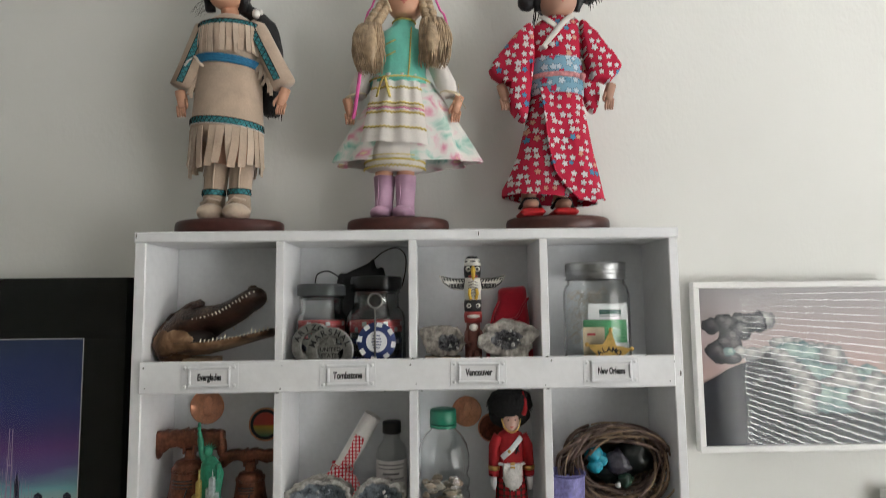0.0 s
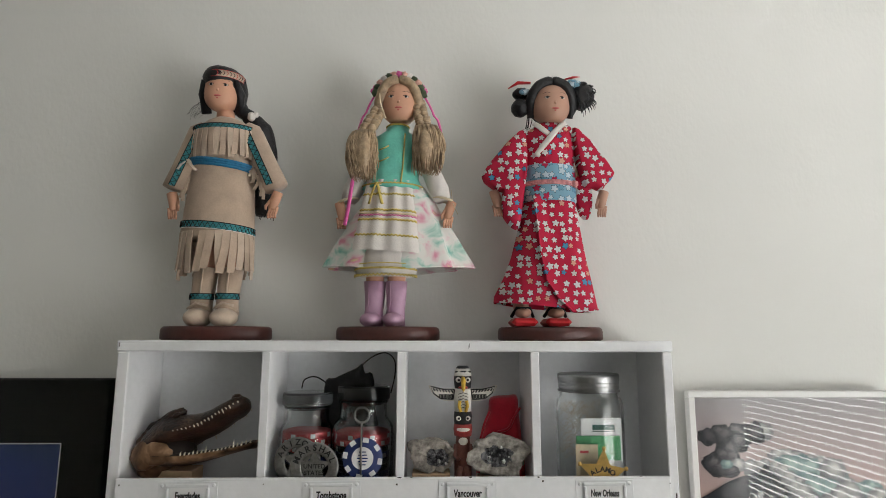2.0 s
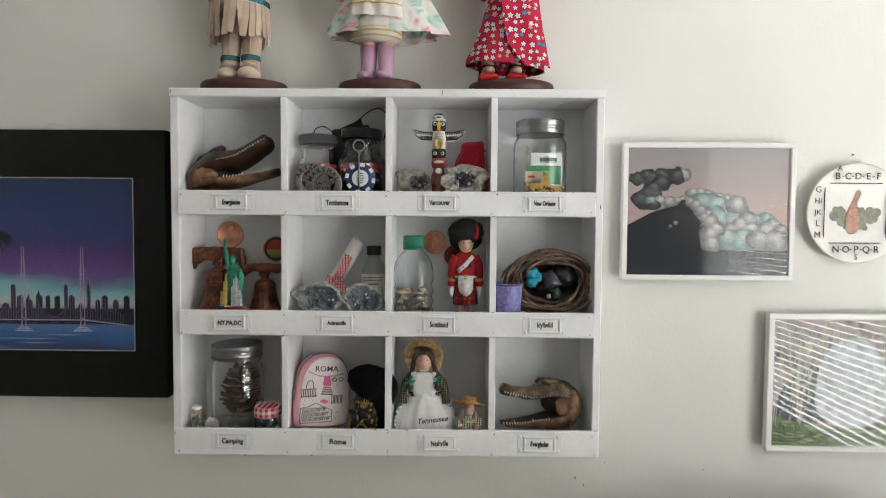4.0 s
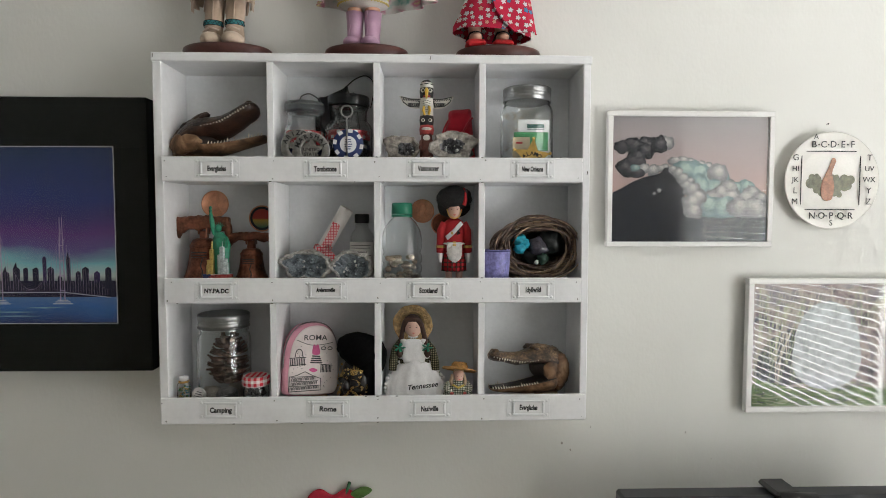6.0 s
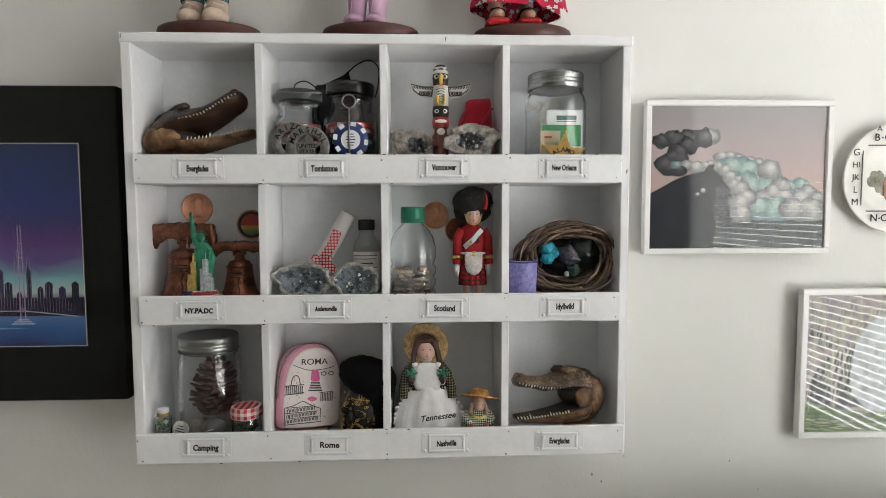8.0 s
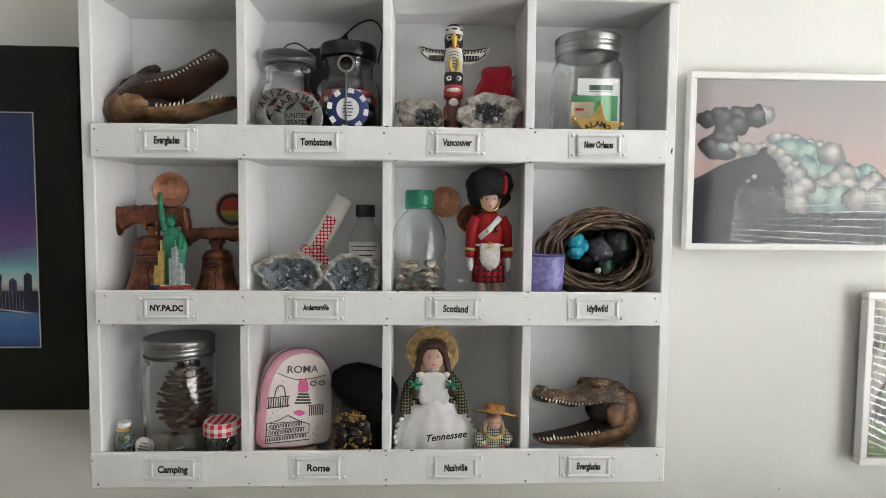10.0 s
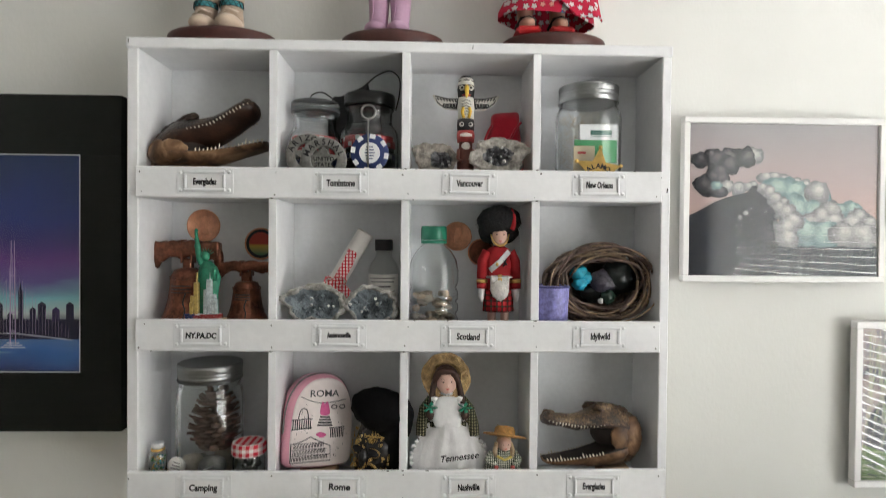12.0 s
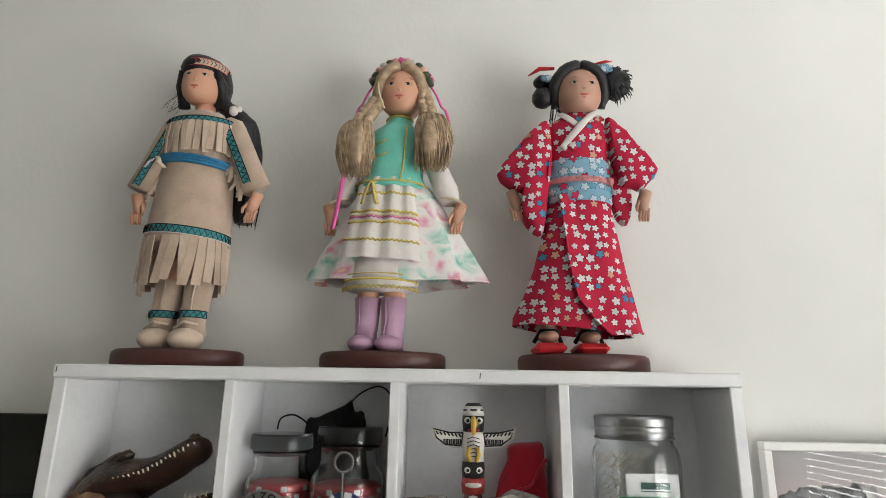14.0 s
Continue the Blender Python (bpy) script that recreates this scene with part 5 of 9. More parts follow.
# ---- pictures on the wall ----
def picture(name, x0, x1, z0, z1, front, rim, ground, label, frame_mat, depth=0.0045, sides=None):
    p = thing(name, ((x0 + x1) / 2, WY, z0), label, "picture")
    w, h, d = (x1 - x0) / 2, z1 - z0, front - WY
    sd = sides or rim
    bk = d + 0.013
    part("hanging_cleat", B(-w + 0.03, bk - 0.004, h * 0.35, w - 0.03, -0.0005, h * 0.8, c=0.001), PINE, p)
    for a in ((-w, d, h - rim, w, bk, h), (-w, d, 0, w, bk, rim), (-w, d, rim, -w + sd, bk, h - rim), (w - sd, d, rim, w, bk, h - rim)):
        part("frame_rail", B(*a, c=0.0010), frame_mat, p)
    part("print", B(-w + sd, d + depth, rim, w - sd, d + depth + 0.002, h - rim, c=0.0001), ground, p)
    gl = part("glass", B(-w + sd, d + depth - 0.0028, rim, w - sd, d + depth - 0.002, h - rim, c=0.0001), GLASS, p)
    gl.visible_shadow = False
    return p, d + depth - 0.0003


SKYP = upright("photo_dusk_sky", [(0.0, (0.30, 0.29, 0.29)), (0.38, (0.46, 0.31, 0.27)), (0.62, (0.40, 0.31, 0.30)), (1.0, (0.28, 0.27, 0.28))], 0.6, 2, 0.02, 18, 0.0, 0.222)


def tone_steps(name, lo, hi, n=6):
    """Printed tones of one hue from shade to light."""
    out = []
    for k in range(n):
        c = [p * (q / p) ** (k / (n - 1)) for p, q in zip(lo, hi)]
        out.append(watercolour("%s_%d" % (name, k), [tuple(v * w for v in c) for w in (0.72, 0.92, 1.08, 1.25)], 60, 0.6))
    return out


# tones 0-5 dark rock and cloud, 6-11 pearl, 12-17 teal, then navy and sea
PHOTO = tone_steps("photo_dark", (0.014, 0.015, 0.020), (0.125, 0.118, 0.122)) + tone_steps("photo_pearl", (0.17, 0.175, 0.18), (0.48, 0.465, 0.445)) + tone_steps("photo_teal", (0.13, 0.20, 0.205), (0.36, 0.46, 0.425))
PHOTO += [watercolour("photo_navy", [(0.006, 0.007, 0.012), (0.010, 0.012, 0.019), (0.016, 0.019, 0.028)], 75, 0.6), watercolour("photo_sea", [(0.020, 0.024, 0.03), (0.04, 0.047, 0.055), (0.07, 0.078, 0.085)], 75, 0.6)]
cloud, cy = picture("cloud_picture", 0.7055, 0.9865, 1.464, 1.6895, 0.082, 0.0085, SKYP, "white-framed photograph of heaped pale clouds over dark water", FRAMEW)
PW, PH = 0.264, 0.2085


def uv(u, v):
    return (-PW / 2 + PW * u, 0.0085 + PH * v)


art, lay = Build(), [cy]


def flat(mi, pts):
    art.mi = mi
    lay[0] -= 0.000005
    art.add([(x, lay[0], z) for x, z in pts], [list(range(len(pts)))])


def puff(mi, u, v, r, seed=0.0, squash=0.85):
    """One printed cloud lump with a softly uneven edge."""
    x, z = uv(u, v)
    pts = []
    for k in range(36):
        a = 6.283 * k / 36
        c, sn = math.cos(a), math.sin(a)
        q = r * (1 + 0.34 * noise.noise((1.1 * c + seed, 1.1 * sn, 1.7 * seed)) + 0.20 * noise.noise((3 * c + seed, 3 * sn, seed)) + 0.10 * noise.noise((7 * c, 7 * sn, seed)))
        pts.append((min(PW / 2, max(-PW / 2, x + q * c)), max(uv(0, 0)[1], z + squash * q * sn)))
    flat(mi, pts)


def lumps(ramp, line, seed, lx=0.30, lz=0.42, steps=6):
    """A bank of merging lumps, shaded in steps towards their lit side."""
    g = random.Random(seed)
    phase = [g.uniform(0, 60) for _ in line]
    for k in range(steps):
        f = 1 - k / steps
        base = lay[0]
        for i, ((u, v, r), ph) in enumerate(zip(line, phase)):
            d, lay[0] = r * (1 - f) * 0.85, base - 0.000005 * (i % 3)
            puff(ramp + k, u + lx * d / PW, v + lz * d / PH, 1.12 * r * f ** 0.75, ph + 0.25 * k, 0.78 + 0.16 * math.sin(ph))
        lay[0] = base - 0.000005 * min(3, len(line))


flat(19, [uv(0, 0), uv(1, 0), uv(1, 0.21), uv(0, 0.21)])
flat(8, [uv(0.46, 0.2), uv(1, 0.2), uv(1, 0.34), uv(0.86, 0.38), uv(0.6, 0.42), uv(0.5, 0.40)])
# dark overhanging head, its stem and foot
lumps(0, [(0.06, 0.755, 0.011), (0.11, 0.785, 0.010), (0.14, 0.765, 0.013), (0.20, 0.79, 0.011), (0.22, 0.765, 0.013), (0.27, 0.775, 0.012)], 1)
lumps(6, [(0.345, 0.785, 0.011), (0.33, 0.805, 0.009)], 2)
lumps(0, [(0.30, 0.775, 0.013), (0.21, 0.725, 0.013), (0.16, 0.68, 0.014), (0.12, 0.64, 0.014), (0.17, 0.63, 0.013)], 3)
lumps(6, [(0.20, 0.585, 0.011), (0.26, 0.575, 0.010), (0.31, 0.585, 0.008), (0.34, 0.60, 0.006)], 5)
lumps(0, [(0.075, 0.59, 0.013), (0.11, 0.565, 0.013), (0.16, 0.545, 0.012)], 4)
lumps(12, [(0.148, 0.59, 0.007)], 14)
# pale bank
lumps(6, [(0.40, 0.645, 0.010), (0.45, 0.65, 0.010), (0.50, 0.63, 0.011), (0.56, 0.61, 0.010), (0.61, 0.60, 0.009)], 6)
lumps(12, [(0.70, 0.525, 0.013), (0.55, 0.555, 0.019), (0.46, 0.575, 0.017), (0.60, 0.50, 0.020), (0.66, 0.475, 0.014)], 7)
lumps(6, [(0.675, 0.545, 0.016)], 8)
lumps(12, [(0.86, 0.44, 0.013), (0.80, 0.435, 0.012), (0.56, 0.44, 0.019), (0.66, 0.425, 0.016)], 9)
lumps(6, [(0.75, 0.435, 0.014), (0.70, 0.40, 0.014), (0.90, 0.39, 0.014), (0.64, 0.345, 0.017), (0.76, 0.36, 0.017), (0.95, 0.355, 0.013), (0.87, 0.345, 0.016)], 10)
lumps(12, [(0.62, 0.285, 0.020), (0.72, 0.275, 0.020)], 11, 0.1, 0.5)
lumps(6, [(0.82, 0.27, 0.020), (0.92, 0.265, 0.020)], 12, 0.1, 0.5)
# dark slope with a lit cliff
flat(18, [uv(0, 0), uv(0.47, 0), uv(0.46, 0.2), uv(0.465, 0.42), uv(0.42, 0.55), uv(0.385, 0.605), uv(0.36, 0.595), uv(0.30, 0.545), uv(0.2, 0.515), uv(0.13, 0.48), uv(0.07, 0.435), uv(0, 0.39)])
lumps(0, [(0.36, 0.54, 0.013), (0.40, 0.52, 0.014), (0.32, 0.45, 0.020), (0.40, 0.40, 0.020), (0.36, 0.30, 0.024), (0.42, 0.27, 0.018)], 13, 0.3, 0.3, 3)
lumps(6, [(0.385, 0.58, 0.007), (0.42, 0.555, 0.009), (0.45, 0.51, 0.010), (0.47, 0.455, 0.010), (0.50, 0.49, 0.006), (0.51, 0.42, 0.013), (0.545, 0.36, 0.014), (0.51, 0.32, 0.015), (0.52, 0.25, 0.014)], 15)
lumps(6, [(0.30, 0.41, 0.004), (0.27, 0.385, 0.003)], 16)
flat(3, [uv(0.33, 0.415), uv(0.38, 0.445), uv(0.43, 0.455), uv(0.455, 0.43), uv(0.40, 0.425)])
flat(2, [uv(0.17, 0.325), uv(0.26, 0.37), uv(0.33, 0.40), uv(0.27, 0.362)])
# water
flat(18, [uv(0, 0), uv(0.47, 0), uv(0.47, 0.195), uv(0.3, 0.2), uv(0, 0.2)])
flat(19, [uv(0.47, 0), uv(1, 0), uv(1, 0.19), uv(0.75, 0.195), uv(0.58, 0.18), uv(0.47, 0.195)])
rng = random.Random(21)
base = lay[0]
for k in range(46):
    lay[0] = base - 0.000005 * (k % 5)
    u, v, w = rng.uniform(0.02, 0.9), rng.uniform(0.01, 0.18), rng.uniform(0.03, 0.10)
    flat(1 if u < 0.45 else 3, [uv(u, v), uv(min(1, u + w * 0.5), v - 0.002), uv(min(1, u + w), v), uv(min(1, u + w * 0.5), v + 0.003)])
art.mi = 0
part("printed_clouds", art, PHOTO, cloud, "printed heaped clouds in grey, pearl and teal")

# framed photograph with grass stalks
GROUND = watercolour("photo_undergrowth", [(0.09, 0.09, 0.11), (0.26, 0.20, 0.20), (0.40, 0.34, 0.31), (0.22, 0.20, 0.23), (0.36, 0.33, 0.27)], 34, 0.6)
PHOTO2 = [mat("photo2_" + n, c, 0.6, 0.3, 60, 0, 250) for n, c in (("white", (0.48, 0.52, 0.53)), ("straw", (0.52, 0.47, 0.38)), ("grass", (0.10, 0.17, 0.05)), ("dark", (0.045, 0.05, 0.06)), ("palegrass", (0.33, 0.38, 0.22)))]
grassy, gy = picture("grass_picture", 0.951, 1.231, 1.179, 1.410, 0.0835, 0.0095, GROUND, "white-framed photograph of a pale rounded shape among grass", FRAMEW)
art, lay = Build(), [gy]
PW, PH = 0.261, 0.212


def uv(u, v):
    return (-PW / 2 + PW * u, 0.0095 + PH * v)


flat(3, [uv(0.0, 0.12), uv(0.02, 0.36), uv(0.12, 0.55), uv(0.28, 0.65), uv(0.42, 0.6), uv(0.4, 0.2)])
flat(2, [uv(0, 0), uv(1, 0), uv(1, 0.12), uv(0.7, 0.17), uv(0.4, 0.14), uv(0.15, 0.18), uv(0, 0.24)])
for k in range(240):
    u, v = rng.uniform(0.005, 0.98), rng.uniform(0.005, 0.19)
    a = rng.uniform(-0.25, 0.1)
    ln = rng.uniform(0.02, 0.07)
    flat((2, 4, 3, 4)[k % 4], [uv(u, v), uv(min(0.998, u + ln), max(0.002, v + ln * a)), uv(min(0.998, u + ln), max(0.004, v + ln * a + 0.006)), uv(u, v + 0.008)])
for k in range(70):
    u = rng.uniform(0.0, 0.36) if k < 46 else rng.uniform(0.55, 0.98)
    v0, v1 = (rng.uniform(0.15, 0.55), rng.uniform(0.8, 0.99)) if k < 46 else (rng.uniform(0.55, 0.8), rng.uniform(0.85, 0.99))
    du = rng.uniform(-0.06, 0.2)
    w = rng.uniform(0.0025, 0.007)
    flat((1, 1, 4)[k % 3], [uv(u, v0), uv(min(0.99, u + w), v0), uv(min(0.99, max(0.0, u + du + w)), v1), uv(min(0.985, max(0.0, u + du)), v1)])
flat(0, [uv(0.5 + 0.22 * math.cos(a) * (1 + 0.35 * max(0, -math.sin(a))), 0.5 + 0.36 * math.sin(a)) for a in [6.283 * k / 40 for k in range(40)]])
part("printed_grass", art, PHOTO2, grassy, "printed pale shape and straw-coloured grass")

# bridge painting in its wide black mat
NIGHT = upright("painted_night_sky", [(0.0, (0.026, 0.044, 0.155)), (0.09, (0.044, 0.155, 0.442)), (0.155, (0.111, 0.221, 0.442)), (0.22, (0.022, 0.029, 0.088)), (0.28, (0.600, 0.680, 0.640)), (0.35, (0.250, 0.600, 0.640)), (0.42, (0.150, 0.105, 0.320)), (0.52, (0.150, 0.060, 0.250)), (0.62, (0.060, 0.045, 0.190)), (0.74, (0.034, 0.050, 0.200)), (1.0, (0.016, 0.036, 0.110))], 0.6, 2, 0.08, 12, 0.0, 0.291)
bridge = thing("bridge_picture", (-0.3136, WY - 0.022, 1.2593), "night skyline and bridge painting in a wide black mat", "picture")
for a in ((-0.272, -0.006, 0.373, 0.272, -0.0005, 0.455), (-0.272, -0.006, 0, 0.272, -0.0005, 0.082), (-0.272, -0.006, 0.082, -0.216, -0.0005, 0.373), (0.216, -0.006, 0.082, 0.272, -0.0005, 0.373)):
    part("mat_board", B(*a, c=0.0006), MATBLACK, bridge)
bridge.scale = (0.979, 1, 0.979)
part("backing_frame", B(-0.272, 0.0, 0.0, 0.272, 0.0215, 0.455, c=0.0008), MATBLACK, bridge)
pane = B(-0.216, -0.0045, 0.0, 0.216, -0.0022, 0.291, c=0.0001)
ob = part("painting", pane, NIGHT, bridge, "blue and purple painted night sky")
ob.location = (0, 0, 0.082)
gl = part("glass", B(-0.272, -0.0086, 0.0, 0.272, -0.0076, 0.455, c=0.0002), COATED, bridge)
gl.visible_shadow = False
for a in ((-0.216, 0.0805, 0.217, 0.0815), (-0.216, 0.3735, 0.217, 0.3745)):
    part("bevel_line", B(a[0], -0.0068, a[1], a[2], -0.0061, a[3], c=0.0001), CARD, bridge)
for x in (-0.2165, 0.2165):
    part("bevel_line", B(x - 0.0005, -0.0068, 0.0815, x + 0.0005, -0.0061, 0.3735, c=0.0001), CARD, bridge)
PAINT = [mat("paint_" + n, c, 0.6, 0.25, 120, 0, 300) for n, c in (("city", (0.018, 0.014, 0.05)), ("lilac", (0.48, 0.38, 0.55)), ("white", (0.62, 0.64, 0.70)), ("palm", (0.008, 0.012, 0.03)), ("shine", (0.25, 0.42, 0.55)), ("cityb", (0.05, 0.03, 0.12)))]
art, lay = Build(), [-0.0047]
rng = random.Random(5)
flat(0, [(-0.2155, 0.125), (0.2155, 0.125), (0.2155, 0.152), (-0.2155, 0.152)])
x = -0.2155
while x < 0.20:
    w = rng.uniform(0.006, 0.012)
    hgt = rng.choice((0.158, 0.165, 0.172, 0.18, 0.19))
    flat(rng.choice((0, 0, 5)), [(x, 0.15), (x + w, 0.15), (x + w, hgt), (x + w * 0.6, hgt + 0.003), (x + w * 0.5, hgt + rng.choice((0.002, 0.004, 0.012))), (x, hgt)])
    x += w + rng.uniform(0.001, 0.009)
for k in range(14):
    cx, cz = rng.uniform(-0.2, 0.1), rng.uniform(0.085, 0.108)
    ln = rng.uniform(0.01, 0.05)
    flat(4, [(cx - ln, cz), (cx, cz - 0.0012), (cx + ln, cz), (cx, cz + 0.0012)])
flat(2, [(-0.2155, 0.1325), (0.13, 0.1335), (0.205, 0.125), (0.205, 0.1235), (0.13, 0.132), (-0.2155, 0.131)])
TWR = (0.1265, 0.025, -0.08)
for tx in TWR:
    for s in (-1, 1):
        flat(1, [(tx + s * 0.0035 - 0.0009, 0.118), (tx + s * 0.0035 + 0.0009, 0.118), (tx + s * 0.0020 + 0.0006, 0.258), (tx + s * 0.0020 - 0.0006, 0.258)])
    for z in (0.135, 0.16, 0.185, 0.21, 0.23):
        flat(1, [(tx - 0.0035, z), (tx + 0.0035, z), (tx + 0.0035, z + 0.0016), (tx - 0.0035, z + 0.0016)])
    for k in range(3):
        flat(2, [(tx - 0.009 - 0.004 * k, 0.119 - 0.003 * k), (tx + 0.009 + 0.004 * k, 0.119 - 0.003 * k), (tx + 0.008 + 0.004 * k, 0.1205 - 0.003 * k), (tx - 0.008 - 0.004 * k, 0.1205 - 0.003 * k)])
for a, b2 in ((TWR[1], TWR[0]), (TWR[2], TWR[1])):
    for k in range(24):
        u0, u1 = k / 24, (k + 1) / 24
        z0, z1 = (0.137 + 0.10 * (2 * u - 1) ** 2 for u in (u0, u1))
        p, q = a + (b2 - a) * u0, a + (b2 - a) * u1
        flat(1, [(p, z0), (q, z1), (q, z1 + 0.0007), (p, z0 + 0.0007)])
        flat(1, [(p, 0.132), (p + 0.0004, 0.132), (p + 0.0004, z0), (p, z0)])
for k in range(18):
    q = TWR[0] + (0.205 - TWR[0]) * k / 18
    z0 = 0.24 - 0.105 * (k / 18) ** 0.6
    flat(1, [(q, 0.128), (q + 0.0004, 0.128), (q + 0.0004, z0), (q, z0)])
flat(3, [(-0.052, 0.13), (-0.047, 0.13), (-0.031, 0.272), (-0.034, 0.272)])
for k in range(40):
    a = rng.uniform(-0.6, 3.7)
    ln = rng.uniform(0.025, 0.05)
    ex, ez = -0.032 + ln * math.cos(a), 0.272 + ln * math.sin(a) * 0.7 - 0.012
    flat(3, [(-0.033, 0.272), ((-0.032 + ex) / 2, (0.278 + ez) / 2 + 0.008), (ex, ez), ((-0.032 + ex) / 2 + 0.002, (0.272 + ez) / 2 + 0.002)])
part("painted_bridge", art, PAINT, bridge, "painted pale bridge towers before a dark skyline")

# alphabet plate on the wall
pl = thing("alphabet_plate", (1.090, WY - 0.002, 1.492), "cream china alphabet plate with black letters hung on the wall", "plate")
b = Build()
b.tf = pose(0, 0, 0.084, 90, 0, 0)
b.lathe([(0.045, 0.0), (0.05, 0.004), (0.0815, 0.0135), (0.082, 0.0155), (0.080, 0.0163), (0.056, 0.0105), (0.051, 0.0095), (0.0, 0.009)], 64, caps=(True, False))
part("dish", b, GLAZE, pl)
b = Build()
for word, z, sp in (("BCDEF", 0.144, 0.0165), ("NOPQR", 0.024, 0.0165)):
    for i, ch in enumerate(word):
        b.words(ch, 0.0155, (i - 2) * sp, z, -0.0166, bold=0.0001)
        if i < 4:
            b.box((i - 1.5) * sp - 0.0011, -0.0169, z - 0.001, (i - 1.5) * sp + 0.0011, -0.0161, z + 0.001, c=0.0001)
for side, rows in ((-1, ("G", "HI", "JK", "L", "M")), (1, ("T", "UV", "WX", "Y", "Z"))):
    for i, w in enumerate(rows):
        b.words(w, 0.0145 if len(w) < 2 else 0.0125, side * 0.0635, 0.122 - 0.0185 * i, -0.0166)
b.words("A", 0.012, -0.030, 0.157, -0.0168).words("S", 0.014, 0.0, 0.012, -0.0168)
part("lettering", b, INK, pl, "black printed alphabet round the rim")
b = Build()
for a in ((-0.0515, 0.034, 0.0515, 0.0355), (-0.0515, 0.1325, 0.0515, 0.134), (-0.0515, 0.0355, -0.050, 0.1325), (0.050, 0.0355, 0.0515, 0.1325)):
    b.box(a[0], -0.0128, a[1], a[2], -0.0118, a[3], c=0.0001)
part("border_line", b, INK, pl)
b = Build()
rng = random.Random(8)
for k in range(46):
    a, q = rng.uniform(0, 6.28), rng.uniform(0, 1) ** 0.5
    b.disc(0.038 * q * math.cos(a), 0.070 + 0.019 * q * math.sin(a) + 0.012 * abs(math.cos(a)) * q, rng.uniform(0.004, 0.009), -0.0094 - 0.00001 * k, -0.009, 12)
part("printed_bushes", b, mat("olive_print", (0.17, 0.17, 0.10), 0.15, 0.4, 120, 0), pl)
b = Build()
b.slab(rounded([(-0.012, 0.054), (0.004, 0.052), (0.008, 0.075), (0.004, 0.098), (0.010, 0.117), (0.004, 0.122), (-0.003, 0.105), (-0.014, 0.078)], 4), -0.0105, -0.0099)
part("printed_figure", b, mat("terracotta_print", (0.42, 0.19, 0.11), 0.15, 0.3, 160, 0), pl)
b = Build()
b.tf = pose(1.089, WY - 0.001, 1.673, 90, 0, 0)
b.lathe([(0.0006, 0), (0.0006, 0.004), (0.0014, 0.0042), (0.0012, 0.0052)], 10)
solid("nail", b, CAPB, (0, 0, 0), "small dark nail driven into the wall", "nail")

# felt apple low on the wall, monitor below
ap = thing("apple_decoration", (0.243, WY, 0.95), "red felt apple decoration with green leaf fixed to the wall", "decoration")
b = Build()
pillow(b, rounded([(0, 0.085), (0.022, 0.096), (0.043, 0.082), (0.046, 0.05), (0.030, 0.012), (0.012, 0.004), (0, 0.01), (-0.012, 0.004), (-0.030, 0.012), (-0.046, 0.05), (-0.043, 0.082), (-0.022, 0.096)], 4), -0.006, 0.005)
part("fruit", b, REDP, ap)
part("stem", Build().tube(smooth_path([(0.020, -0.007, 0.08), (0.026, -0.008, 0.098), (0.029, -0.008, 0.108)], 4), 0.0028, 8), STEMG, ap)
b = Build()
pillow(b, rounded([(0.030, 0.088), (0.044, 0.098), (0.058, 0.1), (0.068, 0.094), (0.056, 0.084), (0.042, 0.080)], 4), -0.009, 0.003)
part("leaf", b, GREENP, ap)

desk = thing("desk", (0.95, -0.16, -0.05), "brown wooden desk against the wall under the pictures", "desk")
part("desktop", B(-0.45, -0.22, 0.755, 0.45, 0.22, 0.785, c=0.003), OAK, desk)
for x in (-0.42, 0.36):
    for y in (-0.2, 0.15):
        part("leg", B(x, y, 0, x + 0.06, y + 0.05, 0.755, c=0.003), OAK, desk)
mon = thing("monitor", (0.95, -0.04, 0.735), "black flat monitor with slim bezel standing on the desk", "monitor")
part("screen_housing", B(-0.257, -0.012, 0.085, 0.257, 0.022, 0.3645, c=0.004), SCREEN, mon)
part("screen", B(-0.247, -0.0135, 0.097, 0.247, -0.0123, 0.357, c=0.0004), GLOSSB, mon, "dark glossy switched-off screen")
part("stand_neck", B(-0.03, 0.0225, 0.0, 0.03, 0.04, 0.25, c=0.004), SCREEN, mon)
part("stand_foot", B(-0.11, -0.07, 0.0, 0.11, 0.0215, 0.012, c=0.004), SCREEN, mon)
cm = thing("webcam", (0.945, -0.04, 1.0998), "small black webcam clipped on top of the monitor", "webcam")
b = Build()
b.box(-0.028, -0.022, 0.0003, 0.012, 0.028, 0.010, c=0.004)
part("clip", b, CAPB, cm)
b = Build()
b.tube([(-0.022, -0.024, 0.0), (0.03, -0.024, 0.0)], 0.011, 14)
part("body", b, CAPB, cm)


# ---- compartments ----
def riser(x, y, z, w, d, h):
    solid("wooden_riser", B(-w / 2, -d / 2, 0, w / 2, d / 2, h, c=0.0008), PINE, (x, y, z), "small bare pine block raising a keepsake on the shelf", "wood block", "risers in the cabinet")


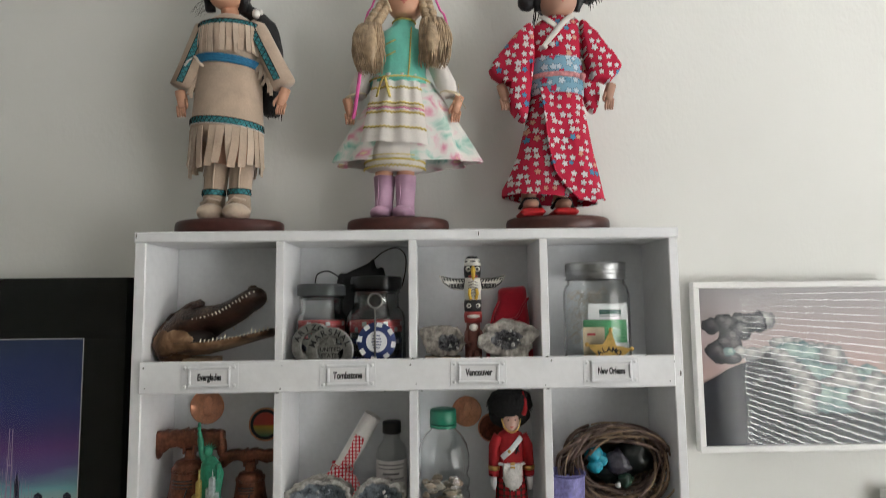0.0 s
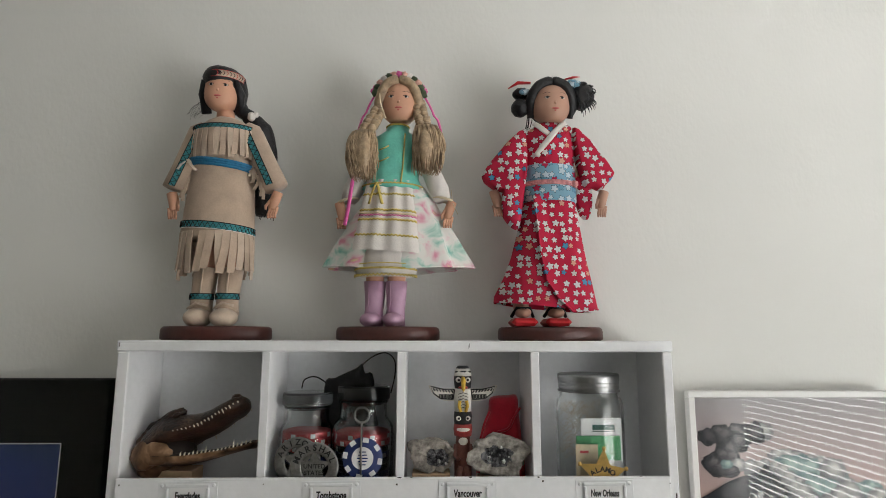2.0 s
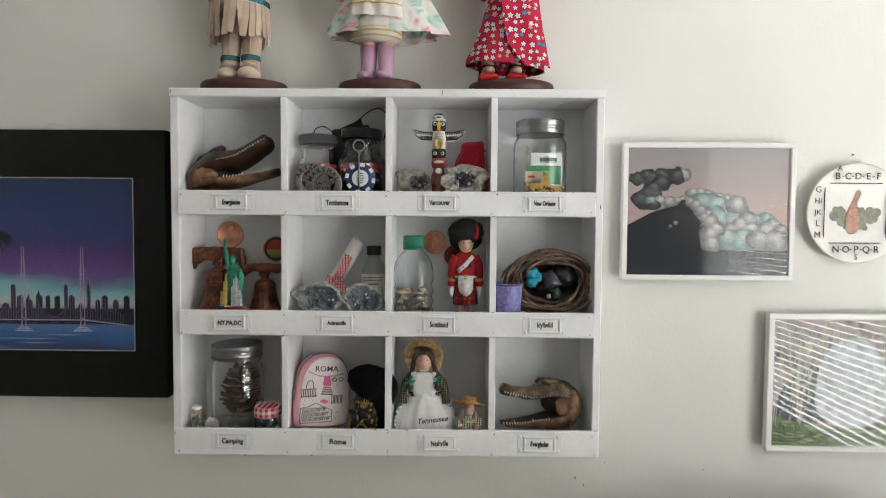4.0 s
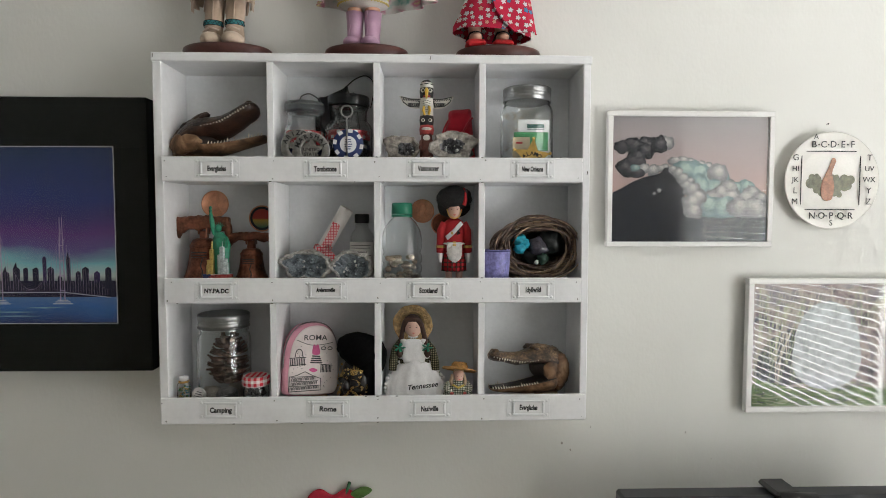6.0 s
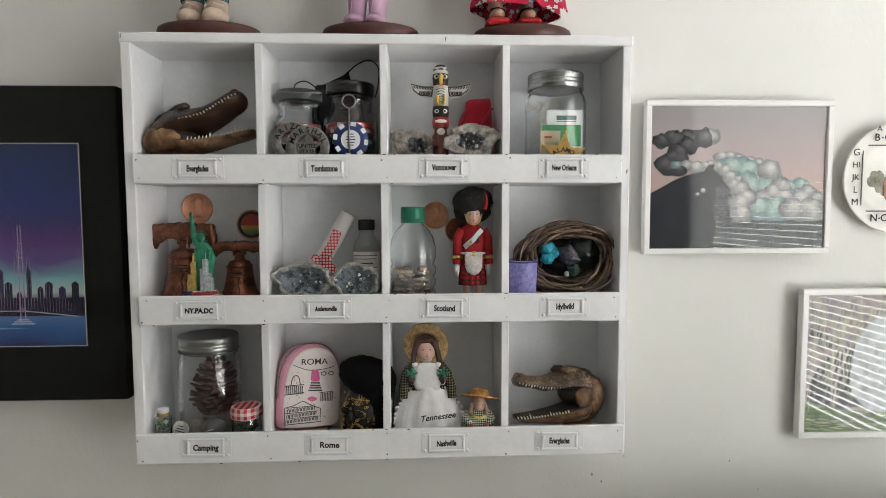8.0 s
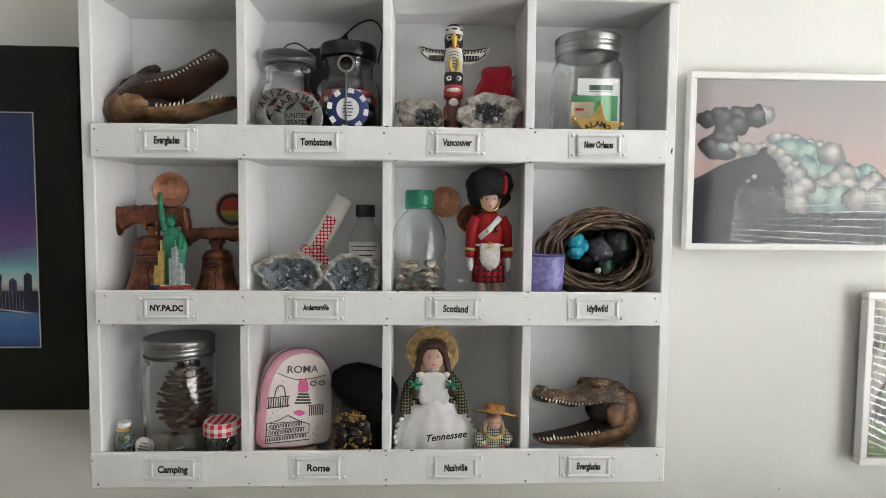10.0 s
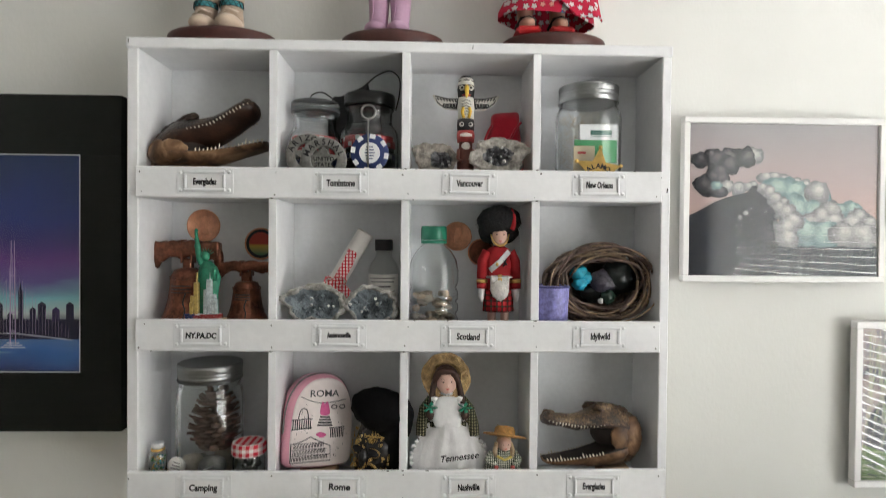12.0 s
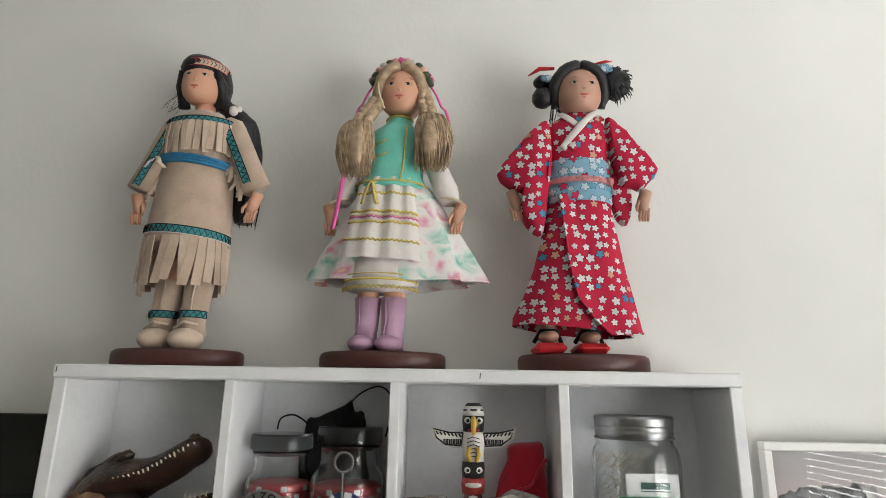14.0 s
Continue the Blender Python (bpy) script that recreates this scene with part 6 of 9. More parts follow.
def reptile_head(at, flip, length, up, low, roll, turn, hide, label, gap=0.0, chin=1.0, crown=1.0):
    """A dried toothy reptile-head souvenir, jaws apart; snout along +x, jaw hinge at the origin."""
    top = thing("reptile_head_souvenir", at, label, "souvenir head", "dried heads in the cabinet")
    top.rotation_euler = (0, 0, radians(turn))
    rngs = random.Random(31)
    sx = -1 if flip else 1

    def jaw(name, secs, rx, ry, dz0, low_from, mats, teeth_down):
        b = Build()
        tf = Matrix.Diagonal((sx, 1, 1, 1)) @ pose(0, 0, dz0, rx, -ry, 0)
        b.tf = tf
        rr = []
        for s, w, ht, hb, dz in secs:
            ring = []
            ht *= crown if teeth_down else 1
            for k in range(28):
                a = 2 * math.pi * k / 28
                c, sn = math.cos(a), math.sin(a)
                bump = 1 + 0.06 * noise.noise((s * 11, 4 * c, 4 * sn)) + 0.05 * noise.noise((s * 26, 9 * c, 9 * sn))
                ring.append((s * length, w * length * (abs(c) ** 0.75) * (1 if c > 0 else -1) * bump, length * (dz + (ht if sn > 0 else hb) * sn * bump)))
            rr.append(ring)
        b.rings(rr)
        for fi in range(len(secs) * 28 - 28):
            k = fi % 28
            if (14 <= k < 28) == teeth_down:
                b.m[fi] = 1
            elif not teeth_down and 3 < k < 10:
                b.m[fi] = 1
        if teeth_down:
            b.mi = 0
            for s in (-1, 1):
                b.ball((0.30 * length, s * 0.12 * length, 0.250 * crown * length), 0.15 * length, 0.07 * length, 0.055 * length, 18, 12, 0.25, 3)
                b.ball((0.14 * length, s * 0.11 * length, 0.245 * crown * length), 0.14 * length, 0.09 * length, 0.05 * length, 18, 12, 0.3, 4)
                b.ball((0.94 * length, s * 0.05 * length, 0.095 * crown * length), 0.055 * length, 0.045 * length, 0.045 * length, 14, 10, 0.2, 3)
            b.mi = 1
            for s in (-1, 1):
                b.ball((0.37 * length, s * 0.175 * length, 0.215 * crown * length), 0.04 * length, 0.022 * length, 0.022 * length, 12, 8)
        ob = part(name, b, mats, top)
        for side in (-1, 1):
            for i in range(18):
                s = 0.34 + 0.63 * i / 17
                for q in range(len(secs) - 1):
                    if secs[q][0] <= s <= secs[q + 1][0]:
                        t = (s - secs[q][0]) / (secs[q + 1][0] - secs[q][0])
                        w = secs[q][1] * (1 - t) + secs[q + 1][1] * t
                        dz = secs[q][4] * (1 - t) + secs[q + 1][4] * t
                ln = length * rngs.uniform(0.014, 0.040) * (1.9 if i in (5, 6, 13) else 1)
                d = -1 if teeth_down else 1
                x, y = s * length, side * w * length * 0.96
                tb = Build()
                tb.tf = tf
                z = length * dz
                tb.tube([(x, y, z), (x + 0.0004, y * 1.01, z + d * ln * 0.6), (x + 0.001, y, z + d * ln)], [0.0012, 0.0009, 0.0002], 6)
                part("tooth", tb, TOOTH, ob)
        return ob

    jaw("upper_jaw", [(-0.14, 0.10, 0.10, 0.10, 0.03), (-0.08, 0.19, 0.19, 0.12, 0.03), (0.04, 0.245, 0.235, 0.09, 0.035), (0.18, 0.25, 0.28, 0.06, 0.04), (0.30, 0.235, 0.29, 0.05, 0.03), (0.36, 0.215, 0.245, 0.05, 0.025), (0.44, 0.195, 0.205, 0.048, 0.01), (0.52, 0.175, 0.180, 0.05, -0.005), (0.60, 0.165, 0.158, 0.055, -0.015), (0.70, 0.158, 0.138, 0.05, -0.012), (0.80, 0.152, 0.122, 0.045, 0.0), (0.88, 0.150, 0.118, 0.05, 0.0), (0.94, 0.135, 0.120, 0.05, 0.005), (0.99, 0.10, 0.09, 0.05, 0.015), (1.02, 0.05, 0.035, 0.03, 0.03)], roll, up, gap, 14, [hide, PALATE], True)
    jaw("lower_jaw", [(-0.13, 0.10, 0.05, 0.06, 0.02), (-0.06, 0.20, 0.05, 0.09, 0.0), (0.1, 0.24, 0.04, 0.135 * chin, -0.015), (0.3, 0.215, 0.03, 0.12 * chin, -0.03), (0.5, 0.17, 0.028, 0.092 * chin, -0.025), (0.7, 0.145, 0.026, 0.062 * chin, -0.01), (0.88, 0.135, 0.026, 0.045 * chin, 0.01), (0.97, 0.10, 0.026, 0.05, 0.03), (1.0, 0.05, 0.018, 0.03, 0.04)], roll * 0.4, low, 0.0, 14, [HIDE_L, MOUTH], False)
    for s in (-1, 1):
        b = Build()
        b.tf = Matrix.Diagonal((sx, 1, 1, 1))
        b.ball((0.09 * length - gap * 0.1, s * 0.200 * length, 0.055 * length + gap * 0.4), 0.17 * length, 0.036 * length, 0.105 * length + gap * 0.5, 26, 16, 0.12, 2.2)
        b.ball((-0.02 * length, s * 0.185 * length, 0.03 * length + gap * 0.5), 0.14 * length, 0.06 * length, 0.13 * length + gap * 0.7, 20, 14, 0.15, 2.5)
        part("cheek_skin", b, HIDE_L, top, "tan smooth skin stretched over the jaw hinge")
    b = Build()
    b.tf = Matrix.Diagonal((sx, 1, 1, 1))
    b.ball((0.17 * length, 0, 0.05 * length + gap * 0.5), 0.21 * length, 0.19 * length, 0.12 * length + gap * 0.35, 16, 10)
    part("throat", b, MOUTH, top)
    b = Build()
    b.tf = Matrix.Diagonal((sx, 1, 1, 1))
    b.ball((-0.03 * length, 0, 0.01 * length), 0.17 * length, 0.215 * length, 0.25 * length, 24, 16, 0.12, 3)
    part("neck", b, HIDE_L, top, "patterned brown neck skin")
    return top


def lid(b, r, z0, z1, ribs=60):
    b.lathe([(r * 0.90, z0 + 0.001), (r * 0.985, z0), (r, z0 + 0.001), (r, z0 + 0.002)], 48, caps=(True, False))
    b.lathe([(r * 0.955, z0 + 0.002), (r * 0.965, z0 + 0.0045), (r * 0.985, z0 + 0.006), (r * 0.965, z0 + 0.0075), (r * 0.965, z0 + 0.009), (r * 0.985, z0 + 0.0105), (r * 0.97, z0 + 0.0125)], 64, caps=(False, False))
    b.lathe([(r * 0.975, z0 + 0.0125), (r * 0.985, z0 + 0.0135), (r * 0.985, z1 - 0.003)], ribs * 4, caps=(False, False), waves=ribs * 2, wave=0.004)
    b.lathe([(r, z1 - 0.003), (r * 0.985, z1 - 0.0008), (r * 0.95, z1), (r * 0.90, z1 - 0.0006), (r * 0.0, z1 - 0.0006)], 48, caps=(False, False))


def glass_jar(name, x, y, z, r, h, neck, lid_h, glass, label):
    j = thing(name, (x, y, z), label, "jar")
    b = Build()
    b.shell([(r * 0.8, 0.0), (r * 0.95, 0.002), (r * 0.99, 0.006), (r, 0.012), (r, h * 0.70), (r * 0.985, h * 0.745), (r * 0.94, h * 0.785), (r * 0.87, h * 0.812), (neck * 0.99, h * 0.825), (neck * 0.97, h * 0.84), (neck * 0.97, h - 0.004)], 0.0030, 64)
    g = part("glass_body", b, glass, j)
    g.visible_shadow = False
    b = Build()
    lid(b, neck * 1.035, h - lid_h, h)
    part("lid", b, STEEL, j, "ribbed silver screw lid")
    return j


# Everglades, upper: dark dried head
reptile_head((0.036, 0.042, 1.6175), False, 0.124, 29.5, 6, -26, -6, HIDE, "dark brown reptile head souvenir with jaws wide open", 0.0, 0.7, 0.86)
riser(0.060, 0.050, F1, 0.045, 0.035, 0.0285)

# Tombstone: two lidded jars with gaming chips, badges, black face covering
for x, y, r, neck, h, rim_l, chips in ((0.2125, 0.050, 0.0335, 0.0268, 0.1185, 0.0308, 0), (0.2825, 0.043, 0.0372, 0.0290, 0.127, 0.0325, 1)):
    j = thing("lidded_jar", (x, y, F1), "clear glass jar with dark glass lid holding gaming chips", "jar", "lidded chip jars")
    b = Build()
    b.shell([(r * 0.85, 0), (r, 0.006), (r, h * 0.54), (r * 0.985, h * 0.60), (r * 0.94, h * 0.645), (neck * 1.06, h * 0.685), (neck, h * 0.705), (neck * 0.985, h * 0.75), (neck * 0.985, h * 0.83), (neck * 1.05, h * 0.845), (neck * 1.05, h * 0.865)], 0.0026)
    g = part("glass_body", b, JARGLASS, j)
    g.visible_shadow = False
    b = Build()
    b.lathe([(neck * 0.88, h * 0.83), (neck * 0.90, h * 0.873), (rim_l * 0.99, h * 0.875), (rim_l, h * 0.885), (rim_l, h * 0.975), (rim_l * 0.97, h * 0.995), (rim_l * 0.90, h), (0.0005, h * 0.985)], 56)
    part("lid", b, SMOKE, j, "dark smoked glass lid")
    for k in range(9):
        b = Build()
        z0 = 0.008 + 0.0072 * k
        b.lathe([(r * 0.86, z0), (r * 0.88, z0 + 0.001), (r * 0.88, z0 + 0.0058), (r * 0.86, z0 + 0.0068)], 32)
        part("chip", b, (CAPB, CAPB, CHIPB, CAPB, CAPB, CHIPB, CAPB, CHIPR, CHIPR)[k] if chips else (CAPB, CHIPB, CAPB, CAPB, CHIPB, CAPB, CHIPR, CHIPR, CHIPR)[k], j)
        for q in range(8):
            a = 2 * math.pi * q / 8 + k * 0.35
            if 3.0 < a % 6.283 < 6.4 and k > 4:
                bb = Build()
                bb.tf = pose(0, 0, 0, 0, 0, math.degrees(a))
                bb.box(r * 0.86, -0.0028, z0 + 0.001, r * 0.889, 0.0028, z0 + 0.0058, c=0.0002)
                part("chip_edge_mark", bb, CHIPW, j)

ch = thing("gaming_chip", (0.287, 0.0008, 1.5995), "blue gaming chip with white edge marks leaning before the jar", "gaming chip")
b = Build()
b.tf = pose(0, 0.0036, 0.022, 90, 0, 0)
b.lathe([(0.0225, 0), (0.023, 0.0005), (0.023, 0.0022), (0.0225, 0.0027), (0, 0.0027)], 40, caps=(True, False))
part("disc", b, CHIPB, ch)
for q in range(8):
    b = Build()
    b.tf = pose(0, 0.0008, 0.022, 0, 360 / 8 * q + 10, 0)
    b.box(0.0175, 0, -0.0035, 0.0228, 0.0005, 0.0035, c=0.0001)
    part("edge_mark", b, CHIPW, ch)
b = Build()
b.disc(0, 0.022, 0.0125, 0.0004, 0.0009, 28)
part("centre_label", b, CHIPW, ch)
b = Build()
for k in range(5):
    b.box(-0.006 + 0.001 * abs(k - 2), 0.0, 0.0145 + 0.0035 * k, 0.006 - 0.001 * abs(k - 2), 0.0004, 0.0157 + 0.0035 * k, c=0.0001)
part("printed_bar", b, CHIPB, ch)
solid("chip_riser", B(-0.02, 0, 0, 0.02, 0.004, 0.0258, c=0.0004), PINE, (0.287, 0.0006, F1), "thin pine strip propping up the chip", "wood block")
sp = thing("keepsake_spoon", (0.2855, -0.0002, 1.604), "thin silver souvenir stick with a ring top", "souvenir")
b = Build()
b.tube([(0, 0, 0), (0, 0, 0.058)], 0.0011, 8)
part("stem", b, SILVER, sp)
b = Build()
b.tube([(0.0085 * math.cos(a), 0, 0.066 + 0.0085 * math.sin(a)) for a in [6.283 * k / 24 for k in range(25)]], 0.0012, 7)
part("ring", b, SILVER, sp)


def star_pts(x, z, r, r2, n=5, turn=90):
    return [(x + (r if k % 2 == 0 else r2) * math.cos(radians(turn + 180 / n * k)), z + (r if k % 2 == 0 else r2) * math.sin(radians(turn + 180 / n * k))) for k in range(2 * n)]


def arc_words(b, word, x, z, r, a0, a1, size, y):
    for i, chh in enumerate(word):
        a = radians(a0 + (a1 - a0) * i / (len(word) - 1))
        b.words(chh, size, x + r * math.cos(a), z + r * math.sin(a), y, turn=math.degrees(a) - 90, bold=0.0002)


for x, z, r, word, y, ctr in ((0.212, 1.618, 0.0265, "ARIZONA", 0.0075, "STAR"), (0.2325, 1.612, 0.0275, "MARSHAL", 0.0025, "UNITED")):
    bd = thing("lawman_badge", (x, y, F1), "round silver badge with a star and raised black lettering", "badge", "silver badges")
    dz = z - F1
    b = Build()
    ring = []
    for rr, yy in ((r, 0.0), (r, 0.0018), (r * 0.96, 0.0024), (r * 0.6, 0.0024), (r * 0.56, 0.0018), (r * 0.56, 0.0), (r, 0.0)):
        ring.append([(rr * math.cos(a), -yy, dz + rr * math.sin(a)) for a in [6.283 * k / 48 for k in range(48)]])
    b.rings(ring, caps=(False, False))
    b.slab(star_pts(0, dz, r * 0.72, r * 0.33), -0.0022, -0.0004)
    part("disc", b, SILVER, bd)
    b = Build()
    b.box(-0.01, -0.0016, 0.0, 0.01, -0.0002, dz - r * 0.5, c=0.0004)
    part("foot", b, SILVER, bd)
    b = Build()
    arc_words(b, word, 0, dz, r * 0.78, 158, 22, r * 0.36, -0.0026)
    if ctr == "UNITED":
        b.words("UNITED", r * 0.25, 0, dz + r * 0.04, -0.0025, bold=0.0001).words("STATES", r * 0.25, 0, dz - r * 0.22, -0.0025, bold=0.0001)
    part("lettering", b, INK, bd)
fc = thing("face_covering", (0.262, 0.062, F1), "black cloth face covering tucked behind the jar lids", "face mask")
b = Build()
pillow(b, rounded([(-0.03, 0.02), (-0.034, 0.122), (-0.02, 0.134), (0.006, 0.146), (0.014, 0.152), (0.018, 0.140), (0.03, 0.13), (0.034, 0.02)], 4), 0.012, 0.005)
part("cloth", b, BLACK, fc)
part("ear_loop", Build().tube(smooth_path([(0.010, 0.010, 0.146), (0.026, 0.008, 0.160), (0.044, 0.006, 0.166), (0.056, 0.006, 0.157), (0.057, 0.006, 0.138), (0.052, 0.008, 0.115)], 6), 0.0009, 6), BLACK, fc)
part("ear_loop", Build().tube(smooth_path([(-0.062, 0.008, 0.121), (-0.058, 0.004, 0.132), (-0.045, 0.002, 0.136), (-0.033, 0.004, 0.130), (-0.026, 0.008, 0.122)], 6), 0.0009, 6), BLACK, fc)

# Vancouver: totem, rocks, pouch
b = Build()
b.mi = 3
b.loft([(0, 0, 0, 0.0105, 0.0105), (0, 0, 0.028, 0.0105, 0.0105), (0, 0, 0.05, 0.0108, 0.0108), (0, 0, 0.062, 0.0085, 0.009), (0, 0, 0.07, 0.0085, 0.009)], 18)
for s in (-1, 1):
    b.tube([(s * 0.008, -0.003, 0.058), (s * 0.0105, -0.007, 0.045), (s * 0.005, -0.0115, 0.042)], [0.003, 0.0033, 0.0022], 8)
    b.tube([(s * 0.006, -0.006, 0.0), (s * 0.0065, -0.009, 0.02), (s * 0.0035, -0.010, 0.034)], [0.004, 0.0042, 0.003], 8)
b.mi = 0
b.ball((0, -0.0045, 0.062), 0.0062, 0.006, 0.0075, 14, 9)
b.mi = 2
b.loft([(0, 0, 0.068, 0.0105, 0.0105), (0, 0, 0.076, 0.0115, 0.0115), (0, 0, 0.082, 0.0105, 0.011)], 18)
b.mi = 0
b.ball((0, -0.0065, 0.076), 0.0085, 0.0062, 0.0035, 14, 8)
b.mi = 1
b.loft([(0, 0, 0.082, 0.0105, 0.0105), (0, 0, 0.09, 0.0112, 0.0112), (0, 0, 0.0965, 0.0105, 0.0105)], 18)
for s in (-1, 1):
    b.mi = 0
    b.ball((s * 0.0052, -0.0085, 0.0892), 0.0036, 0.003, 0.003, 12, 8)
    b.mi = 1
    b.ball((s * 0.0052, -0.0112, 0.0892), 0.0015, 0.001, 0.0015, 8, 6)
b.mi = 0
b.loft([(0, 0, 0.0965, 0.0102, 0.0102), (0, 0, 0.118, 0.0106, 0.0102), (0, 0, 0.124, 0.0095, 0.0098)], 18)
b.mi = 4
for s in (-1, 1):
    b.tube([(s * 0.003, -0.010, 0.097), (s * 0.005, -0.0112, 0.104), (s * 0.004, -0.0105, 0.110)], 0.002, 7)
b.mi = 1
for k in range(6):
    b.tube([(-0.006, -0.0092, 0.100 + 0.0035 * k), (0, -0.0108, 0.102 + 0.0035 * k), (0.006, -0.0092, 0.100 + 0.0035 * k)], 0.0004, 5)
b.mi = 1
b.loft([(0, 0, 0.124, 0.0098, 0.010), (0, 0, 0.134, 0.011, 0.011), (0, 0, 0.139, 0.0105, 0.0105)], 18)
b.mi = 0
b.loft([(0, 0, 0.139, 0.0108, 0.0108), (0, 0, 0.145, 0.010, 0.0102), (0, 0, 0.148, 0.0085, 0.0088)], 18)
b.mi = 1
b.loft([(0, 0, 0.148, 0.0088, 0.009), (0, 0, 0.151, 0.006, 0.0065)], 14)
b.tube([(-0.0095, -0.005, 0.144), (0, -0.0108, 0.1445), (0.0095, -0.005, 0.144)], 0.001, 6)
for s in (-1, 1):
    b.mi = 0
    b.ball((s * 0.0055, -0.0085, 0.1345), 0.0037, 0.0032, 0.0033, 12, 8)
    b.mi = 1
    b.ball((s * 0.0055, -0.0114, 0.1345), 0.0016, 0.001, 0.0016, 8, 6)
b.mi = 2
b.ball((0, -0.009, 0.1255), 0.006, 0.004, 0.002, 12, 8)
b.mi = 4
b.tube([(0, -0.010, 0.137), (0, -0.0155, 0.132), (0, -0.0155, 0.124), (0, -0.0135, 0.121)], [0.0024, 0.003, 0.0022, 0.0006], 9)
for s in (-1, 1):
    b.mi = 0
    b.slab(rounded([(s * 0.009, 0.110), (s * 0.009, 0.123), (s * 0.024, 0.1235), (s * 0.041, 0.1275), (s * 0.0405, 0.123), (s * 0.036, 0.1165), (s * 0.028, 0.111), (s * 0.018, 0.1085)], 4), -0.0012, 0.0012)
    b.mi = 1
    edge = [(s * 0.010, -0.0015, 0.1225), (s * 0.024, -0.0015, 0.1228), (s * 0.0395, -0.0015, 0.1262), (s * 0.036, -0.0015, 0.118), (s * 0.027, -0.0015, 0.1115), (s * 0.012, -0.0015, 0.1105)]
    b.tube(edge + [edge[0]], 0.0008, 5)
    for k in range(5):
        x = 0.0125 + 0.0035 * k
        b.tube([(s * x, -0.0015, 0.1120), (s * (x + 0.002), -0.0015, 0.1120), (s * (x + 0.002), -0.0015, 0.1165), (s * x, -0.0015, 0.1165), (s * x, -0.0015, 0.1120)], 0.0007, 4)
    for k in range(7):
        x = 0.012 + 0.0037 * k
        b.tube([(s * x, -0.0015, 0.1185 + 0.0004 * k), (s * (x + 0.0022), -0.0015, 0.1215 + 0.0004 * k)], 0.0008, 4)
solid("totem_pole_figurine", b, [TOTW, TOTB, TOTR, TOTN, TOTY], (0.4045, 0.036, F1), "painted miniature totem pole with spread white wings", "figurine")


def geode(name, x, y, z, rx, ry, rz, seed, label, rind=STONE, core=CRYST, dark=0.55, at=(0.0, 0.0), band=None):
    """A broken nodule whose flat face shows a hollow lined with crystals."""
    g = thing(name, (x, y, z), label, "geode", "geode halves in the cabinet")
    b = Build()
    rngs = random.Random(seed)
    n, rr = 40, []
    for q in range(9):
        t = q / 8
        ring = []
        for j in range(n):
            a = 6.283 * j / n
            k = (1 + 0.30 * noise.fractal((1.5 * math.cos(a) + seed, 1.5 * math.sin(a), 2 * t), 1.0, 2.0, 5)) * math.sqrt(max(0.0, 1 - t ** 2.2)) if q < 8 else 0.05
            ring.append((rx * k * math.cos(a), ry * t * 1.3 - 0.004 * noise.noise((4 * math.cos(a), 4 * math.sin(a), seed)) + 0.003 * t * noise.noise((7 * math.cos(a), 7 * math.sin(a), 6 * t + seed)), rz + rz * k * math.sin(a)))
        rr.append(ring)
    b.rings(rr, caps=(False, True))
    part("rind", b, rind, g)
    b = Build()
    rr2 = [rr[0]]
    for k, dy in ((0.92, -0.002), (0.82, -0.001), (dark + 0.12, 0.001), (dark, 0.004), (dark * 0.6, 0.010), (0.04, 0.012)):
        ring = []
        for j, p in enumerate(rr[0]):
            w = 1 + 0.10 * noise.noise((2.5 * math.cos(6.283 * j / n), 2.5 * math.sin(6.283 * j / n), k * 6 + seed * 2.0))
            ox, oz = at[0] * rx * (1 - k), at[1] * rz * (1 - k)
            ring.append((p[0] * k * w + ox, p[1] + dy, rz + (p[2] - rz) * k * w + oz))
        rr2.append(ring)
    b.mi = 0
    b.rings(rr2[:4], caps=(False, False))
    b.mi = 1
    b.rings(rr2[3:], caps=(False, True))
    for k in range(46):
        a, q = rngs.uniform(0, 6.28), rngs.uniform(0.15, dark + 0.08)
        cx, cz = q * rx * math.cos(a) + at[0] * rx * (1 - q), rz + q * rz * math.sin(a) + at[1] * rz * (1 - q)
        s = rngs.uniform(0.0012, 0.0030)
        y0 = 0.008 - 0.008 * (q / dark)
        b.mi = 1 if rngs.random() < 0.93 else 2
        tip = (cx + rngs.uniform(-1, 1) * s, y0 - s * 1.1, cz + rngs.uniform(-1, 1) * s)
        b.add([(cx + s * math.cos(6.283 * i / 5), y0 + 0.002, cz + s * math.sin(6.283 * i / 5)) for i in range(5)] + [tip], [[i, (i + 1) % 5, 5] for i in range(5)])
    part("crystal_face", b, [band or STONE, core, WHITEQ], g)
    return g


BAND = mat("pale_geode_band", (0.36, 0.35, 0.33), 0.7, 0.6, 160, 1.0, 300, tint=(0.10, 0.095, 0.085))
GREYC = mat("grey_crystal", (0.20, 0.20, 0.21), 0.25, 0.5, 160, 1.0, 500, tint=(0.03, 0.03, 0.035))
geode("geode", 0.366, 0.024, 1.5998, 0.029, 0.026, 0.0195, 3, "rough grey geode half with a dark hollow", STONE_D, GREYC, 0.40, (0.5, -0.2), STONE_D)
geode("geode", 0.446, 0.012, 1.5968, 0.0335, 0.030, 0.0245, 5, "pale grey geode half with small dark hollow", STONE, GREYC, 0.38, (-0.15, 0.0))
riser(0.366, 0.036, F1, 0.045, 0.03, 0.0266)
riser(0.446, 0.026, F1, 0.05, 0.028, 0.0236)
po = thing("drawstring_pouch", (0.4535, 0.064, F1), "red felt drawstring pouch standing at the back", "pouch")
b = Build()
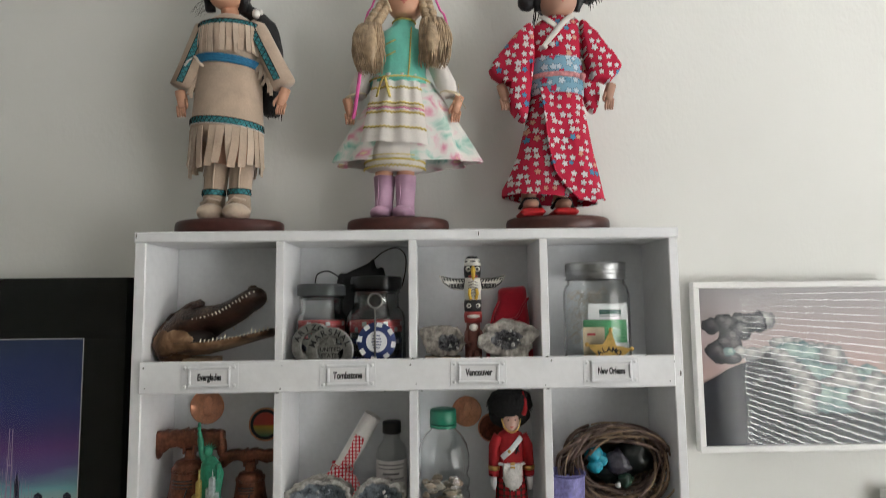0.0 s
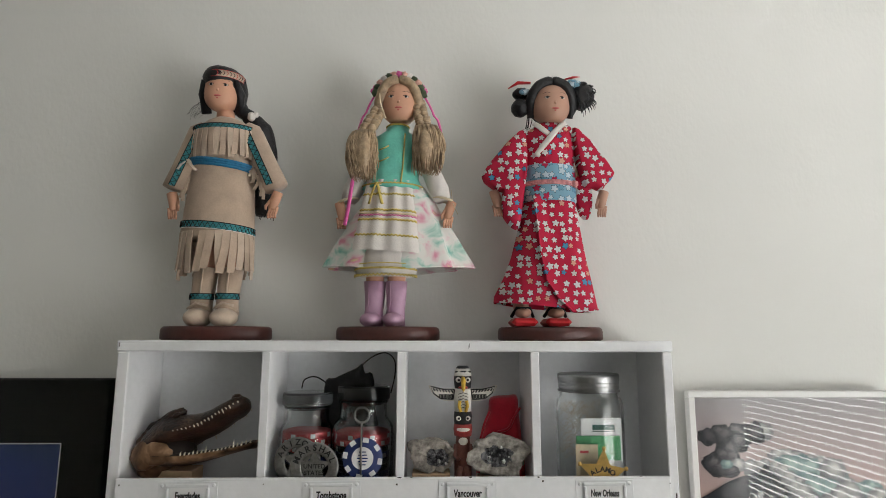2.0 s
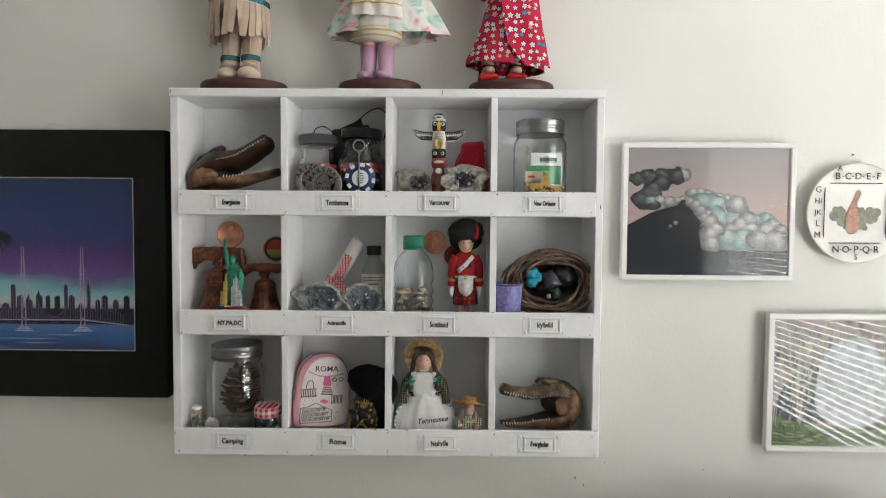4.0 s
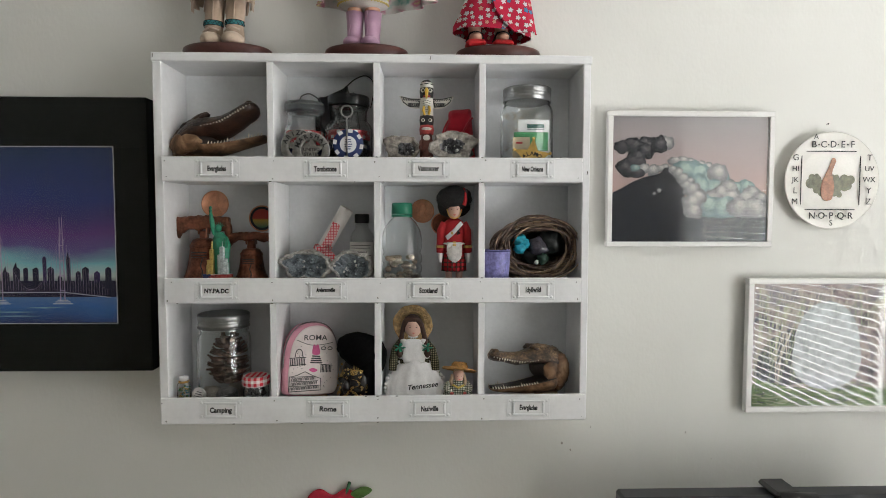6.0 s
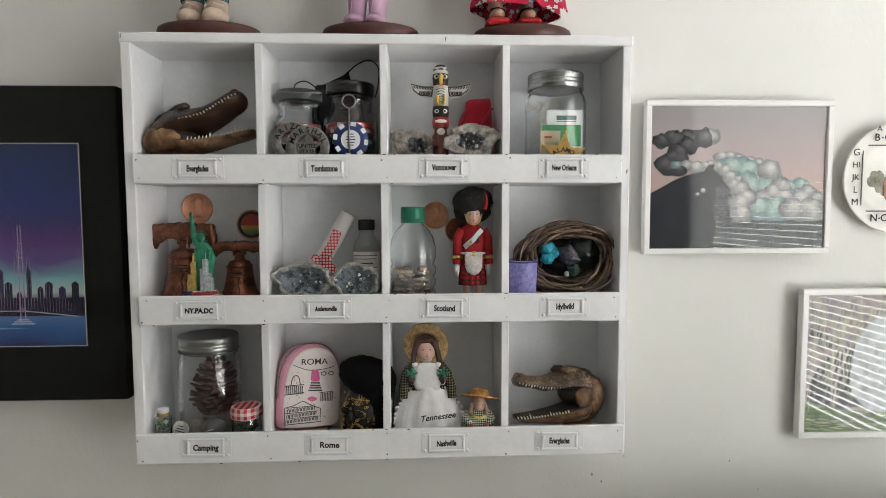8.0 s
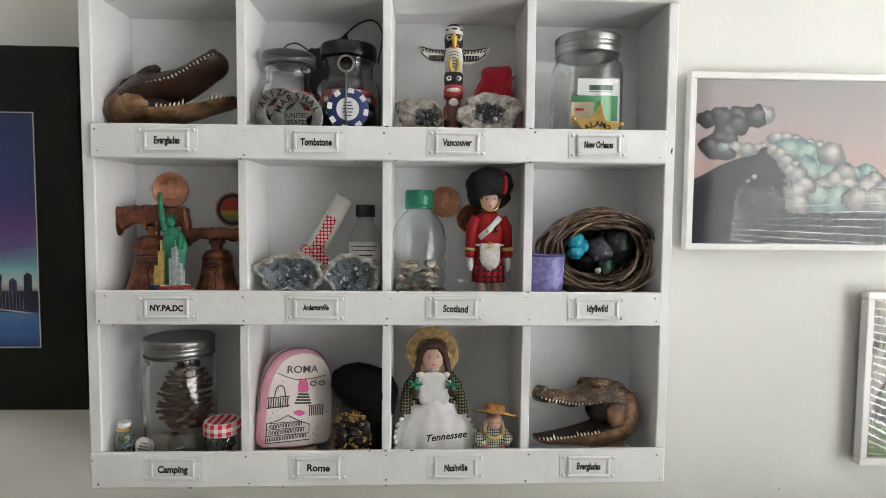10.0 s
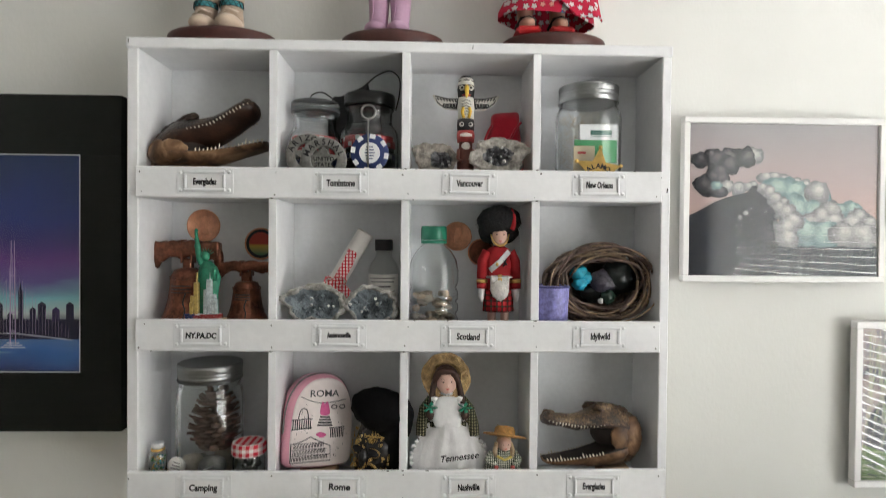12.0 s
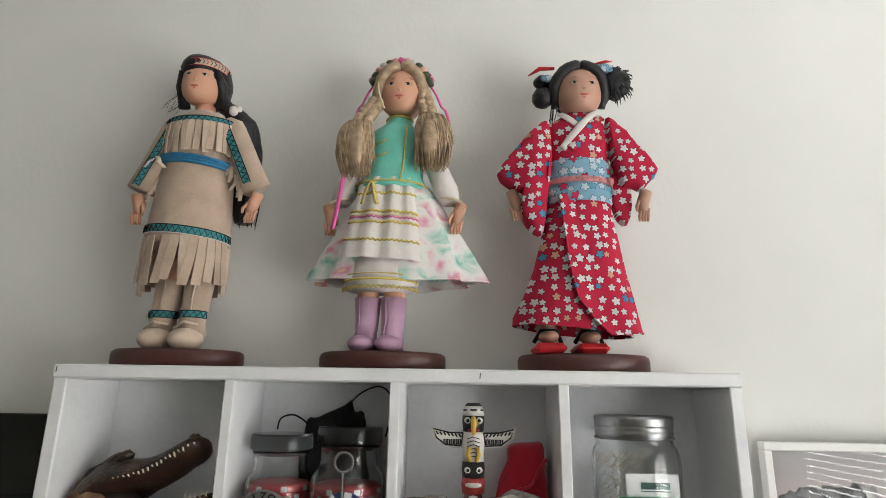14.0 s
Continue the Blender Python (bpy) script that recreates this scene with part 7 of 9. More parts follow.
pillow(b, rounded([(-0.027, 0.0), (-0.0275, 0.05), (-0.022, 0.075), (-0.015, 0.094), (-0.012, 0.110), (0.010, 0.113), (0.022, 0.112), (0.024, 0.090), (0.027, 0.06), (0.0275, 0.0)], 4), 0.0, 0.014)
part("bag", b, REDFELT, po)
part("drawstring", Build().tube(smooth_path([(0.024, -0.010, 0.098), (0.016, -0.015, 0.088), (0.008, -0.016, 0.074), (-0.005, -0.016, 0.07)], 5), 0.0016, 6), REDFELT, po)
part("drawstring", Build().tube(smooth_path([(-0.014, -0.010, 0.094), (-0.021, -0.013, 0.08), (-0.026, -0.013, 0.062), (-0.03, -0.013, 0.055)], 5), 0.0016, 6), REDFELT, po)

# New Orleans: mason jar with packets and straw
j = glass_jar("mason_jar", 0.563, 0.0455, F1, 0.0415, 0.1415, 0.0368, 0.022, JARGLASS, "clear glass mason jar with silver lid holding packets and straw")
pk = thing("sauce_packet", (0.569, 0.020, F1 + 0.006), "white and green printed sauce packet inside the jar", "packet")
part("paper", B(-0.0235, 0, 0.034, 0.0235, 0.002, 0.084, c=0.0004), CARD, pk)
part("green_band", B(-0.030, -0.0026, 0.036, 0.021, -0.0004, 0.064, c=0.0003), GREEN, pk, "bright green printed band")
b = Build()
b.box(-0.010, -0.0005, 0.0705, 0.016, -0.0001, 0.0765, c=0.0001).box(-0.010, -0.0005, 0.0683, 0.016, -0.0001, 0.0692, c=0.0001)
part("printed_bar", b, mat("dark_green_ink", (0.01, 0.09, 0.07), 0.6, 0.1, 200, 0), pk)
part("paper_fold", B(-0.022, 0.0003, 0, 0.022, 0.0018, 0.034, c=0.0004), CARD, pk)
pk = thing("paper_tag", (0.549, 0.011, F1 + 0.0055), "cream paper tag leaning inside the jar", "paper tag")
part("paper", B(-0.013, 0, 0, 0.013, 0.001, 0.056, c=0.0003), CREAM, pk)
part("red_bar", B(-0.008, -0.0004, 0.046, 0.002, -0.0001, 0.049, c=0.0001), CHIPR, pk)
b, rng = Build(), random.Random(9)
for k in range(120):
    a = rng.uniform(0, 6.28)
    c = Vector((rng.uniform(-0.02, 0.016), rng.uniform(-0.012, 0.018), rng.uniform(0.03, 0.1)))
    b.tube([c + Vector((0.010 * math.cos(a + 0.8 * q), 0.008 * math.sin(a + 1.1 * q), 0.004 * math.sin(2 * q + a))) for q in [0.6 * w for w in range(8)]], 0.0002, 4)
b.tube([(0, 0, 0), (0, 0, 0.05)], 0.0006, 4)
tagged(solid("straw_filling", b, STRAW, (0.553, 0.05, F1 + 0.006), "pale curled straw filling inside the jar", "straw"), kind="stuff")
st = thing("star_badge", (0.5635, 0.0021, F1 - 0.007), "gold five-pointed star badge with raised black lettering", "badge")
b = Build()
b.slab(star_pts(0, 0.037, 0.029, 0.0135, 5, 84), -0.0018, -0.0002)
for k in range(5):
    a = radians(84 + 72 * k)
    b.ball((0.0285 * math.cos(a), -0.001, 0.037 + 0.0285 * math.sin(a)), 0.0026, 0.0018, 0.0026, 10, 8)
part("star", b, GOLD, st)
part("pin", B(-0.004, -0.0014, 0.007, 0.004, -0.0003, 0.026, c=0.0003), GOLD, st)
b = Build()
arc_words(b, "ALAMO", 0, 0.024, 0.0185, 128, 52, 0.0085, -0.0020)
part("lettering", b, INK, st)


# NY.PA.DC: bells, statue, coins
def coin(x, z, r, face_mat, label, bars=3, y=0.086):
    c = thing("souvenir_coin", (x, y, z - r), label, "coin", "coins on the cabinet back")
    b = Build()
    b.tf = pose(0, 0.0, r, 90, 0, 0)
    b.lathe([(r * 0.97, -0.001), (r, -0.0006), (r, 0.0016), (r * 0.97, 0.002), (r * 0.93, 0.0018), (r * 0.92, 0.0012), (0, 0.0012)], 44, caps=(True, False))
    part("disc", b, COPPER, c)
    b = Build()
    if face_mat is COPPER:
        pillow(b, rounded([(-r * 0.2, r * 0.55), (-r * 0.1, r * 1.5), (r * 0.25, r * 1.55), (r * 0.33, r * 1.1), (r * 0.2, r * 0.9), (r * 0.35, r * 0.5)], 4), -0.0012, 0.0006)
        for k in range(bars):
            b.box(-r * 0.5, -0.0016, r * 0.3 + 0.0025 * k, r * 0.5, -0.0011, r * 0.3 + 0.0025 * k + 0.0009, c=0.0001)
    else:
        b.disc(0, r, r * 0.9, -0.0016, -0.0012, 40)
    part("relief", b, face_mat, c)
    return c


coin(0.057, 1.534, 0.022, COPPER, "large bright copper souvenir coin fixed to the back panel")
c = coin(0.1335, 1.5105, 0.0215, CAPB, "dark-rimmed souvenir coin with a red and gold centre")
b = Build()
b.disc(0, 0.0215, 0.0155, -0.0020, -0.00165, 36)
part("coloured_centre", b, upright("enamel_red_gold", [(0.0, (0.05, 0.18, 0.10)), (0.42, (0.55, 0.36, 0.05)), (0.5, (0.5, 0.05, 0.03)), (1.0, (0.5, 0.05, 0.03))], 0.3, 2, 0.001, 30, 0.006, 0.037), c)
coin(0.3975, 1.523, 0.0196, COPPER, "bright copper souvenir coin behind the plastic bottle", 4)
coin(0.4305, 1.5015, 0.0185, BRONZE, "dark copper souvenir coin half hidden by the soldier doll")


def bell(x, y, z, r, h, yoke, label):
    t = thing("souvenir_bell", (x, y, z), label, "bell", "copper bells")
    b = Build()
    b.lathe([(r * 1.0, 0), (r * 1.02, 0.002), (r * 0.97, 0.006), (r * 0.86, h * 0.22), (r * 0.75, h * 0.42), (r * 0.68, h * 0.65), (r * 0.64, h * 0.85), (r * 0.52, h * 0.96), (r * 0.3, h), (0, h)], 44, caps=(True, False))
    for z0 in (0.13, 0.16, 0.8, 0.84):
        k = r * (0.91 if z0 < 0.15 else 0.89 if z0 < 0.2 else 0.665)
        b.tube([(k * math.cos(a), k * math.sin(a), h * z0) for a in [6.283 * q / 40 for q in range(41)]], 0.0007, 5)
    part("bell_body", b, BRONZE, t)
    b = Build()
    pts = [(r * 0.2, -r * 0.74, h * 0.55), (r * 0.12, -r * 0.80, h * 0.38), (r * 0.22, -r * 0.85, h * 0.24), (r * 0.15, -r * 0.99, h * 0.03)]
    b.tube(smooth_path(pts, 4), 0.0009, 5)
    for q in range(3):
        b.tube([(r * 0.70 * math.cos(a), r * 0.70 * math.sin(a), h * (0.68 - 0.06 * q)) for a in [radians(235 + 8 * w) for w in range(9)]], 0.0008, 4)
    part("crack_and_inscription", b, CAPB, t)
    b = Build()
    b.box(-0.006, -0.005, h - 0.002, 0.006, 0.005, h + 0.012, c=0.002)
    part("crown", b, BRONZE, t)
    b = Build()
    yh = yoke[1]
    rr = []
    for i in range(31):
        u = -1 + 2 * i / 30
        cz = h + 0.010 + yh * 0.55 - yh * 0.18 * u * u + 0.001 * math.sin(9 * u)
        hh = yh * (0.42 + 0.10 * abs(u) ** 3)
        rr.append([(u * yoke[0], 0.0075 * math.copysign(abs(math.cos(a)) ** 0.45, math.cos(a)), cz + hh * math.copysign(abs(math.sin(a)) ** 0.45, math.sin(a)) * (1 + 0.09 * math.sin(9 * u + 2 * a) + 0.05 * math.sin(23 * u))) for a in [6.283 * (k + 0.5) / 16 for k in range(16)]])
    b.rings(rr)
    for s in (-1, 1):
        b.ball((s * yoke[0] * 0.97, -0.001, h + 0.010 + yh * 0.1), 0.006, 0.007, yh * 0.5, 12, 8, 0.15, 3)
    for x0 in (-0.006, 0.006):
        b.box(x0 - 0.0012, -0.0072, h + 0.006, x0 + 0.0012, 0.0072, h + 0.010 + yh, c=0.0004)
    part("yoke", b, BRONZE, t, "grained timber-like yoke")
    return t


riser(0.053, 0.049, F2, 0.064, 0.062, 0.020)
bell(0.053, 0.047, F2 + 0.0202, 0.032, 0.068, (0.040, 0.026), "antique copper bell hanging from a broad yoke")
riser(0.127, 0.049, F2, 0.052, 0.05, 0.020)
bell(0.127, 0.047, F2 + 0.0202, 0.0255, 0.052, (0.034, 0.016), "smaller antique copper bell with a timber yoke")
b = Build()
b.mi = 3
b.lathe([(0.019, 0), (0.0195, 0.002), (0.0185, 0.006), (0.0, 0.006)], 30, 1.0, 0.6, caps=(True, False))
b.mi = 2
for k in range(5):
    b.tube([p for p, a, o in ellipse_path(0, 0, 0.0015 + 0.001 * k, 0.0197, 0.0118, 180 + 20 * k, 360, 20)], 0.0005, 5)
b.mi = 4
for k in range(9):
    b.ball((-0.021 + 0.003 * (k % 5), -0.008 - 0.001 * (k // 5), 0.002 + 0.003 * (k // 5)), 0.002, 0.0018, 0.0018, 8, 6)
b.mi = 1
for k, (x, w, h) in enumerate(((-0.0115, 0.0045, 0.022), (-0.0075, 0.004, 0.038), (-0.0135, 0.003, 0.014))):
    b.box(x - w, -0.010 - 0.0007 * k, 0.006, x + w * 0.3, -0.004, 0.006 + h, c=0.0005)
b.box(-0.0095, -0.009, 0.04, -0.0075, -0.006, 0.056, c=0.0004)
b.mi = 5
for k, (x, w, h) in enumerate(((0.004, 0.004, 0.030), (0.010, 0.004, 0.024), (0.007, 0.003, 0.042), (0.013, 0.0025, 0.018))):
    b.box(x - w, -0.0105 - 0.0007 * k, 0.006, x + w, -0.004, 0.006 + h, c=0.0006)
b.tube([(0.007, -0.0075, 0.045), (0.007, -0.0075, 0.056)], [0.0012, 0.0003], 6)
b.mi = 0
b.loft([(0.002, 0, 0.006, 0.012, 0.007), (0.002, 0, 0.03, 0.0115, 0.007), (0.003, 0, 0.05, 0.0135, 0.0078), (0.002, 0, 0.062, 0.0105, 0.007), (0.000, 0, 0.070, 0.005, 0.005)], 22, waves=7, wave=0.07)
b.ball((-0.001, -0.001, 0.0755), 0.0052, 0.0052, 0.006, 14, 10)
for k in range(7):
    a = radians(20 + 140 * k / 6)
    b.tube([(-0.001 + 0.005 * math.cos(a), 0, 0.077 + 0.004 * math.sin(a)), (-0.001 + 0.010 * math.cos(a), 0, 0.078 + 0.008 * math.sin(a))], [0.0009, 0.0002], 5)
b.tube(smooth_path([(-0.005, 0, 0.066), (-0.009, -0.001, 0.078), (-0.011, -0.001, 0.092), (-0.012, -0.001, 0.098)], 4), [0.0045] * 4 + [0.0036] * 4 + [0.0026] * 5, 10)
b.tube([(-0.012, -0.001, 0.097), (-0.0122, -0.001, 0.104)], [0.0016, 0.0024], 8)
b.ball((-0.0122, -0.001, 0.1065), 0.0022, 0.002, 0.003, 8, 6)
b.tube([(0.012, -0.006, 0.046), (0.013, -0.006, 0.062)], 0.004, 6, flat=0.5)
solid("statue_figurine", b, [VERD, TOWERG, TOTR, CHIPW, CHIPB, TOWERS], (0.0885, 0.0145, F2 + 0.0285), "green robed statue figurine with tiny gold and silver towers", "figurine")
riser(0.0885, 0.0150, F2, 0.042, 0.024, 0.0283)

# Andersonville: geode pair, scroll, vial
geode("geode", 0.2205, 0.012, 1.4135, 0.0365, 0.030, 0.0245, 7, "blue-grey geode half with pale rind", STONE, CRYST, 0.78, (0.0, -0.05), BAND)
geode("geode", 0.2905, 0.010, 1.4115, 0.0325, 0.030, 0.0245, 9, "blue-grey geode half with notched pale rind", STONE, CRYST, 0.78, (0.0, -0.1), BAND)
riser(0.2205, 0.028, F2, 0.05, 0.03, 0.022)
riser(0.2905, 0.026, F2, 0.045, 0.03, 0.020)
sc = thing("paper_scroll", (0.226, 0.056, F2), "rolled white paper scroll tied with red gingham ribbon", "scroll")
A, Z = Vector((-0.022, 0.006, 0.012)), Vector((0.0515, -0.004, 0.135))
b = Build()
b.tube([A, Z], 0.0112, 26, caps=(False, False))
b.tube([A, Z], 0.0092, 26, caps=(False, False))
b.tube([A + (Z - A) * 0.0, Z], [0.0060, 0.0060], 20, caps=(False, False))
part("paper_roll", b, PAPER, sc)
K = A.lerp(Z, 0.47) + Vector((0.002, -0.012, 0))
d = (Z - A).normalized()
b = Build()
side = d.cross(Vector((0, 1, 0))).normalized()
o2 = d.cross(side)
b.tube([A.lerp(Z, 0.47) + 0.0120 * (math.cos(a) * side + math.sin(a) * o2) for a in [6.283 * k / 28 for k in range(29)]], 0.0036, 6, flat=0.2, up=tuple(d))
part("ribbon_band", b, GING, sc)
for end in ((0.036, -0.014, 0.112), (0.034, -0.016, 0.04), (-0.010, -0.016, 0.058)):
    b = Build()
    E2 = Vector(end)
    mid = K.lerp(E2, 0.5) + Vector((0.004, -0.003, 0.003))
    rr = []
    for p in smooth_path([K, mid, E2], 5):
        w = (E2 - K).normalized().cross(Vector((0, 1, 0))).normalized() * 0.0066
        rr.append([p - w, p + w, p + w + Vector((0, 0.0008, 0)), p - w + Vector((0, 0.0008, 0))])
    b.rings(rr, smooth=False)
    part("ribbon_tail", b, GING, sc)
b = Build()
for s in (-1, 1):
    b.tube(smooth_path([K, K + Vector((s * 0.009, -0.004, 0.009)), K + Vector((s * 0.014, -0.003, 0.002)), K + Vector((s * 0.006, -0.002, -0.003)), K], 5), 0.0035, 6, flat=0.25)
b.ball(K, 0.0045, 0.004, 0.0045, 10, 8, 0.2, 3)
part("ribbon_bow", b, GING, sc)
vi = thing("glass_vial", (0.3005, 0.058, F2), "small clear glass bottle with black cap and printed paper label", "bottle")
b = Build()
b.shell([(0.018, 0), (0.0195, 0.003), (0.0195, 0.088), (0.017, 0.096), (0.0105, 0.104), (0.010, 0.112)], 0.0016)
g = part("glass_body", b, VIALG, vi)
g.visible_shadow = False
b = Build()
b.lathe([(0.0112, 0.112), (0.0116, 0.113), (0.0116, 0.125), (0.0108, 0.1265), (0, 0.1265)], 48, waves=24, wave=0.012, caps=(True, False))
part("cap", b, CAPB, vi, "black ribbed screw cap")
b = Build()
b.rings([[(0.0198 * math.cos(a), 0.0198 * math.sin(a), z) for a in [radians(195 + 5 * k) for k in range(31)]] for z in (0.044, 0.082)], closed=False)
part("paper_label", b, PAPER, vi)
b = Build()
for z, a0, a1, th in ((0.077, 215, 325, 0.0005), (0.0725, 220, 320, 0.0005), (0.0665, 240, 305, 0.0009), (0.0605, 270, 325, 0.0005), (0.056, 225, 300, 0.0004)):
    b.tube([(0.0200 * math.cos(radians(a)), 0.0200 * math.sin(radians(a)), z) for a in range(a0, a1, 5)], th, 4)
part("printed_bar", b, INKG, vi)

# Scotland: plastic bottle with shells, soldier doll
so = thing("plastic_bottle", (0.3655, 0.041, F2), "clear ribbed plastic bottle with green cap holding sea shells", "bottle")
b = Build()
b.shell([(0.022, 0.0), (0.029, 0.002), (0.0315, 0.008), (0.0305, 0.02), (0.0318, 0.026), (0.0288, 0.033), (0.0318, 0.037), (0.0318, 0.044), (0.0288, 0.048), (0.0318, 0.052), (0.0318, 0.060), (0.029, 0.066), (0.0318, 0.074), (0.0318, 0.088), (0.029, 0.102), (0.022, 0.113), (0.0145, 0.120), (0.014, 0.126)], 0.0007)
g = part("bottle_body", b, PET, so)
g.visible_shadow = False
b = Build()
b.lathe([(0.0162, 0.122), (0.0165, 0.1225), (0.0165, 0.1255), (0.0160, 0.126)], 60, caps=(True, False))
b.lathe([(0.0160, 0.1265), (0.0164, 0.127), (0.0160, 0.1425), (0.0145, 0.144), (0, 0.144)], 72, waves=36, wave=0.012, caps=(True, False))
part("cap", b, CAPG, so, "green ribbed screw cap")
b, rng = Build(), random.Random(17)
for k in range(85):
    a, q = rng.uniform(0, 6.28), 0.024 * rng.random() ** 0.5
    zz = 0.006 + 0.052 * rng.random() ** 1.3
    b.mi = k % 3
    b.ball((q * math.cos(a), q * math.sin(a), zz), rng.uniform(0.004, 0.009), rng.uniform(0.003, 0.007), rng.uniform(0.002, 0.005), 9, 6, 0.3, 3, k)
tagged(solid("sea_shells", b, [SHELL, SAND, PEBBLE_L], (0.3655, 0.041, F2 + 0.001), "heap of small tan sea shells inside the bottle", "shells"), kind="stuff")

b, rng = Build(), random.Random(19)
b.mi = 4
for s in (-1, 1):
    b.mi = 5
    b.ball((s * 0.009, -0.006, 0.004), 0.006, 0.011, 0.004, 12, 8)
    b.mi = 4
    b.loft([(s * 0.009, 0, 0.006, 0.0055, 0.0055), (s * 0.0095, 0, 0.046, 0.0065, 0.0065)], 14)
    b.mi = 0
    b.tube([(s * 0.016, 0, 0.112), (s * 0.0225, -0.001, 0.10), (s * 0.024, -0.003, 0.078)], [0.0078, 0.0082, 0.0075], 14)
    b.mi = 2
    b.tube([(s * 0.0238, -0.003, 0.0775), (s * 0.024, -0.003, 0.0735)], 0.0083, 14)
    b.mi = 0
    b.tube([(s * 0.024, -0.003, 0.0735), (s * 0.0245, -0.003, 0.066)], [0.0078, 0.007], 14)
    b.mi = 3
    b.tube([(s * 0.0245, -0.004, 0.067), (s * 0.025, -0.005, 0.056), (s * 0.0245, -0.006, 0.050)], [0.0048, 0.0045, 0.002], 10)
b.mi = 1
rr = []
for z, r in ((0.037, 0.0215), (0.05, 0.0205), (0.068, 0.0175)):
    rr.append([(r * (1 + 0.05 * math.cos(14 * a)) * math.cos(a), 0.65 * r * (1 + 0.05 * math.cos(14 * a)) * math.sin(a), z) for a in [6.283 * k / 84 for k in range(84)]])
b.rings(rr)
b.mi = 0
b.loft([(0, 0, 0.064, 0.0185, 0.0125), (0, 0, 0.08, 0.0175, 0.012), (0, 0, 0.10, 0.0195, 0.0125), (0, 0, 0.115, 0.0165, 0.011), (0, 0, 0.120, 0.007, 0.007)], 26)
b.mi = 3
b.tube([(0.013, -0.0125, 0.113), (0, -0.0152, 0.100), (-0.014, -0.0128, 0.089)], 0.0036, 8, flat=0.25, up=(0, -1, 0))
b.tube([p for p, a, o in ellipse_path(0, 0, 0.0805, 0.0188, 0.0132, 180, 360, 20)], 0.0042, 6, flat=0.35)
b.mi = 2
b.box(-0.003, -0.0165, 0.0755, 0.003, -0.0145, 0.084, c=0.0006)
b.ball((-0.004, -0.0148, 0.097), 0.0025, 0.0012, 0.0025, 10, 6)
b.mi = 6
b.tube([(0.003, -0.0140, 0.103), (0.010, -0.0142, 0.096)], 0.0012, 5)
b.tube([(0.009, -0.0142, 0.104), (0.005, -0.0142, 0.094)], 0.0012, 5)
b.mi = 7
b.ball((0, -0.0140, 0.0655), 0.0135, 0.005, 0.0135, 20, 12, 0.14, 5)
b.box(-0.0135, -0.0158, 0.067, 0.0135, -0.0125, 0.083, c=0.0015)
b.mi = 3
b.loft([(0, 0, 0.118, 0.006, 0.006), (0, -0.001, 0.124, 0.006, 0.006)], 12)
b.mi = 4
face(b, Vector((0, -0.004, 0.133)), 0.0125, 0, 4, 6, 8, 4)
b.mi = 2
b.tube(smooth_path([(-0.013, -0.010, 0.134), (-0.009, -0.0155, 0.124), (0, -0.017, 0.1195), (0.009, -0.0155, 0.124), (0.013, -0.010, 0.134)], 5), 0.0011, 6)
b.mi = 5
b.ball((0, 0.000, 0.1515), 0.0315, 0.021, 0.0195, 26, 16, 0.10, 4)
b.ball((0, 0.004, 0.138), 0.0295, 0.016, 0.017, 24, 12, 0.12, 4)
b.ball((0, -0.010, 0.1455), 0.018, 0.010, 0.0075, 20, 10, 0.12, 4)
for k in range(420):
    a, t = rng.uniform(0, 6.28), math.acos(rng.uniform(-0.75, 1))
    n_ = Vector((math.sin(t) * math.cos(a), math.sin(t) * math.sin(a), math.cos(t)))
    p = Vector((0.031 * n_.x, 0.001 + 0.0205 * n_.y, 0.1495 + 0.0185 * n_.z))
    if p.z > 0.1690 or (n_.y < -0.3 and p.z < 0.143):
        continue
    q = p + Vector((n_.x, n_.y, n_.z - 0.5)) * 0.003
    b.add([p + Vector((0.0005, 0, 0)), p - Vector((0.0005, 0, 0)), q], [[0, 1, 2]])
b.mi = 0
b.tube(smooth_path([(0.0165, -0.015, 0.140), (0.019, -0.016, 0.148), (0.0185, -0.0145, 0.158), (0.017, -0.009, 0.166)], 5), [0.0035] * 6 + [0.0028] * 5 + [0.0015] * 5, 9)
b.v = [(p[0] * 0.88, p[1], p[2]) for p in b.v]
solid("soldier_doll", b, [TUNIC, TARTAN, GOLD, CHIPW, PORC, FUR, CAPB, FURW, LIP], (0.4475, 0.032, F2), "soldier doll in scarlet tunic, tartan kilt and tall black fur hat", "doll")

# Idyllwild: wax cup, wicker nest with stones
cu = thing("candle_cup", (0.5135, 0.0225, F2), "mottled lilac wax candle cup with darker rim", "candle")
b = Build()
b.lathe([(0.0175, 0), (0.0185, 0.002), (0.0212, 0.064), (0.0216, 0.0705), (0.0205, 0.0715), (0.0195, 0.069), (0.019, 0.064), (0, 0.0635)], 40, caps=(True, False))
part("cup", b, LILACW, cu)
b = Build()
b.tube([(0.0213 * math.cos(a), 0.0213 * math.sin(a), 0.0695) for a in [6.283 * k / 40 for k in range(41)]], 0.0013, 6)
part("rim", b, mat("indigo_rim", (0.05, 0.05, 0.2), 0.4, 0.2, 100, 0.1), cu)
ne = thing("wicker_nest", (0.5795, 0.047, F2 + 0.0228), "round brown woven wicker nest tipped on its side", "nest")
riser(0.583, 0.05, F2, 0.06, 0.05, 0.0226)
rng = random.Random(23)
NR, NZ, NC = 0.061, 0.044, 0.049
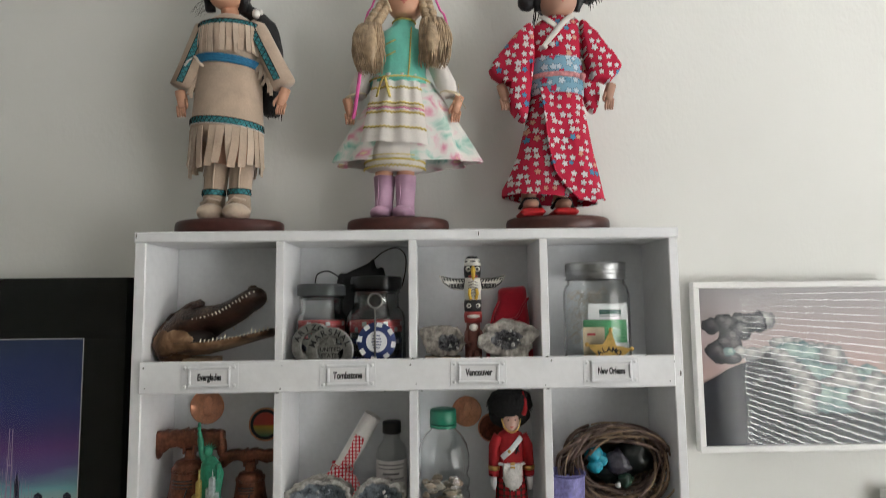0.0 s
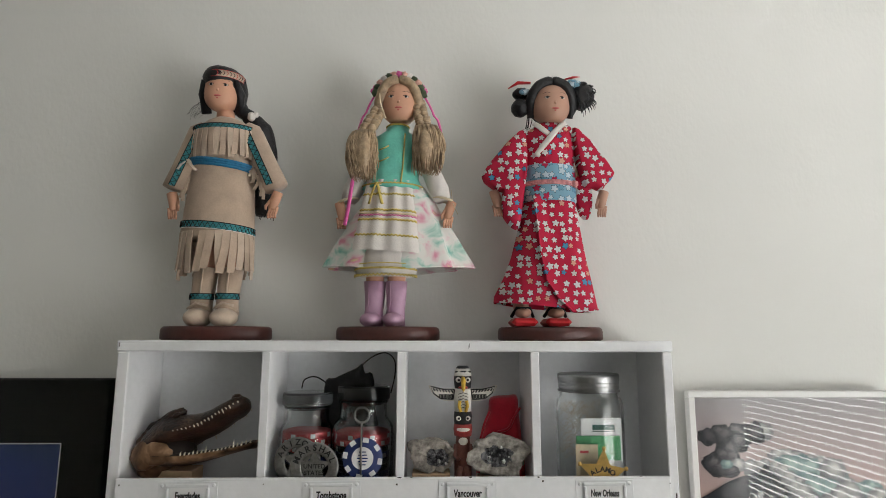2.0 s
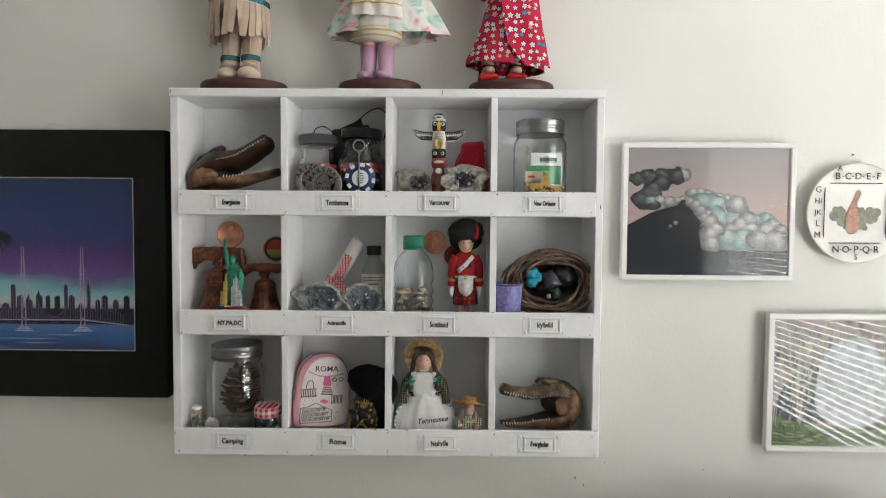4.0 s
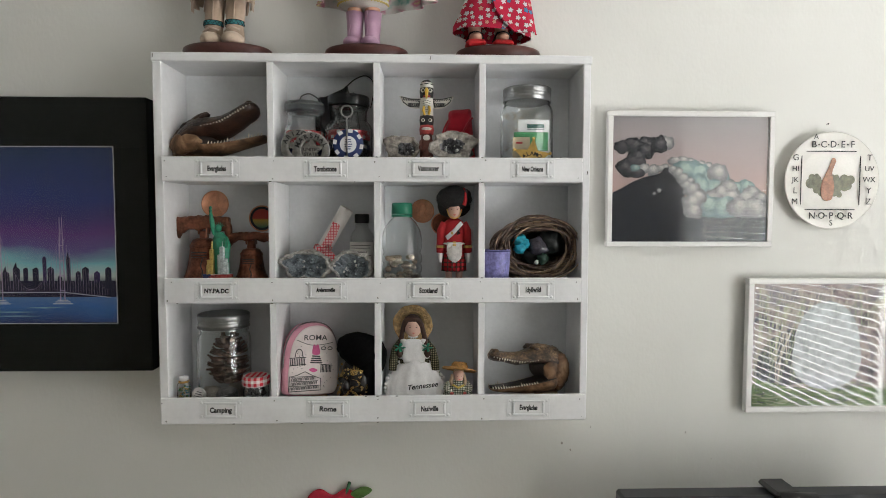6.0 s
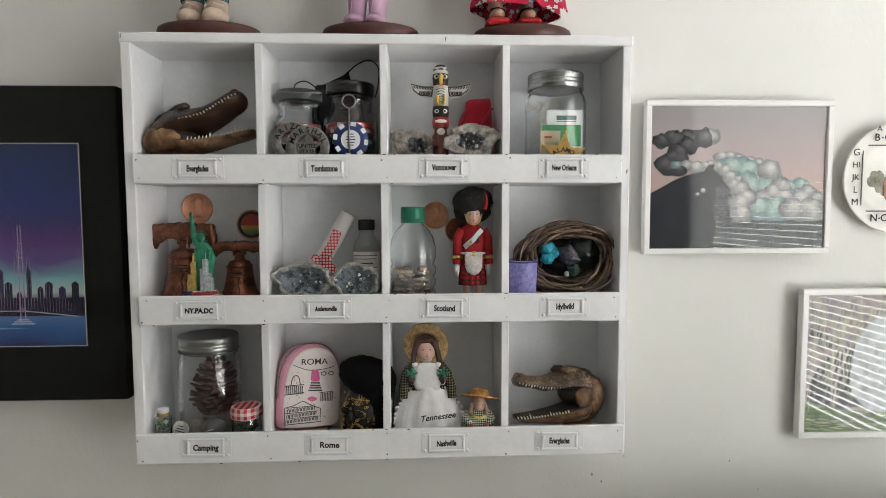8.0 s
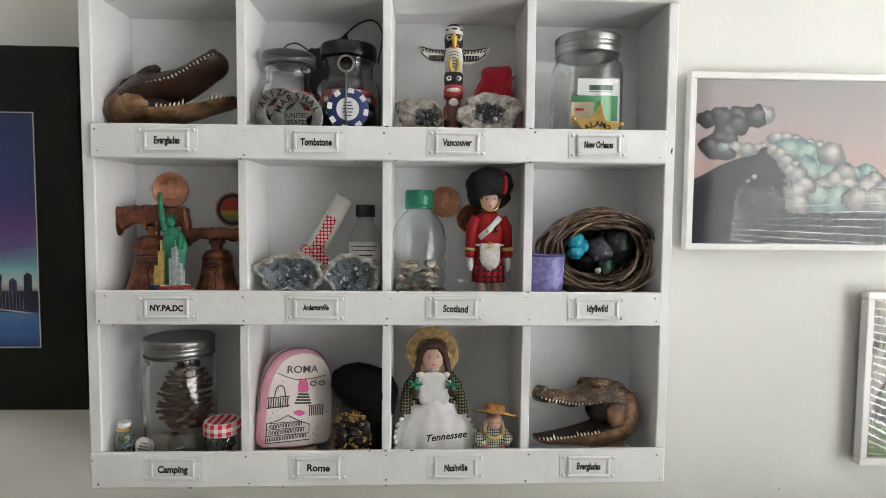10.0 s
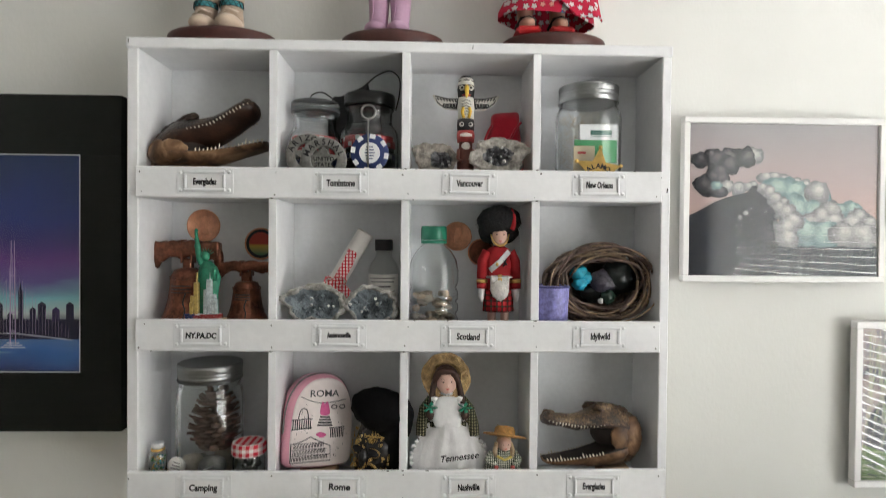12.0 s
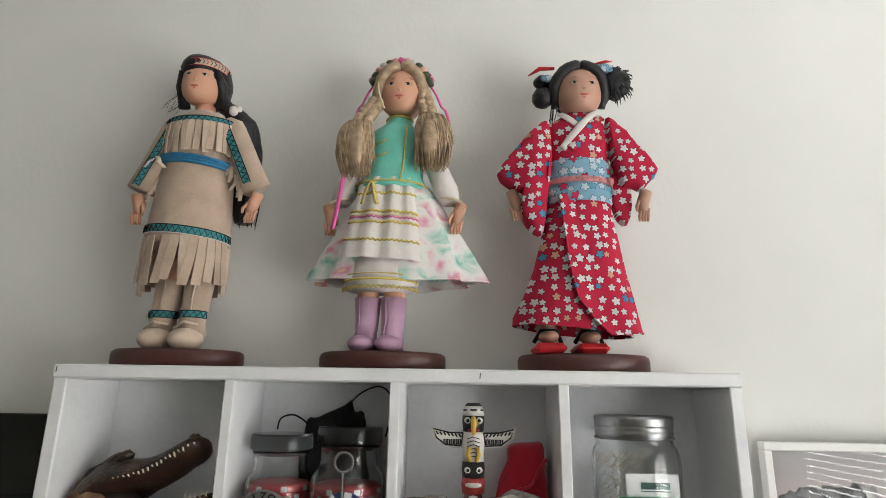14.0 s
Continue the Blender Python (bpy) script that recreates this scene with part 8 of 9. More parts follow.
for mi, m_ in ((0, TWIG), (1, TWIG_L)):
    for k in range(44 if mi == 0 else 30):
        b = Build()
        a0, ln = rng.uniform(0, 6.28), rng.uniform(2.2, 5.4)
        r0, y0 = rng.uniform(0.68, 1.10), rng.uniform(-0.024, 0.026)
        ph, fr = rng.uniform(0, 6.28), rng.choice((2, 3, 4))
        pts = []
        for q in range(34):
            a = a0 + ln * q / 33
            rr_ = r0 + 0.07 * math.sin(fr * a + ph) + (0.10 * (-y0 / 0.024) if y0 < 0 else -0.1 * y0 / 0.026)
            rr_ = min(rr_, 1.13)
            pts.append((NR * rr_ * math.cos(a), y0 + 0.007 * math.cos(fr * a + ph * 2), NC + NZ * rr_ * math.sin(a)))
        b.tube(pts, rng.uniform(0.0011, 0.0022) if mi == 0 else rng.uniform(0.0008, 0.0014), 6)
        part("twig", b, m_, ne)
for k in range(15):
    b = Build()
    a0, ln, lift = radians(rng.uniform(15, 200)), rng.uniform(0.7, 1.3), rng.uniform(0.02, 0.20)
    b.tube([(NR * (1.06 + lift * math.sin(math.pi * q / 16)) * math.cos(a0 + ln * q / 16), -0.014 + 0.010 * math.cos(0.4 * q + k), NC + NZ * (1.06 + lift * math.sin(math.pi * q / 16)) * math.sin(a0 + ln * q / 16)) for q in range(17)], rng.uniform(0.0014, 0.0021), 6)
    part("twig", b, TWIG, ne)
b = Build()
b.tf = pose(0, 0.027, NC, 90, 0, 0)
b.lathe([(0.0, -0.003), (0.046, -0.002), (0.05, 0.006), (0.05, 0.012)], 36, 1.0, 0.74, caps=(False, False))
part("nest_bowl", b, TWIG, ne)
for k in range(54):
    a = 6.283 * k / 54
    b = Build()
    b.tube(smooth_path([(0.046 * math.cos(a), 0.022, NC + 0.034 * math.sin(a)), (0.054 * math.cos(a + 0.1), 0.0, NC + 0.039 * math.sin(a + 0.1)), (0.057 * math.cos(a + 0.25), -0.020, NC + 0.041 * math.sin(a + 0.25))], 4), 0.0011, 5)
    part("twig", b, TWIG_L if k % 3 else TWIG, ne)
for nm, x, y, z, r, m_, lab in (("turquoise_stone", -0.027, -0.004, 0.060, 0.0098, TURQ, "bright turquoise tumbled stone in the nest"), ("turquoise_stone", -0.018, -0.006, 0.054, 0.0080, TURQ, "bright turquoise tumbled stone in the nest"), ("turquoise_stone", -0.027, -0.008, 0.047, 0.0085, TURQ, "bright turquoise tumbled stone in the nest"),
                               ("dark_crystal", 0.003, -0.002, 0.050, 0.016, AMETH, "dark smoky crystal lump in the nest"), ("black_stone", 0.026, 0.004, 0.055, 0.021, BLKST, "large black stone in the nest"), ("black_stone", -0.004, 0.008, 0.037, 0.016, BLKST, "large black stone in the nest"), ("green_glass_chip", 0.009, -0.010, 0.031, 0.009, mat("dark_green_glass", (0.03, 0.07, 0.05), 0.15, 0.4, 100, 0.2), "dark green glass chip in the nest"), ("clear_pebble", -0.001, -0.014, 0.026, 0.0032, WHITEQ, "small clear pebble in the nest")):
    b = Build()
    b.ball((0, 0, r), r * 1.1, r * 0.95, r, 14, 10, 0.35, 1.8, x * 300)
    solid(nm, b, m_, (0.5795 + x, 0.047 + y, F2 + 0.0248 + z - r), lab, "stone", "stones in the nest")

# Camping: jar with pine cone, bottle, pebbles, gingham jar
glass_jar("storage_jar", 0.0835, 0.0415, F3, 0.0405, 0.152, 0.0380, 0.022, JARGLASS, "tall clear glass jar with silver lid holding a pine cone")
b, rng = Build(), random.Random(29)
b.tube([(0, 0, 0.0), (0, 0, 0.075)], [0.008, 0.004], 10)
for lv in range(12):
    z = 0.004 + 0.0062 * lv
    r = 0.029 * math.sin(math.pi * (0.25 + 0.62 * lv / 11)) + 0.003
    for q in range(9):
        if rng.random() < 0.12:
            continue
        a = 6.283 * q / 9 + lv * 2.4 + rng.uniform(-0.15, 0.15)
        o = Vector((math.cos(a), math.sin(a), 0))
        t = Vector((-o.y, o.x, 0))
        w = 0.0078 * rng.uniform(0.8, 1.15)
        b.tube([o * 0.004 + Vector((0, 0, z)), o * r * 0.75 + Vector((0, 0, z + 0.001)), o * r * rng.uniform(0.95, 1.12) + Vector((0, 0, z + rng.uniform(0.002, 0.008)))], [0.002, w * 0.75, w * 0.55], 7, flat=0.35)
solid("pine_cone", b, CONE, (0.090, 0.044, F3 + 0.040), "brown open pine cone inside the glass jar", "pine cone")
for x, y, z, r, m_, lab in ((0.063, 0.036, 0.0065, 0.0155, PEBBLE_L, "buff rounded pebble inside the jar"), (0.092, 0.026, 0.0065, 0.0165, PEBBLE, "dark grey pebble with pale writing inside the jar"), (0.098, 0.058, 0.0065, 0.016, PEBBLE_L, "buff rounded pebble inside the jar"), (0.064, 0.060, 0.0065, 0.011, PEBBLE, "grey rounded pebble inside the jar")):
    b = Build()
    b.ball((0, 0, r), r, r * 0.8, r, 18, 12, 0.14, 1.6, x * 90)
    if m_ is PEBBLE and r > 0.015:
        b.mi = 1
        for k in range(2):
            b.tube([(-0.006 + 0.003 * k, -0.0135, r + 0.003 - 0.006 * k), (0.005, -0.0132, r + 0.006 - 0.005 * k)], 0.0007, 5)
        ob = solid("pebble", b, [PEBBLE, CHIPW], (x, y, F3 + z), lab, "pebble", "pebbles in the jar")
    else:
        ob = solid("pebble", b, m_, (x, y, F3 + z), lab, "pebble", "pebbles in the jar")
sb = thing("little_bottle", (0.0295, 0.0165, F3 + 0.0202), "tiny corked glass bottle filled with coloured beads", "bottle")
riser(0.036, 0.017, F3, 0.040, 0.026, 0.02)
b = Build()
b.shell([(0.009, 0), (0.0105, 0.002), (0.0105, 0.022), (0.0095, 0.026), (0.0065, 0.029), (0.0062, 0.034)], 0.0009)
g = part("glass_body", b, JARGLASS, sb)
g.visible_shadow = False
b = Build()
b.lathe([(0.0068, 0.0315), (0.0075, 0.032), (0.0075, 0.036), (0.007, 0.037), (0, 0.037)], 24, caps=(True, False))
part("stopper", b, CHIPW, sb)
b = Build()
for k in range(3):
    b.tube([(0.0075 * math.cos(a), 0.0075 * math.sin(a), 0.0285 + 0.001 * k) for a in [6.283 * q / 20 for q in range(21)]], 0.0006, 5)
part("gold_cord", b, GOLD, sb)
b = Build()
for k in range(60):
    a, q = rng.uniform(0, 6.28), 0.0082 * rng.random() ** 0.5
    b.mi = k % 4
    b.ball((q * math.cos(a), q * math.sin(a), 0.003 + 0.018 * rng.random()), 0.0016, 0.0016, 0.0013, 7, 5)
ob = part("bead_filling", b, [CHIPW, TURQ, GREEN, GOLD], sb)
tagged(ob, kind="stuff")
b = Build()
b.tf = pose(0, 0, 0.0, -8, 14, 0)
b.ball((0, 0, 0.010), 0.0115, 0.0035, 0.0105, 18, 12)
b.mi = 1
for k in range(3):
    b.box(-0.006 + 0.001 * k, -0.0042, 0.0065 + 0.0035 * k, 0.006 - 0.001 * k, -0.0032, 0.0074 + 0.0035 * k, c=0.0001)
solid("painted_pebble", b, [PAPER, INKG], (0.0515, 0.012, F3 + 0.0205), "small pale pebble with dark writing", "pebble")
rj = thing("jam_jar", (0.1385, 0.022, F3), "small glass jam jar with red gingham lid", "jar")
b = Build()
b.shell([(0.018, 0), (0.0195, 0.003), (0.0195, 0.035), (0.0185, 0.042), (0.018, 0.046)], 0.0012)
g = part("glass_body", b, JARGLASS, rj)
g.visible_shadow = False
b = Build()
b.lathe([(0.0202, 0.043), (0.0208, 0.044), (0.0208, 0.0545), (0.0195, 0.0575), (0.017, 0.058), (0.016, 0.0572), (0, 0.0572)], 40, caps=(True, False))
part("lid", b, GINGL, rj, "red and white gingham screw lid")
b = Build()
for k in range(26):
    a, q = rng.uniform(0, 6.28), 0.014 * rng.random() ** 0.5
    b.ball((q * math.cos(a), q * math.sin(a), 0.007 + 0.027 * rng.random()), 0.0035, 0.003, 0.003, 8, 6, 0.3, 2, k)
tagged(part("dark_filling", b, PEBBLE, rj), kind="stuff")

# Rome: purse, plumed mask
pu = thing("coin_purse", (0.2165, 0.034, 1.2292), "small pink and white printed backpack-shaped coin purse", "purse")
riser(0.222, 0.034, F3, 0.045, 0.04, 0.0198)
pu.rotation_euler = (radians(-8), radians(5), radians(25))
pu.scale = (1.04, 1, 0.94)
outl = rounded([(-0.040, 0.008), (-0.041, 0.055), (-0.036, 0.092), (-0.020, 0.117), (0.004, 0.124), (0.026, 0.116), (0.039, 0.090), (0.042, 0.05), (0.040, 0.008), (0.020, 0.001), (-0.020, 0.001)], 5)
b = Build()
pillow(b, outl, 0.008, 0.021, ((1.0, 0.90), (0.85, 0.975), (0.0, 1.0)))
part("bag", b, PINKL, pu)
b = Build()
pillow(b, [(0.003 + x * 0.90, z * 0.93 + 0.003) for x, z in outl], -0.0125, 0.0022, ((1.0, 0.95), (0.6, 0.99), (0.0, 1.0)))
part("front_panel", b, PANEL, pu, "white leatherette front with printed sketches")
b = Build()
b.tube([(x * 1.005, -0.004, z * 1.0) for x, z in outl[4:45]], 0.0011, 6)
part("zip", b, SILVER, pu)
part("zip_pull", B(-0.0425, -0.008, 0.048, -0.0405, -0.004, 0.066, c=0.0006), SILVER, pu)
PF = -0.0151
b = Build()
b.words("ROMA", 0.0125, 0.004, 0.0975, PF, bold=0.0001)
part("lettering", b, INKG, pu, "dark printed word")
b = Build()
for row in range(3):
    n_ = 12 - row
    for k in range(n_):
        x = -0.030 + 0.0036 * k + 0.001 * row
        z = 0.012 + 0.0075 * row + 0.0002 * k
        if row == 2 and k > 9:
            continue
        b.tube([(x - 0.0011, PF, z), (x - 0.0011, PF, z + 0.0035), (x, PF, z + 0.0050), (x + 0.0011, PF, z + 0.0035), (x + 0.0011, PF, z)], 0.0005, 4)
    b.tube([(-0.033 + row * 0.001, PF, 0.0185 + 0.0075 * row), (0.014 - row * 0.004, PF, 0.0190 + 0.0075 * row)], 0.00045, 4)
b.tube([(-0.033, PF, 0.010), (0.015, PF, 0.011), (0.014, PF, 0.030), (0.004, PF, 0.034), (-0.010, PF, 0.042), (-0.022, PF, 0.036), (-0.033, PF, 0.034), (-0.033, PF, 0.010)], 0.0006, 4)
for k in range(9):
    b.tube([(-0.032 + 0.0026 * k, PF, 0.052), (-0.032 + 0.0026 * k, PF, 0.064)], 0.00055, 4)
b.tube([(-0.034, PF, 0.052), (-0.009, PF, 0.054)], 0.0006, 4)
b.tube([(-0.034, PF, 0.0645), (-0.009, PF, 0.0655)], 0.0006, 4)
b.tube(smooth_path([(-0.026, PF, 0.066), (-0.024, PF, 0.076), (-0.020, PF, 0.079), (-0.016, PF, 0.076), (-0.014, PF, 0.066)], 4), 0.0006, 4)
for k in range(8):
    b.tube([(0.014 + 0.0022 * k, PF, 0.040), (0.014 + 0.0022 * k, PF, 0.052)], 0.0006, 4)
b.tube([(0.012, PF, 0.0525), (0.031, PF, 0.0535)], 0.0005, 4)
for s in (-1, 1):
    b.tube([(0.022 + s * 0.005 + 0.0034 * math.cos(a), PF, 0.080 + 0.0026 * math.sin(a)) for a in [6.283 * k / 14 for k in range(15)]], 0.0006, 4)
b.tube(smooth_path([(-0.024, PF, 0.094), (-0.004, PF, 0.086), (0.016, PF, 0.0865), (0.031, PF, 0.090)], 5), 0.00045, 4)
for k in range(4):
    b.tube([(0.000 - 0.001 * k, PF, 0.0675 - 0.0036 * k), (0.012 + 0.0012 * k, PF, 0.0665 - 0.0036 * k)], 0.0010, 4)
part("printed_sketch", b, INKG, pu, "dark printed arches, domes and glasses")
b = Build()
b.slab(rounded([(0.002, 0.087), (0.005, 0.084), (0.008, 0.087), (0.011, 0.078), (0.011, 0.070), (0.001, 0.070), (0.0, 0.078)], 3), PF - 0.0003, PF + 0.0005)
part("printed_dress", b, HOTP, pu, "bright pink printed dress")
b = Build()
b.slab(rounded([(-0.004, 0.0445), (0.0, 0.0475), (0.004, 0.0472), (0.009, 0.044), (0.003, 0.0405)], 4), PF - 0.0003, PF + 0.0005)
part("printed_lips", b, HOTP, pu, "bright pink printed lips")
b, rng = Build(), random.Random(51)
for k in range(60):
    x, z = rng.uniform(-0.032, 0.033), rng.uniform(0.008, 0.085)
    if (-0.006 < x < 0.014 and 0.04 < z < 0.09) or z > 0.06 and abs(x) > 0.027:
        continue
    a, ln = rng.uniform(0, 3.14), rng.uniform(0.001, 0.003)
    b.tube([(x, PF, z), (x + ln * math.cos(a), PF, z + ln * math.sin(a))], 0.00025, 4)
tagged(part("printed_hatching", b, INKG, pu), kind="stuff")

mk = thing("carnival_mask", (0.2905, 0.036, F3), "black and gold carnival mask with black velvet hat", "mask")
b = Build()
secs = [(0, -0.002, 0.0, 0.016, 0.016), (0, -0.004, 0.012, 0.021, 0.022), (0.001, -0.005, 0.03, 0.0255, 0.026), (0.001, -0.003, 0.048, 0.027, 0.027), (0.002, 0.0, 0.066, 0.026, 0.026), (0.002, 0.003, 0.082, 0.022, 0.022)]
b.loft(secs, 30, waves=3, wave=0.03)
b.ball((0.0, -0.030, 0.042), 0.006, 0.008, 0.012, 12, 8)
part("mask_face", b, GLOSSB, mk, "glossy black mask face")
for s in (-1, 1):
    b = Build()
    b.ball((s * 0.0115, -0.0265, 0.050), 0.0072, 0.004, 0.004, 14, 8)
    part("eye_opening", b, BLACK, mk)
b = Build()
b.ball((0.004, -0.006, 0.098), 0.038, 0.030, 0.026, 30, 18, 0.10, 1.6)
b.ball((0.016, 0.002, 0.086), 0.030, 0.026, 0.034, 26, 16, 0.08, 1.6)
b.ball((0.022, 0.004, 0.052), 0.016, 0.020, 0.045, 20, 14, 0.08, 2)
part("hat", b, VELVET, mk, "soft black velvet hat")
b, rng = Build(), random.Random(37)
for k in range(130):
    a = radians(rng.uniform(200, 340))
    z = rng.uniform(0.018, 0.074)
    if abs(z - 0.05) < 0.007 and abs(math.cos(a)) < 0.6:
        continue
    rr_ = 0.0225 + 0.006 * math.sin(math.pi * z / 0.08)
    ct = Vector((rr_ * math.cos(a), -0.004 + rr_ * math.sin(a) * 1.02, z))
    t = Vector((-math.sin(a), math.cos(a), 0))
    s0, tw = rng.uniform(0.0012, 0.0032), rng.choice((-1, 1))
    b.tube([ct + t * s0 * (1 - q / 14) * math.cos(tw * q * 0.75) + Vector((0, 0, s0 * (1 - q / 14) * math.sin(tw * q * 0.75))) + Vector((math.cos(a), math.sin(a), 0)) * 0.0008 for q in range(12)], 0.00028, 5)
for s in (-1, 1):
    b.tube([(s * 0.0115 + 0.0086 * math.cos(q), -0.0285 + 0.002 * abs(math.cos(q)), 0.050 + 0.0056 * math.sin(q)) for q in [6.283 * w / 20 for w in range(21)]], 0.0003, 5)
for k in range(7):
    b.tube([(0.008 + 0.0028 * k, -0.026 + 0.0016 * k, 0.070), (0.006 + 0.003 * k, -0.024 + 0.0016 * k, 0.079)], 0.0004, 5)
b.tube(smooth_path([(0.004, -0.027, 0.069), (0.018, -0.0215, 0.0695), (0.029, -0.012, 0.072)], 4), 0.0009, 5)
part("gold_scrollwork", b, GOLD, mk, "fine gold scrollwork")
mk.rotation_euler = (0, radians(6), radians(-26))

# Nashville: two dolls
b, rng = Build(), random.Random(41)
MT = [LACE, PLAID_G, STRAWH, HAIRR, PORC, GREENR, CAPB, LIP, CHIPW, INK]
b.mi = 1
b.loft([(0.002, 0.008, 0.0, 0.044, 0.030), (0.002, 0.008, 0.03, 0.042, 0.028), (0, 0.006, 0.055, 0.030, 0.02), (0, 0.004, 0.075, 0.023, 0.016), (0, 0.004, 0.088, 0.019, 0.013), (0, 0.003, 0.097, 0.008, 0.008)], 30, waves=9, wave=0.03)
b.mi = 0
rr = []
for k in range(10):
    t = k / 9
    z = 0.063 - 0.063 * t
    hw = 0.017 + 0.030 * math.sin(min(1.0, t * 1.25) * 1.57)
    row = []
    for j in range(41):
        u = -1 + 2 * j / 40
        row.append((0.001 + hw * u * (1 + 0.04 * math.sin(j * 1.9) * t), -0.016 - 0.013 * t + 0.012 * u * u + 0.0016 * math.cos(u * 13) * t, z + 0.004 * abs(u) ** 3 * t))
    rr.append(row)
b.rings(rr, closed=False)
for row in (rr[9], [r[0] for r in rr], [r[-1] for r in rr]):
    for k in range(0, len(row)):
        p = Vector(row[k])
        b.ball(p + Vector((0, 0, 0.001 * (k % 3))), 0.0030 + 0.0006 * (k % 2), 0.0012, 0.0028, 9, 6, 0.45, 6, k)
b.mi = 0
pillow(b, rounded([(-0.016, 0.058), (-0.0165, 0.086), (-0.010, 0.095), (0.010, 0.095), (0.0165, 0.086), (0.016, 0.058)], 3), -0.0125, 0.003)
for s in (-1, 1):
    for k in range(6):
        b.ball((s * (0.0155 + 0.001 * k), -0.012 + 0.001 * k, 0.092 - 0.005 * k), 0.005, 0.004, 0.004, 10, 7, 0.3, 4, k)
b.mi = 1
for s in (-1, 1):
    b.tube([(s * 0.018, 0.002, 0.088), (s * 0.028, 0.0, 0.076), (s * 0.033, -0.006, 0.058), (s * 0.034, -0.012, 0.046)], [0.0075, 0.0075, 0.0068, 0.006], 14)
b.mi = 8
for k in range(16):
    a = 6.283 * k / 16
    b.ball((0.0085 * math.cos(a), -0.001 + 0.0085 * math.sin(a), 0.0985), 0.0025, 0.0025, 0.003, 8, 6, 0.2, 4, k)
face(b, Vector((0, -0.003, 0.1135)), 0.0132, 6, 4, 6, 7, 4)
b.mi = 3
b.ball((0, 0.003, 0.1165), 0.0158, 0.0145, 0.016, 20, 12, 0.05, 4)
b.ball((0, -0.0085, 0.1265), 0.0125, 0.0075, 0.0052, 18, 10, 0.15, 4)
for s in (-1, 1):
    b.tube(smooth_path([(0, -0.0115, 0.1275), (s * 0.009, -0.0115, 0.125), (s * 0.0140, -0.007, 0.115), (s * 0.0175, -0.006, 0.100), (s * 0.0195, -0.012, 0.086)], 4), [0.003] * 4 + [0.0045] * 4 + [0.004] * 5 + [0.0042] * 4, 9)
    b.tube([(s * 0.0215, -0.013, 0.082), (s * 0.022, -0.015, 0.073), (s * 0.021, -0.016, 0.067)], [0.003, 0.006, 0.002], 9)
b.mi = 5
for s in (-1, 1):
    for k in range(5):
        a = 6.283 * k / 5
        b.tube([(s * 0.0215, -0.016, 0.083), (s * 0.0215 + 0.006 * math.cos(a), -0.019, 0.083 + 0.005 * math.sin(a)), (s * 0.0215 + 0.009 * math.cos(a), -0.017, 0.083 + 0.007 * math.sin(a))], [0.0012, 0.003, 0.0015], 7, flat=0.4)
b.mi = 2
keep = b.tf
b.tf = pose(0, 0.007, 0.1145, 68, 0, 0)
b.lathe([(0.0005, 0.004), (0.016, 0.004), (0.030, 0.0035), (0.0315, 0.005), (0.030, 0.007), (0.019, 0.000), (0.0175, -0.012), (0.012, -0.017), (0.0, -0.018)], 40, caps=(False, False), wob=0.06)
for k in range(7):
    q = 0.0195 + 0.0016 * k
    b.tube([(q * math.cos(a), q * math.sin(a), 0.0088 - 0.0006 * k) for a in [6.283 * w / 40 for w in range(41)]], 0.0008, 5)
b.tf = keep
b.mi = 9
b.words("Tennessee", 0.0112, 0.012, 0.026, -0.0312, shear=0.38, turn=7, bold=0.0002)
riser(0.3865, 0.040, F3, 0.05, 0.036, 0.0155)
b.v = [(p[0] - 0.035 * p[2], p[1], p[2]) for p in b.v]
ob = solid("bonnet_doll", b, MT, (0.3865, 0.036, F3 + 0.017), "auburn-haired doll in straw hat and white lettered apron", "doll")
b, rng = Build(), random.Random(43)
b.mi = 1
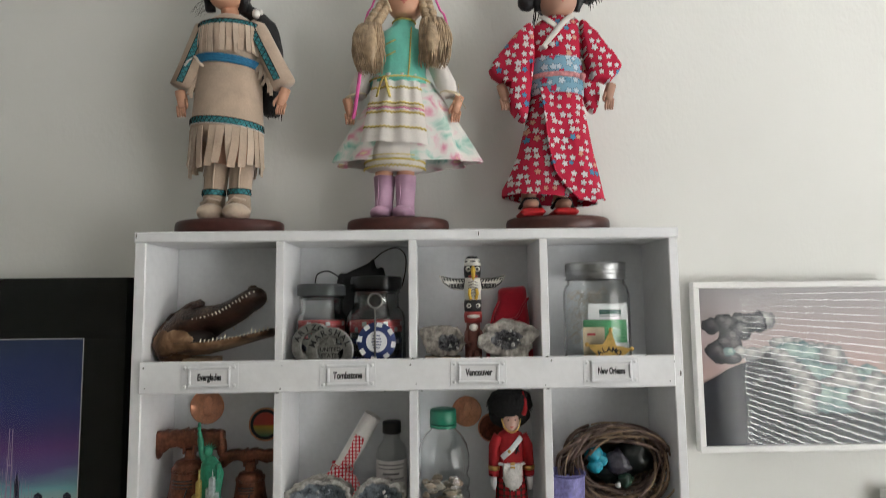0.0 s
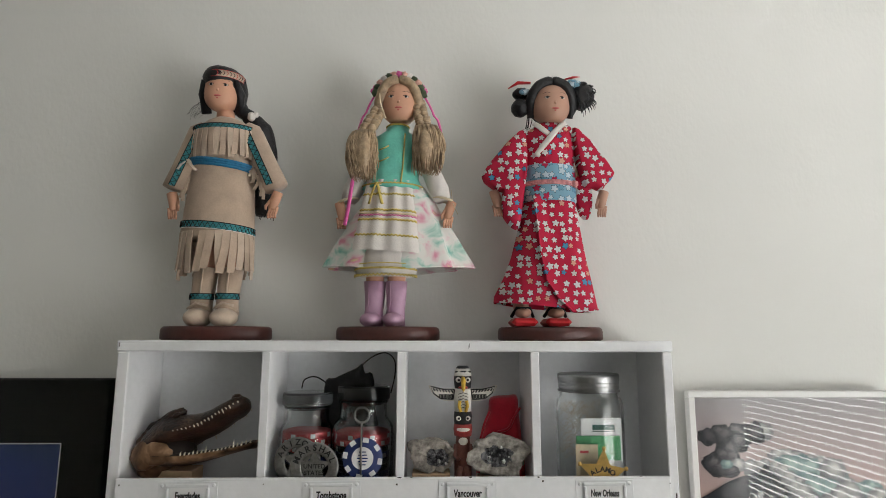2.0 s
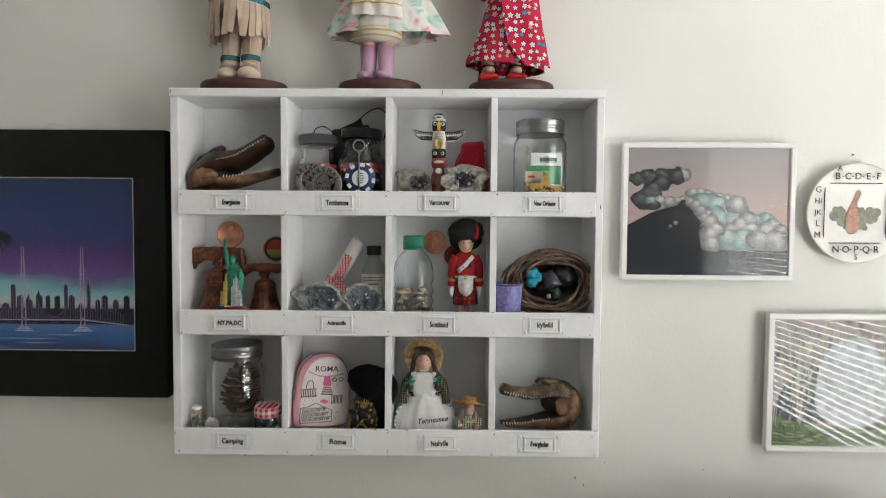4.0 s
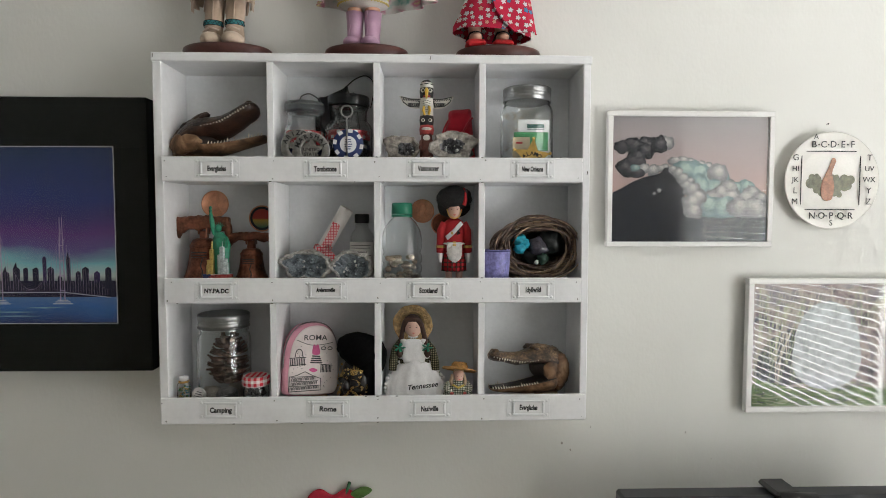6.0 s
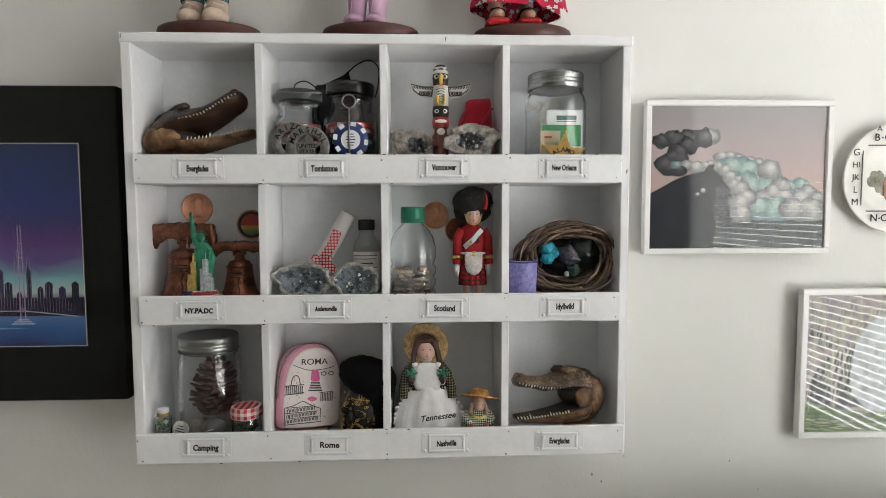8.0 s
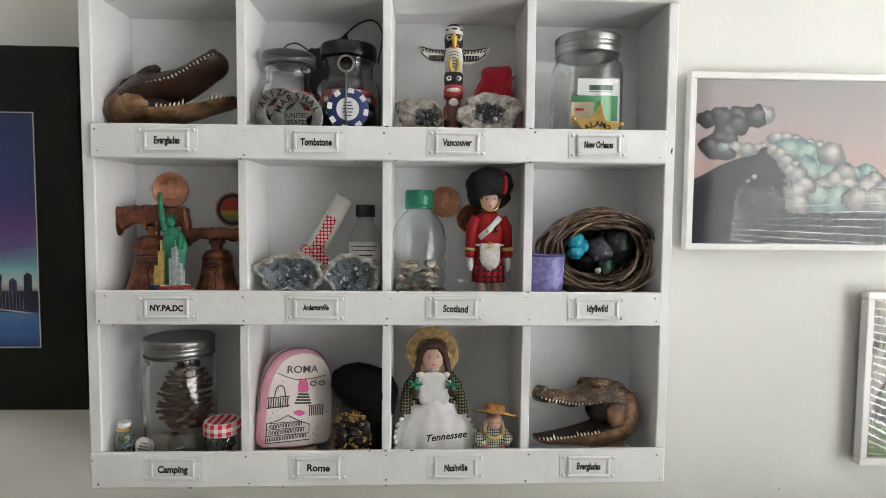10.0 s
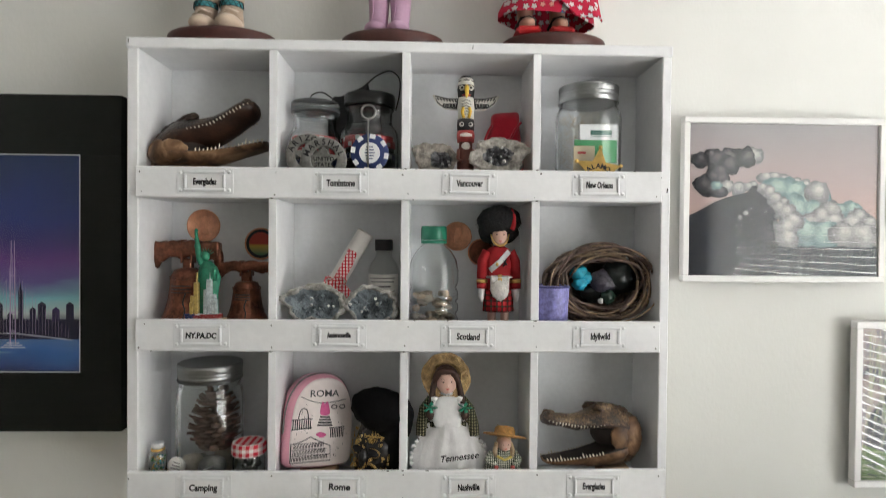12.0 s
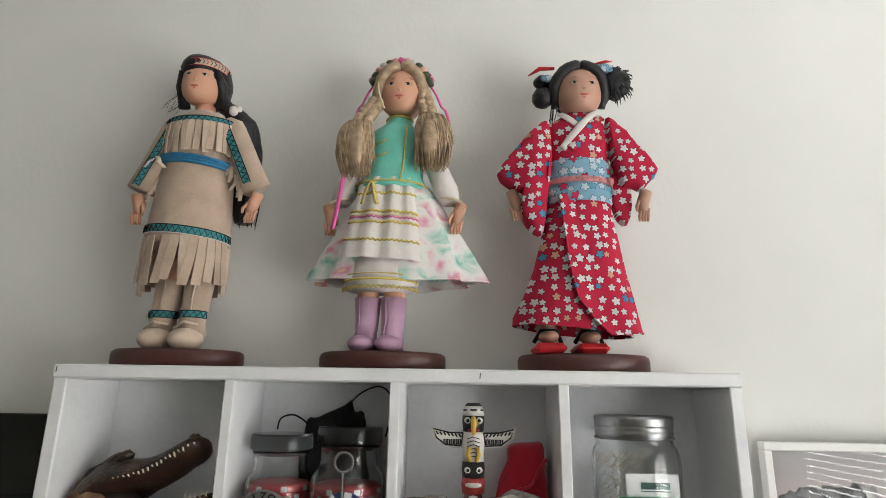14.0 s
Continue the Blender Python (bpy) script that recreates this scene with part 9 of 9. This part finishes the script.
b.loft([(0, 0, 0.0, 0.022, 0.014), (0, 0, 0.02, 0.023, 0.015), (0, 0, 0.038, 0.018, 0.012), (0, 0, 0.05, 0.010, 0.009), (0, 0, 0.054, 0.005, 0.005)], 22, waves=6, wave=0.04)
for s in (-1, 1):
    b.tube([(s * 0.012, -0.002, 0.045), (s * 0.018, -0.006, 0.036), (s * 0.012, -0.014, 0.030)], [0.006, 0.006, 0.005], 10)
b.mi = 4
face(b, Vector((0.001, -0.004, 0.060)), 0.0088, 8, 4, 6, 7, 4)
for s in (-1, 1):
    b.ball((s * 0.010, -0.016, 0.029), 0.003, 0.003, 0.003, 8, 6)
b.mi = 8
b.ball((0.001, -0.001, 0.063), 0.0095, 0.009, 0.009, 14, 10, 0.1, 4)
for s in (-1, 1):
    b.tube([(s * 0.008, -0.005, 0.062), (s * 0.011, -0.008, 0.050), (s * 0.010, -0.010, 0.042)], [0.003, 0.0032, 0.002], 8)
b.mi = 9
b.tube([(-0.009, -0.014, 0.045), (0, -0.016, 0.040), (0.009, -0.014, 0.044)], 0.002, 7)
b.mi = 2
b.tf = pose(0.002, 0.003, 0.0685, -24, 10, 0)
b.lathe([(0.0275, -0.001), (0.026, 0.0015), (0.013, 0.003), (0.0125, 0.009), (0.010, 0.0135), (0, 0.0145)], 32, caps=(True, False), wob=0.08)
b.tf = Matrix()
b.v = [(p[0], p[1], p[2] * 0.82) for p in b.v]
solid("small_straw_hat_doll", b, [LACE, PLAID_W, STRAWO, HAIRR, PORC, GREENR, CAPB, LIP, HAIRF, YELLOW], (0.4535, 0.018, F3 + 0.0082), "little doll in checked dress and orange straw hat", "doll")
riser(0.4535, 0.018, F3, 0.04, 0.026, 0.008)

# Everglades, lower: brown dried head facing the other way
reptile_head((0.610, 0.043, 1.2600), True, 0.110, 9, -10, -12, 12, HIDE_B, "brown scaly reptile head souvenir with open toothy jaws", 0.016, 1.5, 0.84)
riser(0.600, 0.048, F3, 0.034, 0.034, 0.0205)
